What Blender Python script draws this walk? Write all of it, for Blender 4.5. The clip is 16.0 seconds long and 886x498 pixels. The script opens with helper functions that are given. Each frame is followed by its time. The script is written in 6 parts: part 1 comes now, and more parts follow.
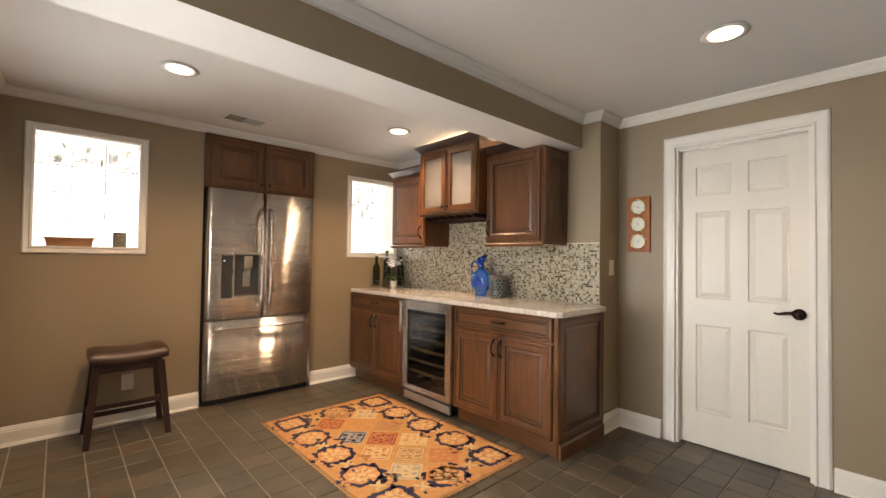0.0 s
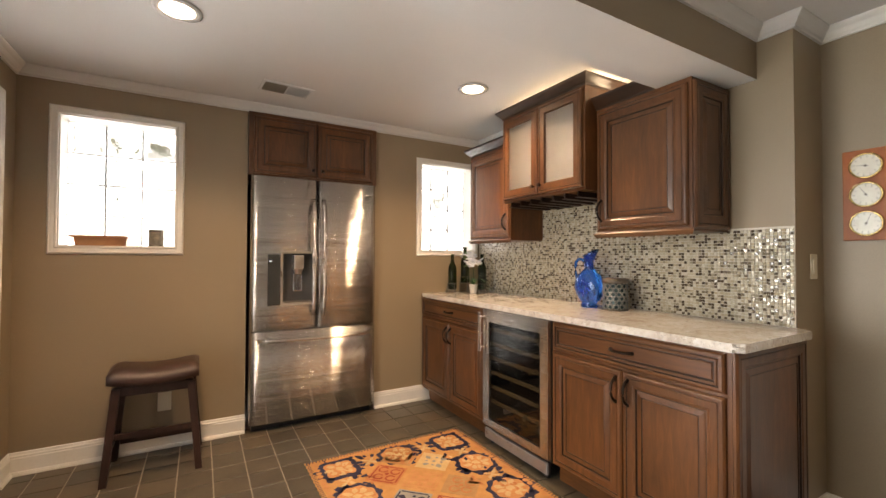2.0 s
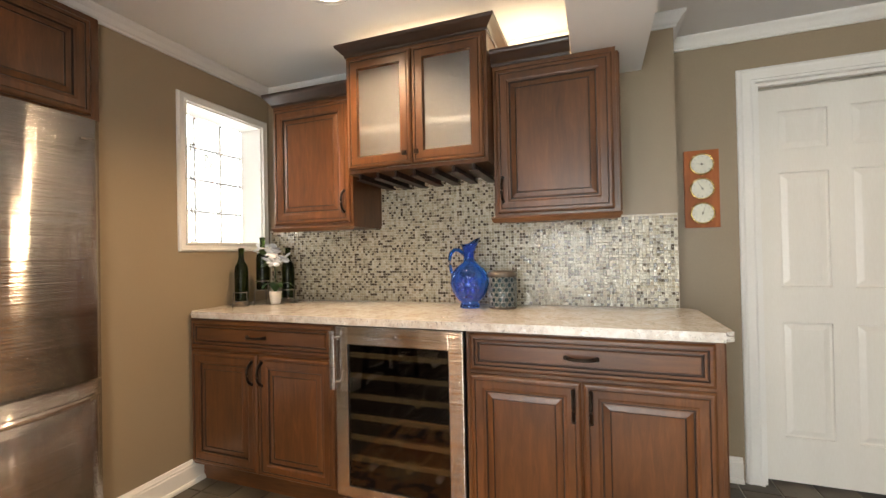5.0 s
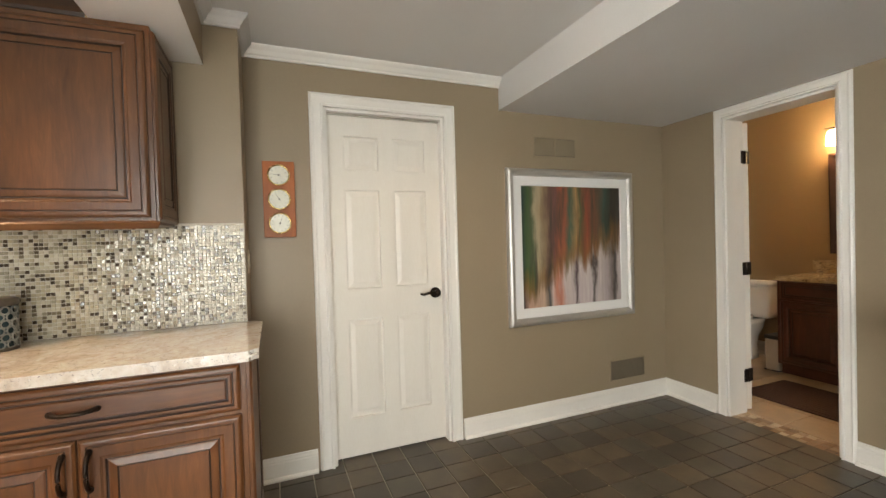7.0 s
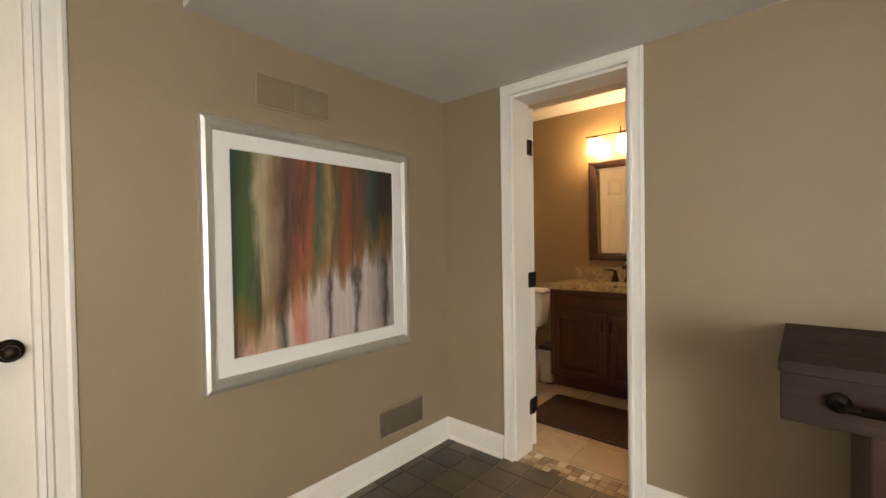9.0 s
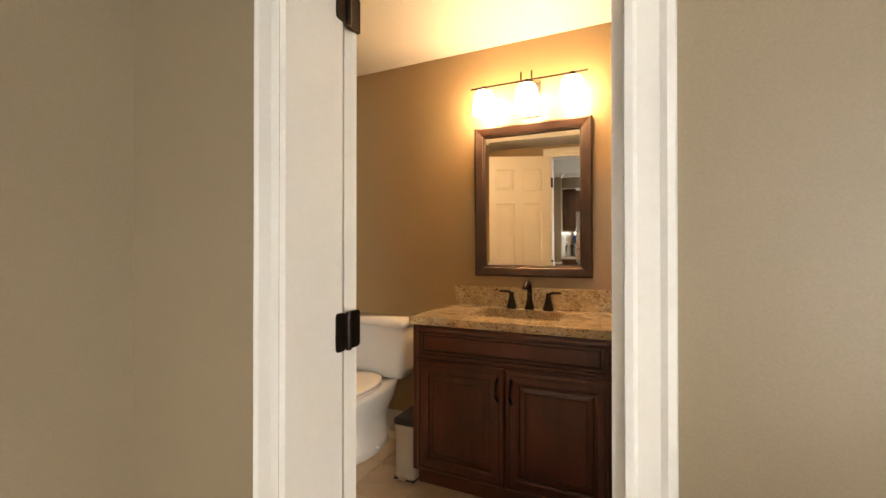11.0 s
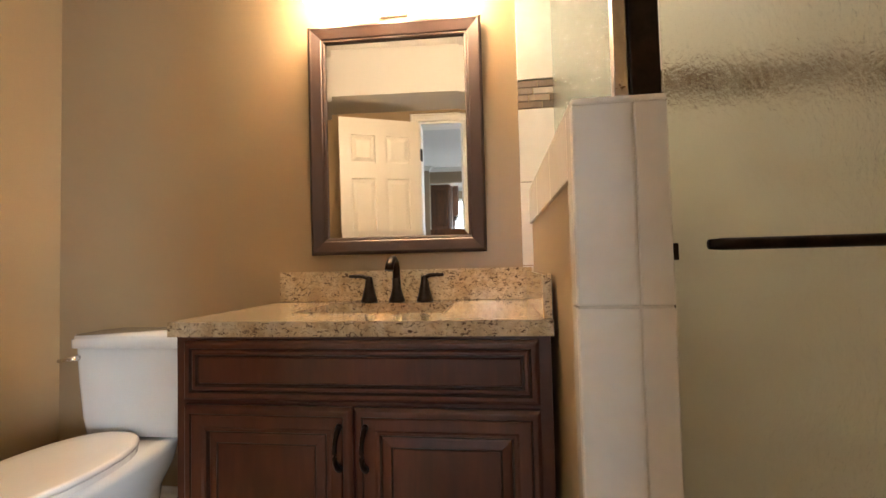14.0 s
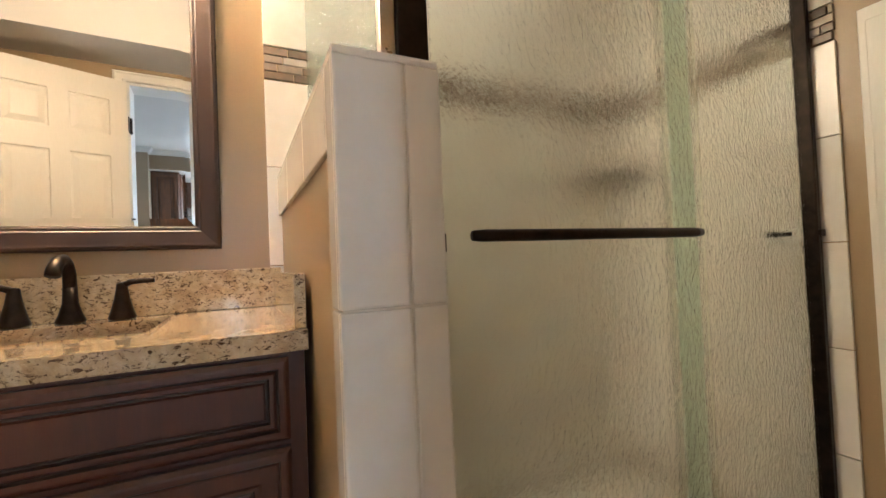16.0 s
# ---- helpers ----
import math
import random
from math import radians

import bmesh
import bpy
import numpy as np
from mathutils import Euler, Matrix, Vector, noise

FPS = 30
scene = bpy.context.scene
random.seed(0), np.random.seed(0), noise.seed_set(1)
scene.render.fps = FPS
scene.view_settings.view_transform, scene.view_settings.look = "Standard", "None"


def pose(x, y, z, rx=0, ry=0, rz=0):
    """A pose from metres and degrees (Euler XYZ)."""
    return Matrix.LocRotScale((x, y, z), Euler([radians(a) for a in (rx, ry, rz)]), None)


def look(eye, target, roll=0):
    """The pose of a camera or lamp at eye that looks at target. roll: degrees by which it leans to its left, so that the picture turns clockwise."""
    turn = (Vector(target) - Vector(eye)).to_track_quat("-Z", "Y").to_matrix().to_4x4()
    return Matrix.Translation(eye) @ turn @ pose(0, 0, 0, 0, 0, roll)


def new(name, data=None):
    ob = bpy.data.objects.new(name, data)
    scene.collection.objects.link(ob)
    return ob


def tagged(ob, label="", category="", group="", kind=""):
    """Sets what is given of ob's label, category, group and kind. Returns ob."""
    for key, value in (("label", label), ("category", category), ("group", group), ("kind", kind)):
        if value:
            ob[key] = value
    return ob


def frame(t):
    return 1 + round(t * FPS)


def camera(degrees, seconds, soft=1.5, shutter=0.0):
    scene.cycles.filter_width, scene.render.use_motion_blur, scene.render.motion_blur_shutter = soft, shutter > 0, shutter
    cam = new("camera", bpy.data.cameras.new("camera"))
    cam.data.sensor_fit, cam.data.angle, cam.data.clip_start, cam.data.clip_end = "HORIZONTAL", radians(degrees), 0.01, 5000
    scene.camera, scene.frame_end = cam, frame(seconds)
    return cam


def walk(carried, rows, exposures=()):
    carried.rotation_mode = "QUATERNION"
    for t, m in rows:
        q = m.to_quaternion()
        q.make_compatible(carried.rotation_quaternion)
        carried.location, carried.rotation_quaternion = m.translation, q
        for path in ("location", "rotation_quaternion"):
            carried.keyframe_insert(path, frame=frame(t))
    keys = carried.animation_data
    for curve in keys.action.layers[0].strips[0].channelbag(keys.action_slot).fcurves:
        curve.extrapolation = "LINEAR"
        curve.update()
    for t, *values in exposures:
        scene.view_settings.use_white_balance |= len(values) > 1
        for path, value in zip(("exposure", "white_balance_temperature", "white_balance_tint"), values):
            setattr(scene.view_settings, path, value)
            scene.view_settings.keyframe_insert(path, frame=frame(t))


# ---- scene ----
cam = camera(93.2, 16.0)
PATH = [
    (0, (0.618, 0.248, 1.24), (1.97, 1.72, 1.284), 0.8),
    (0.5, (0.708, 0.356, 1.212), (1.906, 1.957, 1.258), 0.5),
    (1, (0.865, 0.571, 1.211), (1.937, 2.259, 1.26), 0.5),
    (1.5, (1.04, 0.726, 1.223), (2.042, 2.457, 1.26), 0.3),
    (2, (1.209, 0.88, 1.225), (2.21, 2.611, 1.264), 0.2),
    (2.5, (1.249, 1.117, 1.233), (2.332, 2.798, 1.27), -0.1),
    (3, (1.236, 1.378, 1.24), (2.453, 2.965, 1.279), -0.1),
    (5.5, (1.238, 2.098, 1.198), (3.204, 2.464, 1.207), -1.5),
    (6, (1.25, 2.015, 1.206), (3.25, 2.04, 1.207), -1.8),
    (6.5, (1.272, 1.866, 1.236), (3.238, 1.503, 1.22), -1.9),
    (7, (1.356, 1.579, 1.257), (3.21, 0.83, 1.222), -1.7),
    (7.5, (1.471, 1.372, 1.253), (3.186, 0.343, 1.216), -1.3),
    (8, (1.644, 1.217, 1.273), (3.223, -0.01, 1.229), -1.0),
    (8.5, (1.845, 1.039, 1.232), (3.285, -0.348, 1.195), -0.9),
    (9, (2.056, 0.74, 1.239), (3.36, -0.776, 1.204), -0.9),
    (9.5, (2.275, 0.441, 1.249), (3.447, -1.179, 1.217), -1.0),
    (10, (2.394, 0.11, 1.264), (3.448, -1.59, 1.227), -0.8),
    (10.2, (2.438, -0.072, 1.263), (3.446, -1.799, 1.237), -0.6),
    (12.3, (2.845, -1.204, 1.044), (3.535, -3.08, 1.095), -0.6),
    (12.5, (2.842, -1.26, 1.038), (3.524, -3.14, 1.099), -1.0),
    (13, (2.851, -1.366, 1.023), (3.448, -3.273, 1.092), -1.1),
    (13.5, (2.85, -1.442, 1.011), (3.309, -3.388, 1.084), -1.3),
    (14, (2.839, -1.513, 1.003), (3.086, -3.497, 1.075), -1.4),
    (14.5, (2.816, -1.57, 0.995), (2.791, -3.569, 1.063), -1.7),
    (15, (2.817, -1.615, 1.001), (2.492, -3.588, 1.056), -2.1),
    (15.5, (2.82, -1.653, 0.998), (2.198, -3.553, 1.047), -2.2),
    (16, (2.818, -1.687, 0.99), (1.95, -3.488, 1.036), -2.4),
]
walk(cam, [(t, look(eye, target, roll)) for t, eye, target, roll in PATH],
     [(0.0, -0.38, 7750, 18), (3.0, -0.27, 7550, 17), (5.5, -0.32, 7300, 14), (7.5, -0.24, 7850, 14), (9.0, -0.22, 8200, 16), (10.0, 0.02, 7800, 14),
      (12.5, 0.60, 8500, 17), (13.0, 0.68, 7300, 14), (13.5, 0.70, 6250, 11), (14.5, 0.78, 5800, 9), (16.0, 0.84, 5400, 8)])

# ---- light ----
world = bpy.data.worlds.new("world")
scene.world = world
world.use_nodes = True
sky = world.node_tree.nodes.new("ShaderNodeTexSky")
sky.sky_type, sky.sun_disc = "NISHITA", False
sky.sun_elevation, sky.sun_rotation = radians(42), radians(200)
world.node_tree.links.new(sky.outputs[0], world.node_tree.nodes["Background"].inputs[0])
world.node_tree.nodes["Background"].inputs[1].default_value = 0.07


def area_lamp(name, m, sx, sy, watts, color, spread=180):
    data = bpy.data.lights.new(name, "AREA")
    data.shape, data.size, data.size_y, data.energy, data.color, data.spread = "RECTANGLE", sx, sy, watts, color, radians(spread)
    ob = new(name, data)
    ob.matrix_world = m
    return ob


DAY = (0.80, 0.91, 1.0)
area_lamp("patio_daylight", pose(0.225, 1.98, 1.12, 0, -88, 0), 1.66, 1.3, 34, (0.82, 0.93, 0.98), 140)
area_lamp("patio_daylight", pose(-0.55, 2.60, 1.15, 0, -86, -52), 1.7, 1.2, 62, DAY, 115)
area_lamp("window_daylight", pose(0.775, 4.34, 1.67, -90, 0, 0), 0.55, 0.75, 15, (0.86, 0.95, 1.0), 100)
area_lamp("window_daylight", pose(3.15, 4.34, 1.67, -90, 0, 0), 0.55, 0.75, 15, (0.86, 0.95, 1.0), 100)
CANS = [(1.107, 3.04), (2.712, 3.10), (2.882, 0.79)]
for (cx, cy), watts in zip(CANS, (135, 140, 24)):
    lamp = bpy.data.lights.new("can_lamp", "SPOT")
    lamp.energy, lamp.color, lamp.spot_size, lamp.spot_blend, lamp.shadow_soft_size = watts, (1.0, 0.74, 0.48), radians(140), 0.8, 0.05
    new("can_lamp", lamp).matrix_world = pose(cx, cy, 2.285)
area_lamp("cabinet_top_lamp", pose(3.30, 2.9, 2.225, 180, 0, 0), 0.10, 0.64, 9, (1.0, 0.82, 0.56))
area_lamp("cabinet_top_lamp", pose(3.34, 2.34, 2.10, 180, 0, 0), 0.10, 0.26, 2.2, (1.0, 0.82, 0.56))
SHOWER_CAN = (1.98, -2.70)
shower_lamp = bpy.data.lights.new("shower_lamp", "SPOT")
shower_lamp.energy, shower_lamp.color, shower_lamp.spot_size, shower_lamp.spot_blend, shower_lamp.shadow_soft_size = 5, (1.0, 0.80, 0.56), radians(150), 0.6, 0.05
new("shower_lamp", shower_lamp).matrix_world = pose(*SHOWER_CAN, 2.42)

# ---- materials ----


def mat(name):
    m = bpy.data.materials.new(name)
    m.use_nodes = True
    return m, m.node_tree, m.node_tree.nodes["Principled BSDF"]


def node(nt, kind, **vals):
    n = nt.nodes.new(kind)
    for k, v in vals.items():
        n.inputs[k.replace("_", " ")].default_value = v
    return n


def ramp(nt, fac, stops):
    r = nt.nodes.new("ShaderNodeValToRGB")
    while len(r.color_ramp.elements) < len(stops):
        r.color_ramp.elements.new(0.5)
    for e, (p, c) in zip(r.color_ramp.elements, stops):
        e.position, e.color = p, (*c, 1)
    nt.links.new(fac, r.inputs[0])
    return r.outputs[0]


def coords(nt, scale=(1, 1, 1), rot=(0, 0, 0)):
    g = nt.nodes.new("ShaderNodeNewGeometry")
    mp = nt.nodes.new("ShaderNodeMapping")
    mp.inputs["Scale"].default_value, mp.inputs["Rotation"].default_value = scale, rot
    nt.links.new(g.outputs["Position"], mp.inputs[0])
    return mp.outputs[0]


def noise_tex(nt, vec, scale, detail=4, rough=0.55, distortion=0.0):
    n = nt.nodes.new("ShaderNodeTexNoise")
    n.inputs["Scale"].default_value, n.inputs["Detail"].default_value = scale, detail
    n.inputs["Roughness"].default_value, n.inputs["Distortion"].default_value = rough, distortion
    nt.links.new(vec, n.inputs["Vector"])
    return n.outputs[0]


def mixc(nt, fac, a, b, mode="MIX"):
    mx = nt.nodes.new("ShaderNodeMix")
    mx.data_type, mx.blend_type = "RGBA", mode
    for sock, v in ((mx.inputs[0], fac), (mx.inputs[6], a), (mx.inputs[7], b)):
        if isinstance(v, (float, int)):
            sock.default_value = v
        elif isinstance(v, tuple):
            sock.default_value = (*v, 1)
        else:
            nt.links.new(v, sock)
    return mx.outputs[2]


def bump(nt, p, height, strength, dist=0.002):
    b = nt.nodes.new("ShaderNodeBump")
    b.inputs["Strength"].default_value, b.inputs["Distance"].default_value = strength, dist
    nt.links.new(height, b.inputs["Height"])
    nt.links.new(b.outputs[0], p.inputs["Normal"])


def surface(name, c1, c2, rough=0.5, scale=3.0, metal=0.0, bumpy=0.1, fine=180, stretch=(1, 1, 1), coat=0.0, rvar=0.1, detail=5):
    """Two-tone paint, wood or metal with a coarse mottle and a fine relief."""
    m, nt, p = mat(name)
    v = coords(nt, stretch)
    big = noise_tex(nt, v, scale, detail)
    small = noise_tex(nt, v, fine, 3)
    col = ramp(nt, big, [(0.3, c1), (0.7, c2)])
    nt.links.new(mixc(nt, 0.12, col, small, "OVERLAY"), p.inputs["Base Color"])
    r = nt.nodes.new("ShaderNodeMapRange")
    r.inputs[3].default_value, r.inputs[4].default_value = max(rough - rvar, 0.02), min(rough + rvar, 1)
    nt.links.new(big, r.inputs[0])
    nt.links.new(r.outputs[0], p.inputs["Roughness"])
    p.inputs["Metallic"].default_value = metal
    p.inputs["Coat Weight"].default_value = coat
    p.inputs["Coat Roughness"].default_value = 0.15
    bump(nt, p, small, bumpy)
    return m


def wood(name, c1, c2, c3, rough=0.36, along=(9, 9, 1.2), coat=0.4, spec=0.5):
    m, nt, p = mat(name)
    v = coords(nt, along)
    grain = noise_tex(nt, v, 4.0, 6, 0.65, 0.6)
    fine = noise_tex(nt, coords(nt, (along[0] * 12, along[1] * 12, along[2] * 4)), 4.0, 3)
    blot = noise_tex(nt, coords(nt, (1, 1, 0.6)), 4.0, 4)
    info = nt.nodes.new("ShaderNodeObjectInfo")
    col = ramp(nt, grain, [(0.25, c1), (0.55, c2), (0.8, c3)])
    col = mixc(nt, 0.5, col, ramp(nt, blot, [(0.3, (0.13, 0.125, 0.12)), (0.7, (0.74, 0.70, 0.64))]), "OVERLAY")
    col = mixc(nt, 0.18, col, ramp(nt, info.outputs["Random"], [(0.0, (0.3, 0.3, 0.3)), (1.0, (0.7, 0.68, 0.66))]), "OVERLAY")
    col = mixc(nt, 0.15, col, fine, "OVERLAY")
    nt.links.new(col, p.inputs["Base Color"])
    p.inputs["Roughness"].default_value, p.inputs["Coat Weight"].default_value, p.inputs["Coat Roughness"].default_value = rough, coat, 0.22
    p.inputs["Specular IOR Level"].default_value = spec
    bump(nt, p, fine, 0.08)
    return m


WALL = surface("taupe_wall_paint", (0.268, 0.205, 0.133), (0.288, 0.221, 0.145), 0.46, 1.3, bumpy=0.10, fine=260, rvar=0.05)
BATHWALL = surface("tan_wall_paint", (0.335, 0.240, 0.132), (0.36, 0.26, 0.145), 0.35, 1.3, bumpy=0.10, fine=260, rvar=0.05)
CEIL = surface("white_ceiling_paint", (0.62, 0.61, 0.59), (0.66, 0.65, 0.63), 0.8, 1.2, bumpy=0.08, fine=220, rvar=0.05)
TRIM = surface("white_trim_paint", (0.74, 0.71, 0.66), (0.79, 0.765, 0.71), 0.32, 2.5, bumpy=0.012, fine=90)
DOORWHITE = surface("white_door_paint", (0.71, 0.67, 0.60), (0.75, 0.71, 0.635), 0.36, 2.0, bumpy=0.03, fine=60, stretch=(3, 3, 0.5))
WOOD = wood("stained_maple", (0.072, 0.0268, 0.0088), (0.121, 0.0458, 0.0146), (0.176, 0.070, 0.023), coat=0.15)
WOODX = wood("stained_maple_crossgrain", (0.072, 0.0268, 0.0088), (0.121, 0.0458, 0.0146), (0.176, 0.070, 0.023), along=(1.2, 1.2, 14), coat=0.15)
DARKCROWN = wood("dark_stained_crown", (0.022, 0.010, 0.006), (0.034, 0.015, 0.008), (0.05, 0.022, 0.011), along=(1.2, 1.2, 14))
GLAZE = surface("dark_glaze", (0.020, 0.009, 0.005), (0.030, 0.013, 0.007), 0.5, 8)
BATHWOOD = wood("dark_cherry_wood", (0.054, 0.0155, 0.0085), (0.074, 0.0215, 0.011), (0.094, 0.029, 0.014), coat=0.25)
DARKWOOD = wood("espresso_wood", (0.022, 0.011, 0.008), (0.036, 0.017, 0.012), (0.055, 0.026, 0.017), 0.45, coat=0.05, spec=0.3)
CONSOLEWOOD = wood("rustic_dark_wood", (0.016, 0.009, 0.007), (0.028, 0.015, 0.011), (0.05, 0.03, 0.022), 0.6, (1.2, 14, 14), 0.02, 0.25)
BRONZE = surface("oil_rubbed_bronze", (0.016, 0.012, 0.010), (0.035, 0.024, 0.018), 0.35, 30, 0.85)
BLACK = surface("black_plastic", (0.008, 0.008, 0.009), (0.014, 0.014, 0.015), 0.35, 20)
NICKEL = surface("brushed_nickel", (0.50, 0.46, 0.41), (0.58, 0.54, 0.49), 0.3, 20, 1.0)
CERAMIC = surface("white_vitreous_china", (0.76, 0.74, 0.70), (0.80, 0.78, 0.74), 0.12, 4, bumpy=0.01, rvar=0.04, coat=0.5)
GROUT = surface("grey_grout", (0.36, 0.325, 0.27), (0.46, 0.42, 0.35), 0.9, 20)
LIGHTGROUT = surface("cream_grout", (0.56, 0.51, 0.42), (0.64, 0.59, 0.50), 0.9, 20)
LEATHER = surface("brown_leather", (0.030, 0.013, 0.009), (0.052, 0.023, 0.015), 0.36, 8, bumpy=0.35, fine=240)
SILVER = surface("silver_leaf", (0.55, 0.53, 0.49), (0.62, 0.60, 0.56), 0.36, 3, 0.75, 0.02, 120, rvar=0.02)
CHROME = surface("chrome", (0.75, 0.75, 0.76), (0.8, 0.8, 0.8), 0.1, 10, 1.0)
PLASTIC = surface("ivory_plastic", (0.70, 0.64, 0.52), (0.74, 0.68, 0.56), 0.35, 10)
# darker slat colour, carries the shade of the ceiling vent's dark half
GREY = surface("shaded_slat_taupe", (0.25, 0.20, 0.145), (0.29, 0.235, 0.17), 0.5, 10)
VENTGREY = surface("grey_taupe_grille", (0.235, 0.185, 0.122), (0.26, 0.205, 0.138), 0.5, 10)
# dark colour standing in for the shade inside the wall vents
VENTBACK = surface("painted_duct_shade", (0.06, 0.05, 0.038), (0.08, 0.066, 0.05), 0.7, 10)
BRASS = surface("polished_brass", (0.58, 0.42, 0.18), (0.66, 0.50, 0.24), 0.25, 20, 1.0)
WHITEVENT = surface("grey_ceiling_grille", (0.42, 0.41, 0.40), (0.5, 0.49, 0.48), 0.5, 10)
BROWNMAT = surface("brown_bath_mat_pile", (0.034, 0.013, 0.008), (0.055, 0.022, 0.013), 0.95, 30, bumpy=1.0, fine=400)
REDMAT = surface("red_mat_pile", (0.30, 0.02, 0.02), (0.40, 0.03, 0.03), 0.95, 30, bumpy=1.0, fine=400)
ORANGEWOOD = wood("orange_teak", (0.28, 0.075, 0.018), (0.38, 0.11, 0.026), (0.45, 0.15, 0.04), 0.45, coat=0.05, spec=0.3)
BASKET = surface("terracotta_planter", (0.36, 0.17, 0.08), (0.44, 0.23, 0.12), 0.8, 14, bumpy=0.4, fine=70)
LEAF = surface("green_leaf", (0.03, 0.08, 0.02), (0.06, 0.13, 0.04), 0.4, 30)
# sunlight on the outdoor leaves is put into this pale colour
PALELEAF = surface("leaf_painted_sunlit", (0.30, 0.34, 0.26), (0.42, 0.45, 0.37), 0.6, 20)
PETAL = surface("white_petal", (0.78, 0.79, 0.82), (0.84, 0.85, 0.88), 0.6, 30)
PEWTER = surface("grey_pewter_lid", (0.11, 0.095, 0.08), (0.16, 0.14, 0.12), 0.45, 25, 0.6)
PAPER = surface("white_paper", (0.78, 0.75, 0.70), (0.83, 0.80, 0.75), 0.9, 30, bumpy=0.3)


def steel():
    m, nt, p = mat("brushed_stainless_steel")
    n = noise_tex(nt, coords(nt, (3, 3, 900)), 1.0, 2)
    nt.links.new(ramp(nt, n, [(0.3, (0.655, 0.635, 0.615)), (0.7, (0.695, 0.675, 0.655))]), p.inputs["Base Color"])
    p.inputs["Metallic"].default_value, p.inputs["Roughness"].default_value = 1.0, 0.18
    # brushing lines tilt the surface up and down, slow waves tilt it sideways
    lines = noise_tex(nt, coords(nt, (0.6, 0.6, 2600)), 1.0, 0)
    wave = noise_tex(nt, coords(nt, (15, 15, 0.4)), 1.0, 2)

    def centred(value, gain):
        mth = nt.nodes.new("ShaderNodeMath")
        mth.operation = "MULTIPLY_ADD"
        mth.inputs[1].default_value, mth.inputs[2].default_value = gain, -gain / 2
        nt.links.new(value, mth.inputs[0])
        return mth.outputs[0]

    geo = nt.nodes.new("ShaderNodeNewGeometry")
    tilt = nt.nodes.new("ShaderNodeCombineXYZ")
    nt.links.new(centred(wave, 0.20), tilt.inputs[0])
    nt.links.new(centred(lines, 2.6), tilt.inputs[2])
    add = nt.nodes.new("ShaderNodeVectorMath")
    add.operation = "ADD"
    nt.links.new(geo.outputs["Normal"], add.inputs[0])
    nt.links.new(tilt.outputs[0], add.inputs[1])
    unit = nt.nodes.new("ShaderNodeVectorMath")
    unit.operation = "NORMALIZE"
    nt.links.new(add.outputs[0], unit.inputs[0])
    nt.links.new(unit.outputs[0], p.inputs["Normal"])
    tan = nt.nodes.new("ShaderNodeTangent")
    tan.direction_type, tan.axis = "RADIAL", "Z"
    nt.links.new(tan.outputs[0], p.inputs["Tangent"])
    p.inputs["Anisotropic"].default_value, p.inputs["Anisotropic Rotation"].default_value = 1.0, 0.25
    return m


STEEL = steel()


def stone(name, base, veins, scale, rough, sharp, dark=0.54):
    m, nt, p = mat(name)
    v = coords(nt, (1, 1, 1))
    a = noise_tex(nt, v, scale, 8, 0.7, 0.8)
    b = noise_tex(nt, v, scale * 3.1, 6, 0.7, 0.3)
    vor = nt.nodes.new("ShaderNodeTexVoronoi")
    vor.inputs["Scale"].default_value = scale * 5
    nt.links.new(v, vor.inputs["Vector"])
    col = ramp(nt, a, base)
    col = mixc(nt, ramp(nt, b, [(sharp, (0, 0, 0)), (sharp + 0.10, (1, 1, 1))]), col, veins[0])
    n3 = noise_tex(nt, coords(nt, (1, 1.6, 1.6), (0.3, 0.2, 0.6)), scale * 5.5, 5, 0.7, 1.2)
    col = mixc(nt, ramp(nt, n3, [(dark, (0, 0, 0)), (dark + 0.09, (1, 1, 1))]), col, veins[1])
    col = mixc(nt, 0.15, col, vor.outputs["Distance"], "OVERLAY")
    nt.links.new(col, p.inputs["Base Color"])
    p.inputs["Roughness"].default_value = rough
    p.inputs["Coat Weight"].default_value = 0.3
    p.inputs["Coat Roughness"].default_value = 0.05
    return m


BARTOP = stone("cream_granite", [(0.30, (0.46, 0.37, 0.29)), (0.45, (0.60, 0.53, 0.46)), (0.6, (0.69, 0.65, 0.59)), (0.75, (0.50, 0.43, 0.37))], [(0.73, 0.71, 0.67), (0.20, 0.18, 0.17)], 10.0, 0.14, 0.56, 0.575)
VANTOP = stone("gold_granite", [(0.30, (0.34, 0.24, 0.13)), (0.45, (0.47, 0.36, 0.215)), (0.6, (0.56, 0.46, 0.31)), (0.75, (0.42, 0.31, 0.185))], [(0.62, 0.51, 0.34), (0.075, 0.044, 0.026)], 12.0, 0.10, 0.58, 0.53)


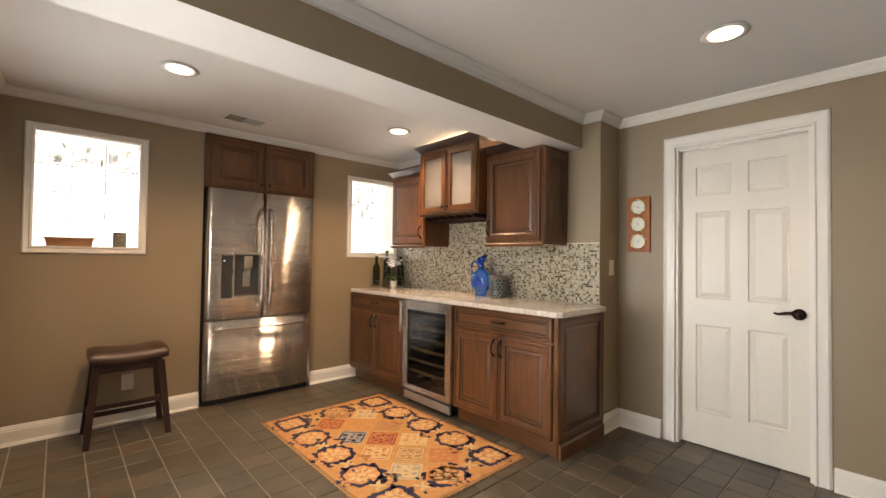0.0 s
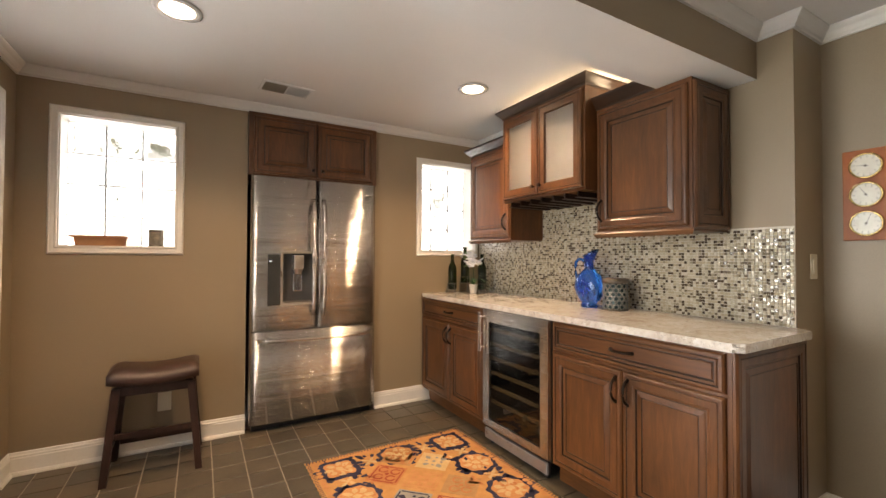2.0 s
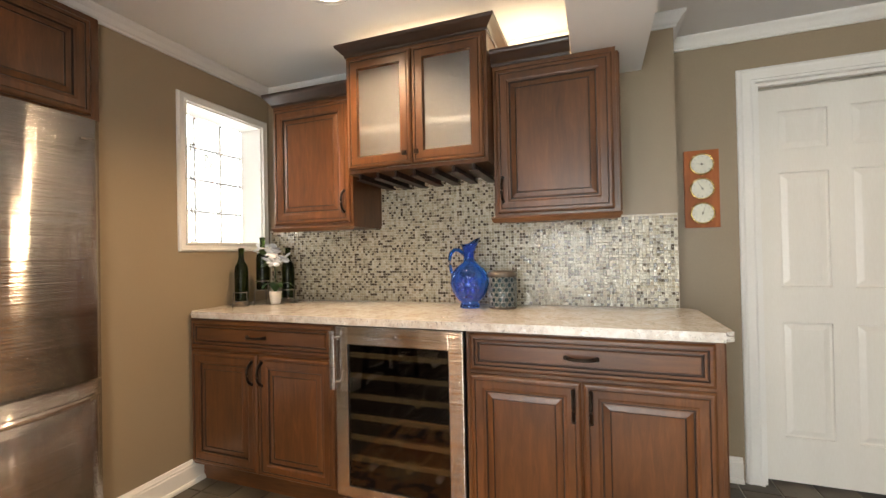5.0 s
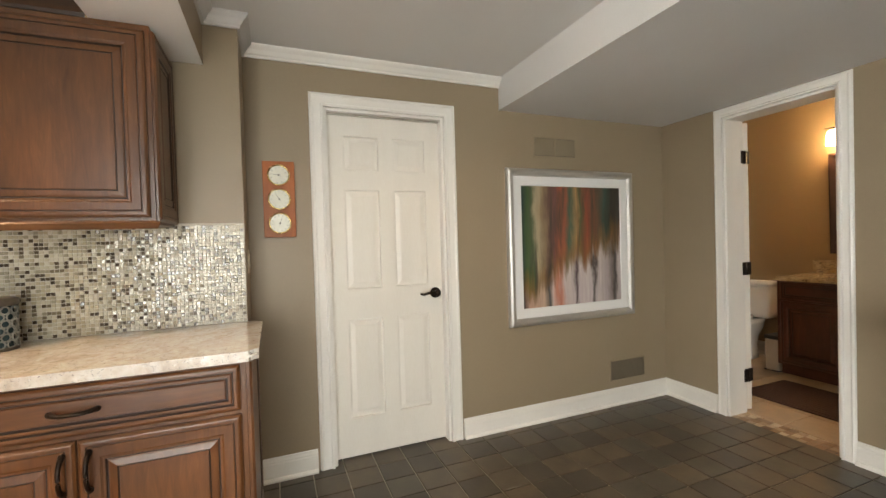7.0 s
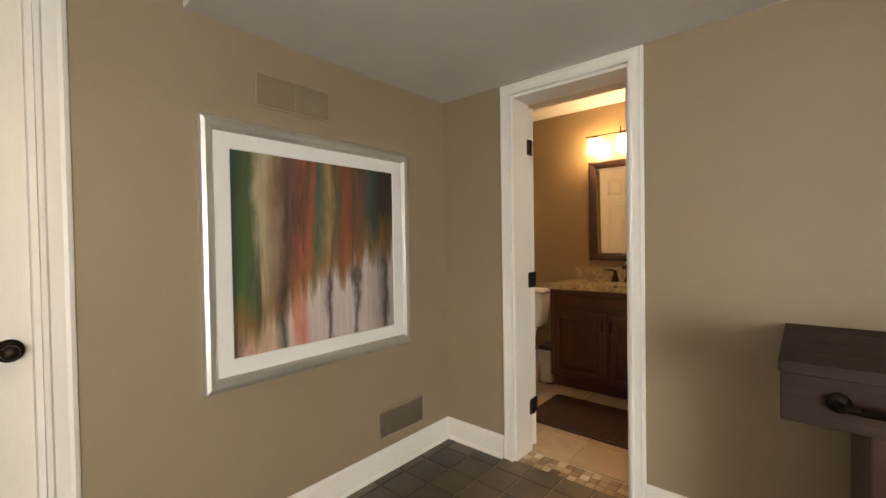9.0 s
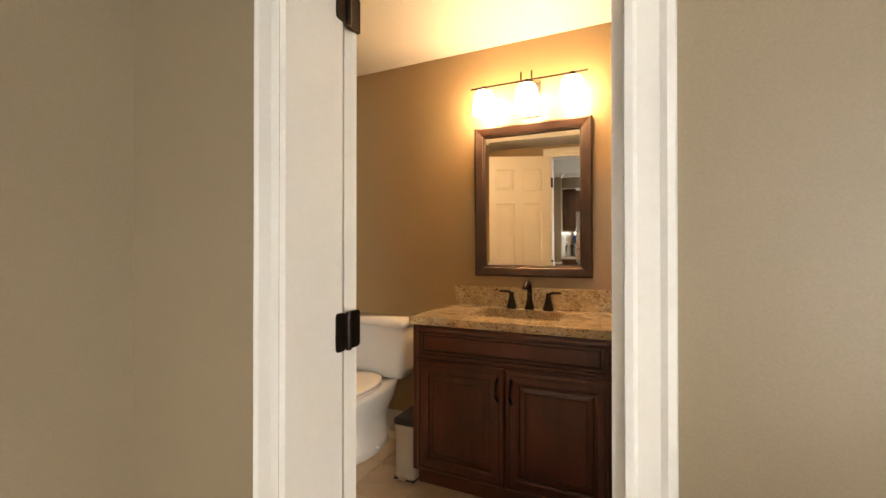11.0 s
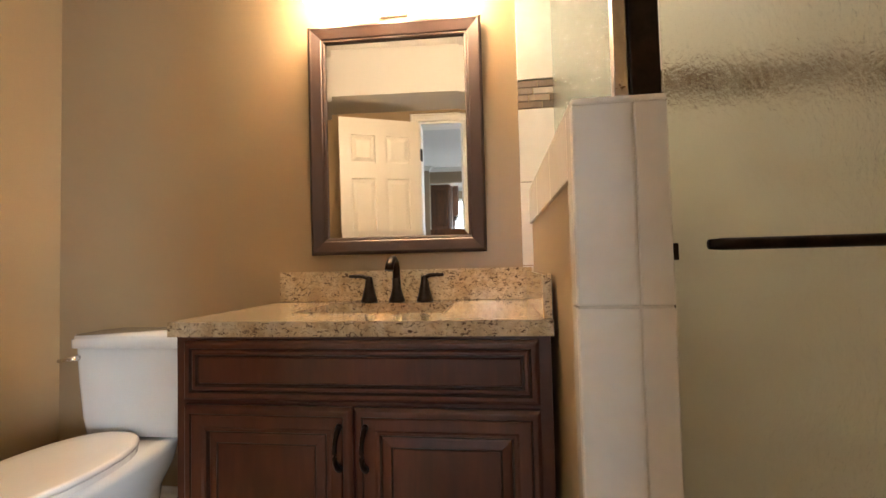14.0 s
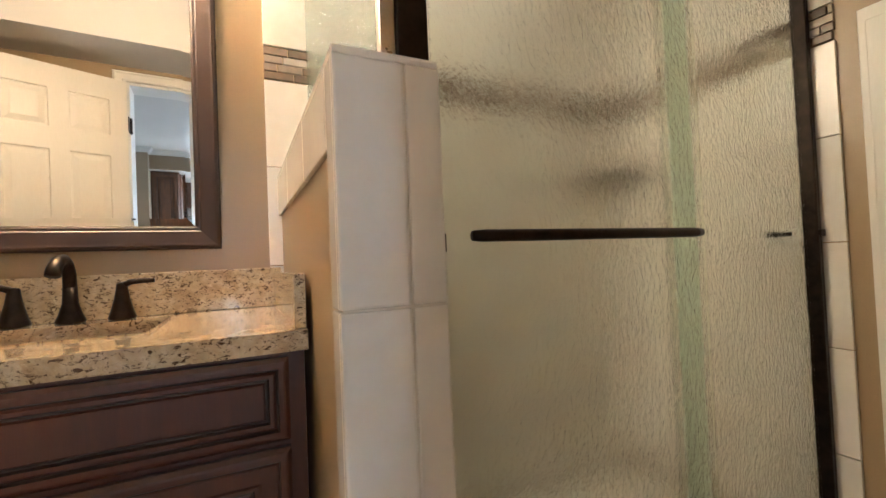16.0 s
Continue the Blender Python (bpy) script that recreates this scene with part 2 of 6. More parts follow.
def tile_mat(name, stops, rough, scale, island=False, mottle=0.35, bumpy=0.2, coat=0.0):
    m, nt, p = mat(name)
    if island:
        rnd = nt.nodes.new("ShaderNodeNewGeometry").outputs["Random Per Island"]
    else:
        rnd = nt.nodes.new("ShaderNodeObjectInfo").outputs["Random"]
    col = ramp(nt, rnd, stops)
    if island:
        nt.nodes[-1].color_ramp.interpolation = "CONSTANT"
    v = coords(nt)
    a = noise_tex(nt, v, scale, 7, 0.65, 0.4)
    b = noise_tex(nt, v, scale * 9, 4, 0.6)
    col = mixc(nt, mottle, col, ramp(nt, a, [(0.3, (0.28, 0.28, 0.28)), (0.72, (0.72, 0.71, 0.69))]), "OVERLAY")
    nt.links.new(col, p.inputs["Base Color"])
    r = nt.nodes.new("ShaderNodeMapRange")
    r.inputs[3].default_value, r.inputs[4].default_value = rough * 0.75, min(rough * 1.3, 1)
    nt.links.new(a, r.inputs[0])
    nt.links.new(r.outputs[0], p.inputs["Roughness"])
    p.inputs["Coat Weight"].default_value = coat
    p.inputs["Coat Roughness"].default_value = 0.06
    bump(nt, p, b, bumpy)
    return m


SLATE = tile_mat("grey_slate_tile", [(0.0, (0.066, 0.055, 0.041)), (0.35, (0.096, 0.075, 0.052)), (0.7, (0.082, 0.072, 0.055)), (1.0, (0.112, 0.086, 0.059))], 0.40, 6, mottle=0.75, bumpy=0.5)
SLATE_REST = tile_mat("grey_slate_tile_rest", [(0.0, (0.066, 0.055, 0.041)), (0.25, (0.096, 0.075, 0.052)), (0.5, (0.082, 0.072, 0.055)), (0.75, (0.112, 0.086, 0.059))], 0.40, 6, True, 0.75, 0.5)
TRAVERTINE = tile_mat("beige_travertine_tile", [(0.0, (0.44, 0.33, 0.22)), (1.0, (0.52, 0.40, 0.28))], 0.35, 7, mottle=0.35)
SHOWERTILE = tile_mat("cream_shower_tile", [(0.0, (0.69, 0.65, 0.58)), (1.0, (0.76, 0.72, 0.65))], 0.22, 4, mottle=0.45, bumpy=0.05, coat=0.3)
MOSAIC_STOPS = [(0.0, (0.44, 0.38, 0.27)), (0.22, (0.52, 0.47, 0.36)), (0.40, (0.33, 0.29, 0.21)), (0.54, (0.48, 0.44, 0.34)), (0.66, (0.095, 0.07, 0.045)), (0.78, (0.19, 0.155, 0.105)), (0.85, (0.58, 0.54, 0.44)), (0.93, (0.065, 0.048, 0.034))]
MOSAIC = tile_mat("glass_mosaic", MOSAIC_STOPS, 0.10, 30, True, 0.15, 0.05, 0.6)
MOSAIC_ONE = tile_mat("glass_mosaic_piece", MOSAIC_STOPS, 0.10, 30, False, 0.15, 0.05, 0.6)
for _n in MOSAIC_ONE.node_tree.nodes:
    if _n.type == "VALTORGB" and len(_n.color_ramp.elements) > 4:
        _n.color_ramp.interpolation = "CONSTANT"
THRESH = tile_mat("threshold_mosaic", [(0.0, (0.12, 0.06, 0.035)), (0.3, (0.5, 0.38, 0.25)), (0.6, (0.66, 0.57, 0.44)), (0.85, (0.3, 0.18, 0.1))], 0.3, 20)
ACCENT = tile_mat("accent_mosaic", [(0.0, (0.06, 0.035, 0.025)), (0.3, (0.42, 0.36, 0.28)), (0.6, (0.15, 0.09, 0.06)), (0.85, (0.58, 0.53, 0.46))], 0.15, 20)


def emit(name, color, strength):
    m, nt, p = mat(name)
    p.inputs["Base Color"].default_value = (*color, 1)
    p.inputs["Emission Color"].default_value = (*color, 1)
    p.inputs["Emission Strength"].default_value = strength
    return m


LAMPFACE = emit("can_lens_glow", (1.0, 0.86, 0.66), 9.0)
SHADE = emit("sconce_shade_glow", (1.0, 0.72, 0.43), 57.0)
OUTSIDE = emit("bright_overcast_daylight", (0.97, 0.99, 1.0), 4.5)


def glass(name, color, rough, scale=0, stretch=(1, 1, 1), strength=0.4, dist=0.004, ior=1.45):
    m, nt, p = mat(name)
    p.inputs["Base Color"].default_value = (*color, 1)
    p.inputs["Transmission Weight"].default_value, p.inputs["Roughness"].default_value, p.inputs["IOR"].default_value = 1.0, rough, ior
    if scale:
        n = noise_tex(nt, coords(nt, stretch), scale, 4, 0.6, 0.5)
        bump(nt, p, n, strength, dist)
    return m


BLOCK = glass("wavy_glass_block", (0.95, 0.98, 1.0), 0.05, 14, strength=0.6, dist=0.01)
RAIN = glass("rain_textured_shower_glass", (0.97, 0.995, 0.94), 0.03, 105, (1.0, 1.0, 0.60), 1.0, 0.004, 1.11)
# tint for an added strip that imitates the light scattered where panes overlap
OVERLAPGLASS = glass("pale_green_overlap_tint", (0.76, 0.90, 0.82), 0.35, ior=1.1)
PEBBLE = glass("pebbled_shower_glass", (0.80, 0.94, 0.88), 0.10, 105, (1, 1, 0.8), 1.0, 0.014, 1.3)
FROST = glass("frosted_cabinet_glass", (0.95, 0.95, 0.92), 0.6, 40)
CLEAR = glass("patio_glass", (0.96, 0.98, 0.98), 0.0)
SMOKE = glass("smoked_cooler_glass", (0.17, 0.165, 0.16), 0.0)
BLUEGLASS = glass("cobalt_blue_glass", (0.012, 0.20, 0.88), 0.02, ior=1.45)
BLUEGLASS.node_tree.nodes["Principled BSDF"].inputs["Coat Weight"].default_value = 0.6
BLUEGLASS.node_tree.nodes["Principled BSDF"].inputs["Transmission Weight"].default_value = 0.92
BOTTLE = glass("dark_green_bottle_glass", (0.045, 0.075, 0.015), 0.03, ior=1.3)
MIRROR, _nt, _p = mat("silvered_mirror")
_p.inputs["Base Color"].default_value, _p.inputs["Metallic"].default_value, _p.inputs["Roughness"].default_value = (0.88, 0.88, 0.86, 1), 1.0, 0.01


def rug_material(name, c1, c2):
    return surface(name, c1, c2, 0.95, 22, bumpy=0.9, fine=520)


RUG_GOLD = rug_material("rug_gold_wool", (0.50, 0.235, 0.075), (0.60, 0.31, 0.11))
RUG_PEACH = rug_material("rug_peach_wool", (0.52, 0.22, 0.075), (0.62, 0.30, 0.12))
RUG_NAVY = rug_material("rug_navy_wool", (0.022, 0.022, 0.05), (0.04, 0.035, 0.075))
RUG_CREAM = rug_material("rug_cream_wool", (0.56, 0.37, 0.17), (0.66, 0.46, 0.24))
RUG_RED = rug_material("rug_red_wool", (0.30, 0.045, 0.02), (0.38, 0.075, 0.035))
RUG_RUST = rug_material("rug_rust_wool", (0.47, 0.17, 0.055), (0.54, 0.22, 0.08))
RUG_BLUE = rug_material("rug_blue_wool", (0.26, 0.25, 0.24), (0.36, 0.33, 0.29))
RUG_TAN = rug_material("rug_tan_wool", (0.40, 0.21, 0.08), (0.48, 0.27, 0.12))


def painting_material():
    """Abstract canvas: vertical strokes of green, rust, ochre and black over a pale lower field."""
    m, nt, p = mat("abstract_painted_canvas")
    tc = nt.nodes.new("ShaderNodeTexCoord")
    sep = nt.nodes.new("ShaderNodeSeparateXYZ")
    nt.links.new(tc.outputs["Object"], sep.inputs[0])
    mp = nt.nodes.new("ShaderNodeMapping")
    mp.inputs["Scale"].default_value = (6, 1, 2.0)
    nt.links.new(tc.outputs["Object"], mp.inputs[0])
    n1 = noise_tex(nt, mp.outputs[0], 1.0, 5, 0.6, 0.2)
    add = nt.nodes.new("ShaderNodeMath")
    add.operation = "MULTIPLY_ADD"
    add.inputs[1].default_value, add.inputs[2].default_value = 0.20, -0.10
    nt.links.new(n1, add.inputs[0])
    xs = nt.nodes.new("ShaderNodeMath")
    xs.operation = "MULTIPLY_ADD"
    xs.inputs[1].default_value = 1 / 0.86
    nt.links.new(sep.outputs[0], xs.inputs[0])
    nt.links.new(add.outputs[0], xs.inputs[2])
    stripes = ramp(nt, xs.outputs[0], [(0.0, (0.015, 0.045, 0.04)), (0.05, (0.045, 0.10, 0.028)), (0.10, (0.07, 0.10, 0.045)), (0.14, (0.42, 0.34, 0.22)), (0.20, (0.26, 0.18, 0.10)),
                                       (0.25, (0.11, 0.05, 0.04)), (0.31, (0.16, 0.055, 0.05)), (0.36, (0.36, 0.085, 0.035)), (0.41, (0.30, 0.08, 0.035)), (0.45, (0.045, 0.10, 0.06)), (0.52, (0.40, 0.22, 0.09)),
                                       (0.56, (0.07, 0.09, 0.035)), (0.64, (0.27, 0.05, 0.025)), (0.75, (0.11, 0.06, 0.035)), (0.83, (0.02, 0.065, 0.055)), (0.91, (0.02, 0.015, 0.01))])
    lower = ramp(nt, xs.outputs[0], [(0.0, (0.06, 0.05, 0.05)), (0.05, (0.50, 0.30, 0.22)), (0.20, (0.52, 0.36, 0.26)), (0.26, (0.05, 0.06, 0.06)), (0.31, (0.55, 0.42, 0.38)), (0.37, (0.56, 0.22, 0.14)),
                                     (0.42, (0.54, 0.46, 0.44)), (0.49, (0.54, 0.47, 0.45)), (0.525, (0.05, 0.02, 0.03)), (0.56, (0.55, 0.48, 0.47)), (0.685, (0.54, 0.47, 0.46)), (0.71, (0.06, 0.045, 0.04)), (0.735, (0.50, 0.43, 0.42)),
                                     (0.85, (0.42, 0.35, 0.34)), (0.925, (0.05, 0.04, 0.035)), (0.96, (0.45, 0.38, 0.37))])
    mp2 = nt.nodes.new("ShaderNodeMapping")
    mp2.inputs["Scale"].default_value = (16, 1, 1.6)
    nt.links.new(tc.outputs["Object"], mp2.inputs[0])
    n2 = noise_tex(nt, mp2.outputs[0], 1.0, 6, 0.65)
    edge = nt.nodes.new("ShaderNodeMath")
    edge.operation = "MULTIPLY_ADD"
    edge.inputs[1].default_value = 0.55
    nt.links.new(n2, edge.inputs[0])
    zz = nt.nodes.new("ShaderNodeMath")
    zz.operation = "MULTIPLY_ADD"
    zz.inputs[1].default_value, zz.inputs[2].default_value = -0.46, 0.09
    nt.links.new(sep.outputs[0], zz.inputs[0])
    tot = nt.nodes.new("ShaderNodeMath")
    tot.operation = "ADD"
    nt.links.new(zz.outputs[0], edge.inputs[2])
    nt.links.new(edge.outputs[0], tot.inputs[0])
    nt.links.new(sep.outputs[2], tot.inputs[1])
    fac = ramp(nt, tot.outputs[0], [(0.38, (0, 0, 0)), (0.50, (1, 1, 1))])
    rustband = ramp(nt, tot.outputs[0], [(0.38, (0, 0, 0)), (0.48, (0.6, 0.6, 0.6)), (0.62, (0, 0, 0))])
    col = mixc(nt, fac, lower, stripes)
    col = mixc(nt, rustband, col, mixc(nt, n1, (0.42, 0.12, 0.03), (0.10, 0.12, 0.03)))
    mp3 = nt.nodes.new("ShaderNodeMapping")
    mp3.inputs["Scale"].default_value = (34, 1, 2.2)
    nt.links.new(tc.outputs["Object"], mp3.inputs[0])
    n3 = noise_tex(nt, mp3.outputs[0], 1.0, 6, 0.7, 0.4)
    col = mixc(nt, 0.4, col, ramp(nt, n3, [(0.3, (0.14, 0.14, 0.14)), (0.7, (0.62, 0.60, 0.56))]), "OVERLAY")
    mp4 = nt.nodes.new("ShaderNodeMapping")
    mp4.inputs["Scale"].default_value = (9, 1, 1.3)
    nt.links.new(tc.outputs["Object"], mp4.inputs[0])
    n4 = noise_tex(nt, mp4.outputs[0], 1.6, 4, 0.6, 0.8)
    shade_ = mixc(nt, 1.0, ramp(nt, n4, [(0.50, (0, 0, 0)), (0.70, (0.8, 0.8, 0.8))]), fac, "MULTIPLY")
    col = mixc(nt, shade_, col, (0.03, 0.028, 0.018))
    nt.links.new(col, p.inputs["Base Color"])
    p.inputs["Roughness"].default_value = 0.6
    p.inputs["Coat Weight"].default_value, p.inputs["Coat Roughness"].default_value = 1.0, 0.02
    return m


CANVAS = painting_material()

# ---- building helpers ----


def part(name, bm, material, parent, label="", m=None, smooth=False):
    me = bpy.data.meshes.new(name)
    bmesh.ops.recalc_face_normals(bm, faces=bm.faces)
    bm.to_mesh(me)
    bm.free()
    for mm in (material if isinstance(material, (list, tuple)) else (material,)):
        me.materials.append(mm)
    if smooth:
        for f in me.polygons:
            f.use_smooth = True
    ob = new(name, me)
    ob.parent = parent
    if m is not None:
        ob.matrix_basis = m
    if label:
        tagged(ob, label)
    return ob


def thing(name, m, label, category, group="", kind=""):
    ob = new(name)
    ob.empty_display_size = 0.1
    ob.matrix_basis = m
    return tagged(ob, label, category, group, kind)


def solid(name, bm, material, label, category, kind="", m=None, group="", smooth=False):
    return tagged(part(name, bm, material, None, "", m, smooth), label, category, group, kind)


def box(x0, y0, z0, x1, y1, z1, bevel=0.0, bm=None, seg=2):
    out = bm or bmesh.new()
    r = bmesh.ops.create_cube(out, size=1, matrix=Matrix.LocRotScale(((x0 + x1) / 2, (y0 + y1) / 2, (z0 + z1) / 2), None, (abs(x1 - x0), abs(y1 - y0), abs(z1 - z0))))
    if bevel:
        es = list({e for v in r["verts"] for e in v.link_edges})
        bmesh.ops.bevel(out, geom=es, offset=bevel, segments=seg, affect="EDGES", profile=0.6)
    return out


def cyl(x, y, z0, z1, r0, r1=None, seg=24, bm=None, bevel=0.0):
    out = bm or bmesh.new()
    bmesh.ops.create_cone(out, cap_ends=True, segments=seg, radius1=r0, radius2=r0 if r1 is None else r1, depth=z1 - z0, matrix=Matrix.Translation((x, y, (z0 + z1) / 2)))
    return out


def rod(a, b, r, seg=12, bm=None):
    out = bm or bmesh.new()
    a, b = Vector(a), Vector(b)
    q = (b - a).to_track_quat("Z", "Y")
    bmesh.ops.create_cone(out, cap_ends=True, segments=seg, radius1=r, radius2=r, depth=(b - a).length, matrix=Matrix.LocRotScale((a + b) / 2, q, None))
    return out


def lathe(profile, seg=32, bm=None, off=(0, 0, 0)):
    """Turned shape from (radius, height) pairs."""
    out = bm or bmesh.new()
    rings = []
    for r, z in profile:
        rings.append([out.verts.new((off[0] + r * math.cos(2 * math.pi * i / seg), off[1] + r * math.sin(2 * math.pi * i / seg), off[2] + z)) for i in range(seg)])
    for a, b in zip(rings, rings[1:]):
        for i in range(seg):
            out.faces.new((a[i], a[(i + 1) % seg], b[(i + 1) % seg], b[i]))
    out.faces.new(rings[0][::-1])
    out.faces.new(rings[-1])
    return out


def tube(points, r, seg=10, bm=None, closed=False):
    """A round bar along points; r is one radius or one for each point."""
    out = bm or bmesh.new()
    pts = [Vector(p) for p in points]
    rings = []
    for i, p in enumerate(pts):
        d = (pts[min(i + 1, len(pts) - 1)] - pts[max(i - 1, 0)]).normalized()
        q = d.to_track_quat("Z", "Y")
        rr = r[i] if isinstance(r, (list, tuple)) else r
        rings.append([out.verts.new(p + q @ Vector((rr * math.cos(2 * math.pi * k / seg), rr * math.sin(2 * math.pi * k / seg), 0))) for k in range(seg)])
    for a, b in zip(rings, rings[1:]):
        for k in range(seg):
            out.faces.new((a[k], a[(k + 1) % seg], b[(k + 1) % seg], b[k]))
    out.faces.new(rings[0][::-1])
    out.faces.new(rings[-1])
    return out


def rounded(w, h, r, n=5):
    pts = []
    for cx, cy, a0 in ((w - r, h - r, 0), (r, h - r, 90), (r, r, 180), (w - r, r, 270)):
        for i in range(n + 1):
            a = radians(a0 + 90 * i / n)
            pts.append((cx + r * math.cos(a), cy + r * math.sin(a)))
    return pts


def prism(pts, z0, z1, bm=None):
    out = bm or bmesh.new()
    lo = [out.verts.new((x, y, z0)) for x, y in pts]
    hi = [out.verts.new((x, y, z1)) for x, y in pts]
    for i in range(len(pts)):
        j = (i + 1) % len(pts)
        out.faces.new((lo[i], lo[j], hi[j], hi[i]))
    out.faces.new(lo[::-1])
    out.faces.new(hi)
    return out


def moulding(profile, p0, p1, out_dir, bm=None, mit0=0.0, mit1=0.0):
    """Profile of (out, up) pairs drawn from p0 to p1; mit0 and mit1 shift the ends along the run per metre of out."""
    b = bm or bmesh.new()
    p0, p1, o = Vector(p0), Vector(p1), Vector(out_dir)
    d = (p1 - p0).normalized()
    e0 = [b.verts.new(p0 + o * u + Vector((0, 0, w)) + d * (mit0 * u)) for u, w in profile]
    e1 = [b.verts.new(p1 + o * u + Vector((0, 0, w)) - d * (mit1 * u)) for u, w in profile]
    for i in range(len(profile)):
        j = (i + 1) % len(profile)
        b.faces.new((e0[i], e0[j], e1[j], e1[i]))
    b.faces.new(e0[::-1])
    b.faces.new(e1)
    return b


def panelled(w, h, thick, panels, rings, bm=None):
    """A slab (x 0..w, z 0..h, front at y=0, back at y=thick) with panels (x0, z0, x1, z1), each shaped by rings (inset, depth, material slot)."""
    b = bm or bmesh.new()
    xs = sorted({0, w, *[p[0] for p in panels], *[p[2] for p in panels]})
    zs = sorted({0, h, *[p[1] for p in panels], *[p[3] for p in panels]})

    def inside(x, z):
        return any(p[0] < x < p[2] and p[1] < z < p[3] for p in panels)

    for xa, xb in zip(xs, xs[1:]):
        for za, zb in zip(zs, zs[1:]):
            if not inside((xa + xb) / 2, (za + zb) / 2):
                b.faces.new([b.verts.new(c) for c in ((xa, 0, za), (xb, 0, za), (xb, 0, zb), (xa, 0, zb))])
    for x0, z0, x1, z1 in panels:
        prev = [b.verts.new(c) for c in ((x0, rings[0][1] if rings[0][0] == 0 else 0, z0), (x1, rings[0][1] if rings[0][0] == 0 else 0, z0), (x1, rings[0][1] if rings[0][0] == 0 else 0, z1), (x0, rings[0][1] if rings[0][0] == 0 else 0, z1))]
        first = prev
        for ins, dep, slot in rings:
            if ins == 0:
                continue
            cur = [b.verts.new(c) for c in ((x0 + ins, dep, z0 + ins), (x1 - ins, dep, z0 + ins), (x1 - ins, dep, z1 - ins), (x0 + ins, dep, z1 - ins))]
            for i in range(4):
                f = b.faces.new((prev[i], prev[(i + 1) % 4], cur[(i + 1) % 4], cur[i]))
                f.material_index = max(slot, 0)
            prev = cur
        if rings[-1][2] >= 0:
            b.faces.new(prev)
    y0 = rings[0][1] if rings[0][0] == 0 and len(panels) == 1 else 0
    c = [b.verts.new(v) for v in ((0, y0, 0), (w, y0, 0), (w, y0, h), (0, y0, h))]
    k = [b.verts.new(v) for v in ((0, thick, 0), (w, thick, 0), (w, thick, h), (0, thick, h))]
    for i in range(4):
        b.faces.new((c[i], c[(i + 1) % 4], k[(i + 1) % 4], k[i]))
    if rings[-1][2] >= 0:
        b.faces.new(k[::-1])
    bmesh.ops.remove_doubles(b, verts=b.verts, dist=0.0002)
    return b


RAISED = [(0, 0.008, 0), (0.007, 0.001, 0), (0.011, 0.0, 0), (0.020, 0.0, 0), (0.022, 0.003, 1), (0.0235, 0.003, 1), (0.026, 0.0005, 0), (0.052, 0.001, 0), (0.058, 0.004, 0), (0.064, 0.004, 0),
          (0.067, 0.010, 1), (0.070, 0.010, 1), (0.074, 0.008, 0), (0.092, 0.004, 0), (0.0945, 0.007, 1), (0.0965, 0.007, 1), (0.098, 0.0055, 0), (0.099, 0.0055, 0)]
DRAWER = [(0, 0.008, 0), (0.007, 0.001, 0), (0.011, 0.0, 0), (0.019, 0.0, 0), (0.022, 0.006, 1), (0.024, 0.006, 1), (0.028, 0.002, 0), (0.035, 0.002, 0), (0.038, 0.008, 1), (0.042, 0.008, 1), (0.045, 0.004, 0), (0.047, 0.004, 0)]


def wall_run(name, label, boxes, material=None):
    b = bmesh.new()
    for q in boxes:
        box(*q, bm=b)
    return solid(name, b, material or WALL, label, "wall", "structure")


def pull(parent, x, z, vertical=True, length=0.11, material=None):
    """Bow handle on the front plane y=0."""
    h = length / 2
    pts = []
    for i in range(11):
        s = -1 + 2 * i / 10
        off = -0.030 * (1 - abs(s) ** 3.0) - 0.002
        pts.append((x, off, z + s * h) if vertical else (x + s * h, off, z))
    b = tube(pts, [0.006 + 0.003 * abs(-1 + 2 * i / 10) ** 4 for i in range(11)], 8)
    for s in (-1, 1):
        c = (x, -0.002, z + s * h) if vertical else (x + s * h, -0.002, z)
        bmesh.ops.create_uvsphere(b, u_segments=10, v_segments=6, radius=0.009, matrix=Matrix.Translation(c))
    return part("handle", b, material or BRONZE, parent, "dark bronze bow handle", smooth=True)


def knob(parent, x, z):
    b = box(x - 0.011, -0.026, z - 0.011, x + 0.011, -0.014, z + 0.011, 0.003)
    rod((x, 0, z), (x, -0.016, z), 0.005, bm=b)
    return part("knob", b, BRONZE, parent, "square bronze knob")


def cab_door(parent, x0, z0, w, h, mats, rings=None, handle=None, name="door"):
    d = part(name, panelled(w, h, 0.02, [(0, 0, w, h)], rings or RAISED), mats, parent, m=pose(x0, -0.021, z0))
    if handle:
        if handle[0] == "knob":
            knob(d, handle[1], handle[2])
        else:
            pull(d, handle[1], handle[2], handle[0] == "v", handle[3] if len(handle) > 3 else 0.11)
    return d

# ---- structure: main room ----
N, EW, SW, WW, SO, CE = 4.12, 3.775, 3.48, 0.295, -1.28, 2.31
wall_run("wall_north", "taupe painted wall with two block windows and a refrigerator niche",
         [(0.0, N, 0, 0.48, N + 0.25, 2.5), (0.48, N, 0, 1.066, N + 0.25, 1.28), (0.48, N, 2.066, 1.066, N + 0.25, 2.5), (1.066, N, 0, 1.488, N + 0.25, 2.5), (1.488, N, 2.25, 2.436, N + 0.25, 2.5),
          (2.436, N, 0, 2.86, N + 0.25, 2.5), (2.86, N, 0, 3.41, N + 0.25, 1.28), (2.86, N, 2.045, 3.41, N + 0.25, 2.5), (3.41, N, 0, 3.9, N + 0.25, 2.5)])
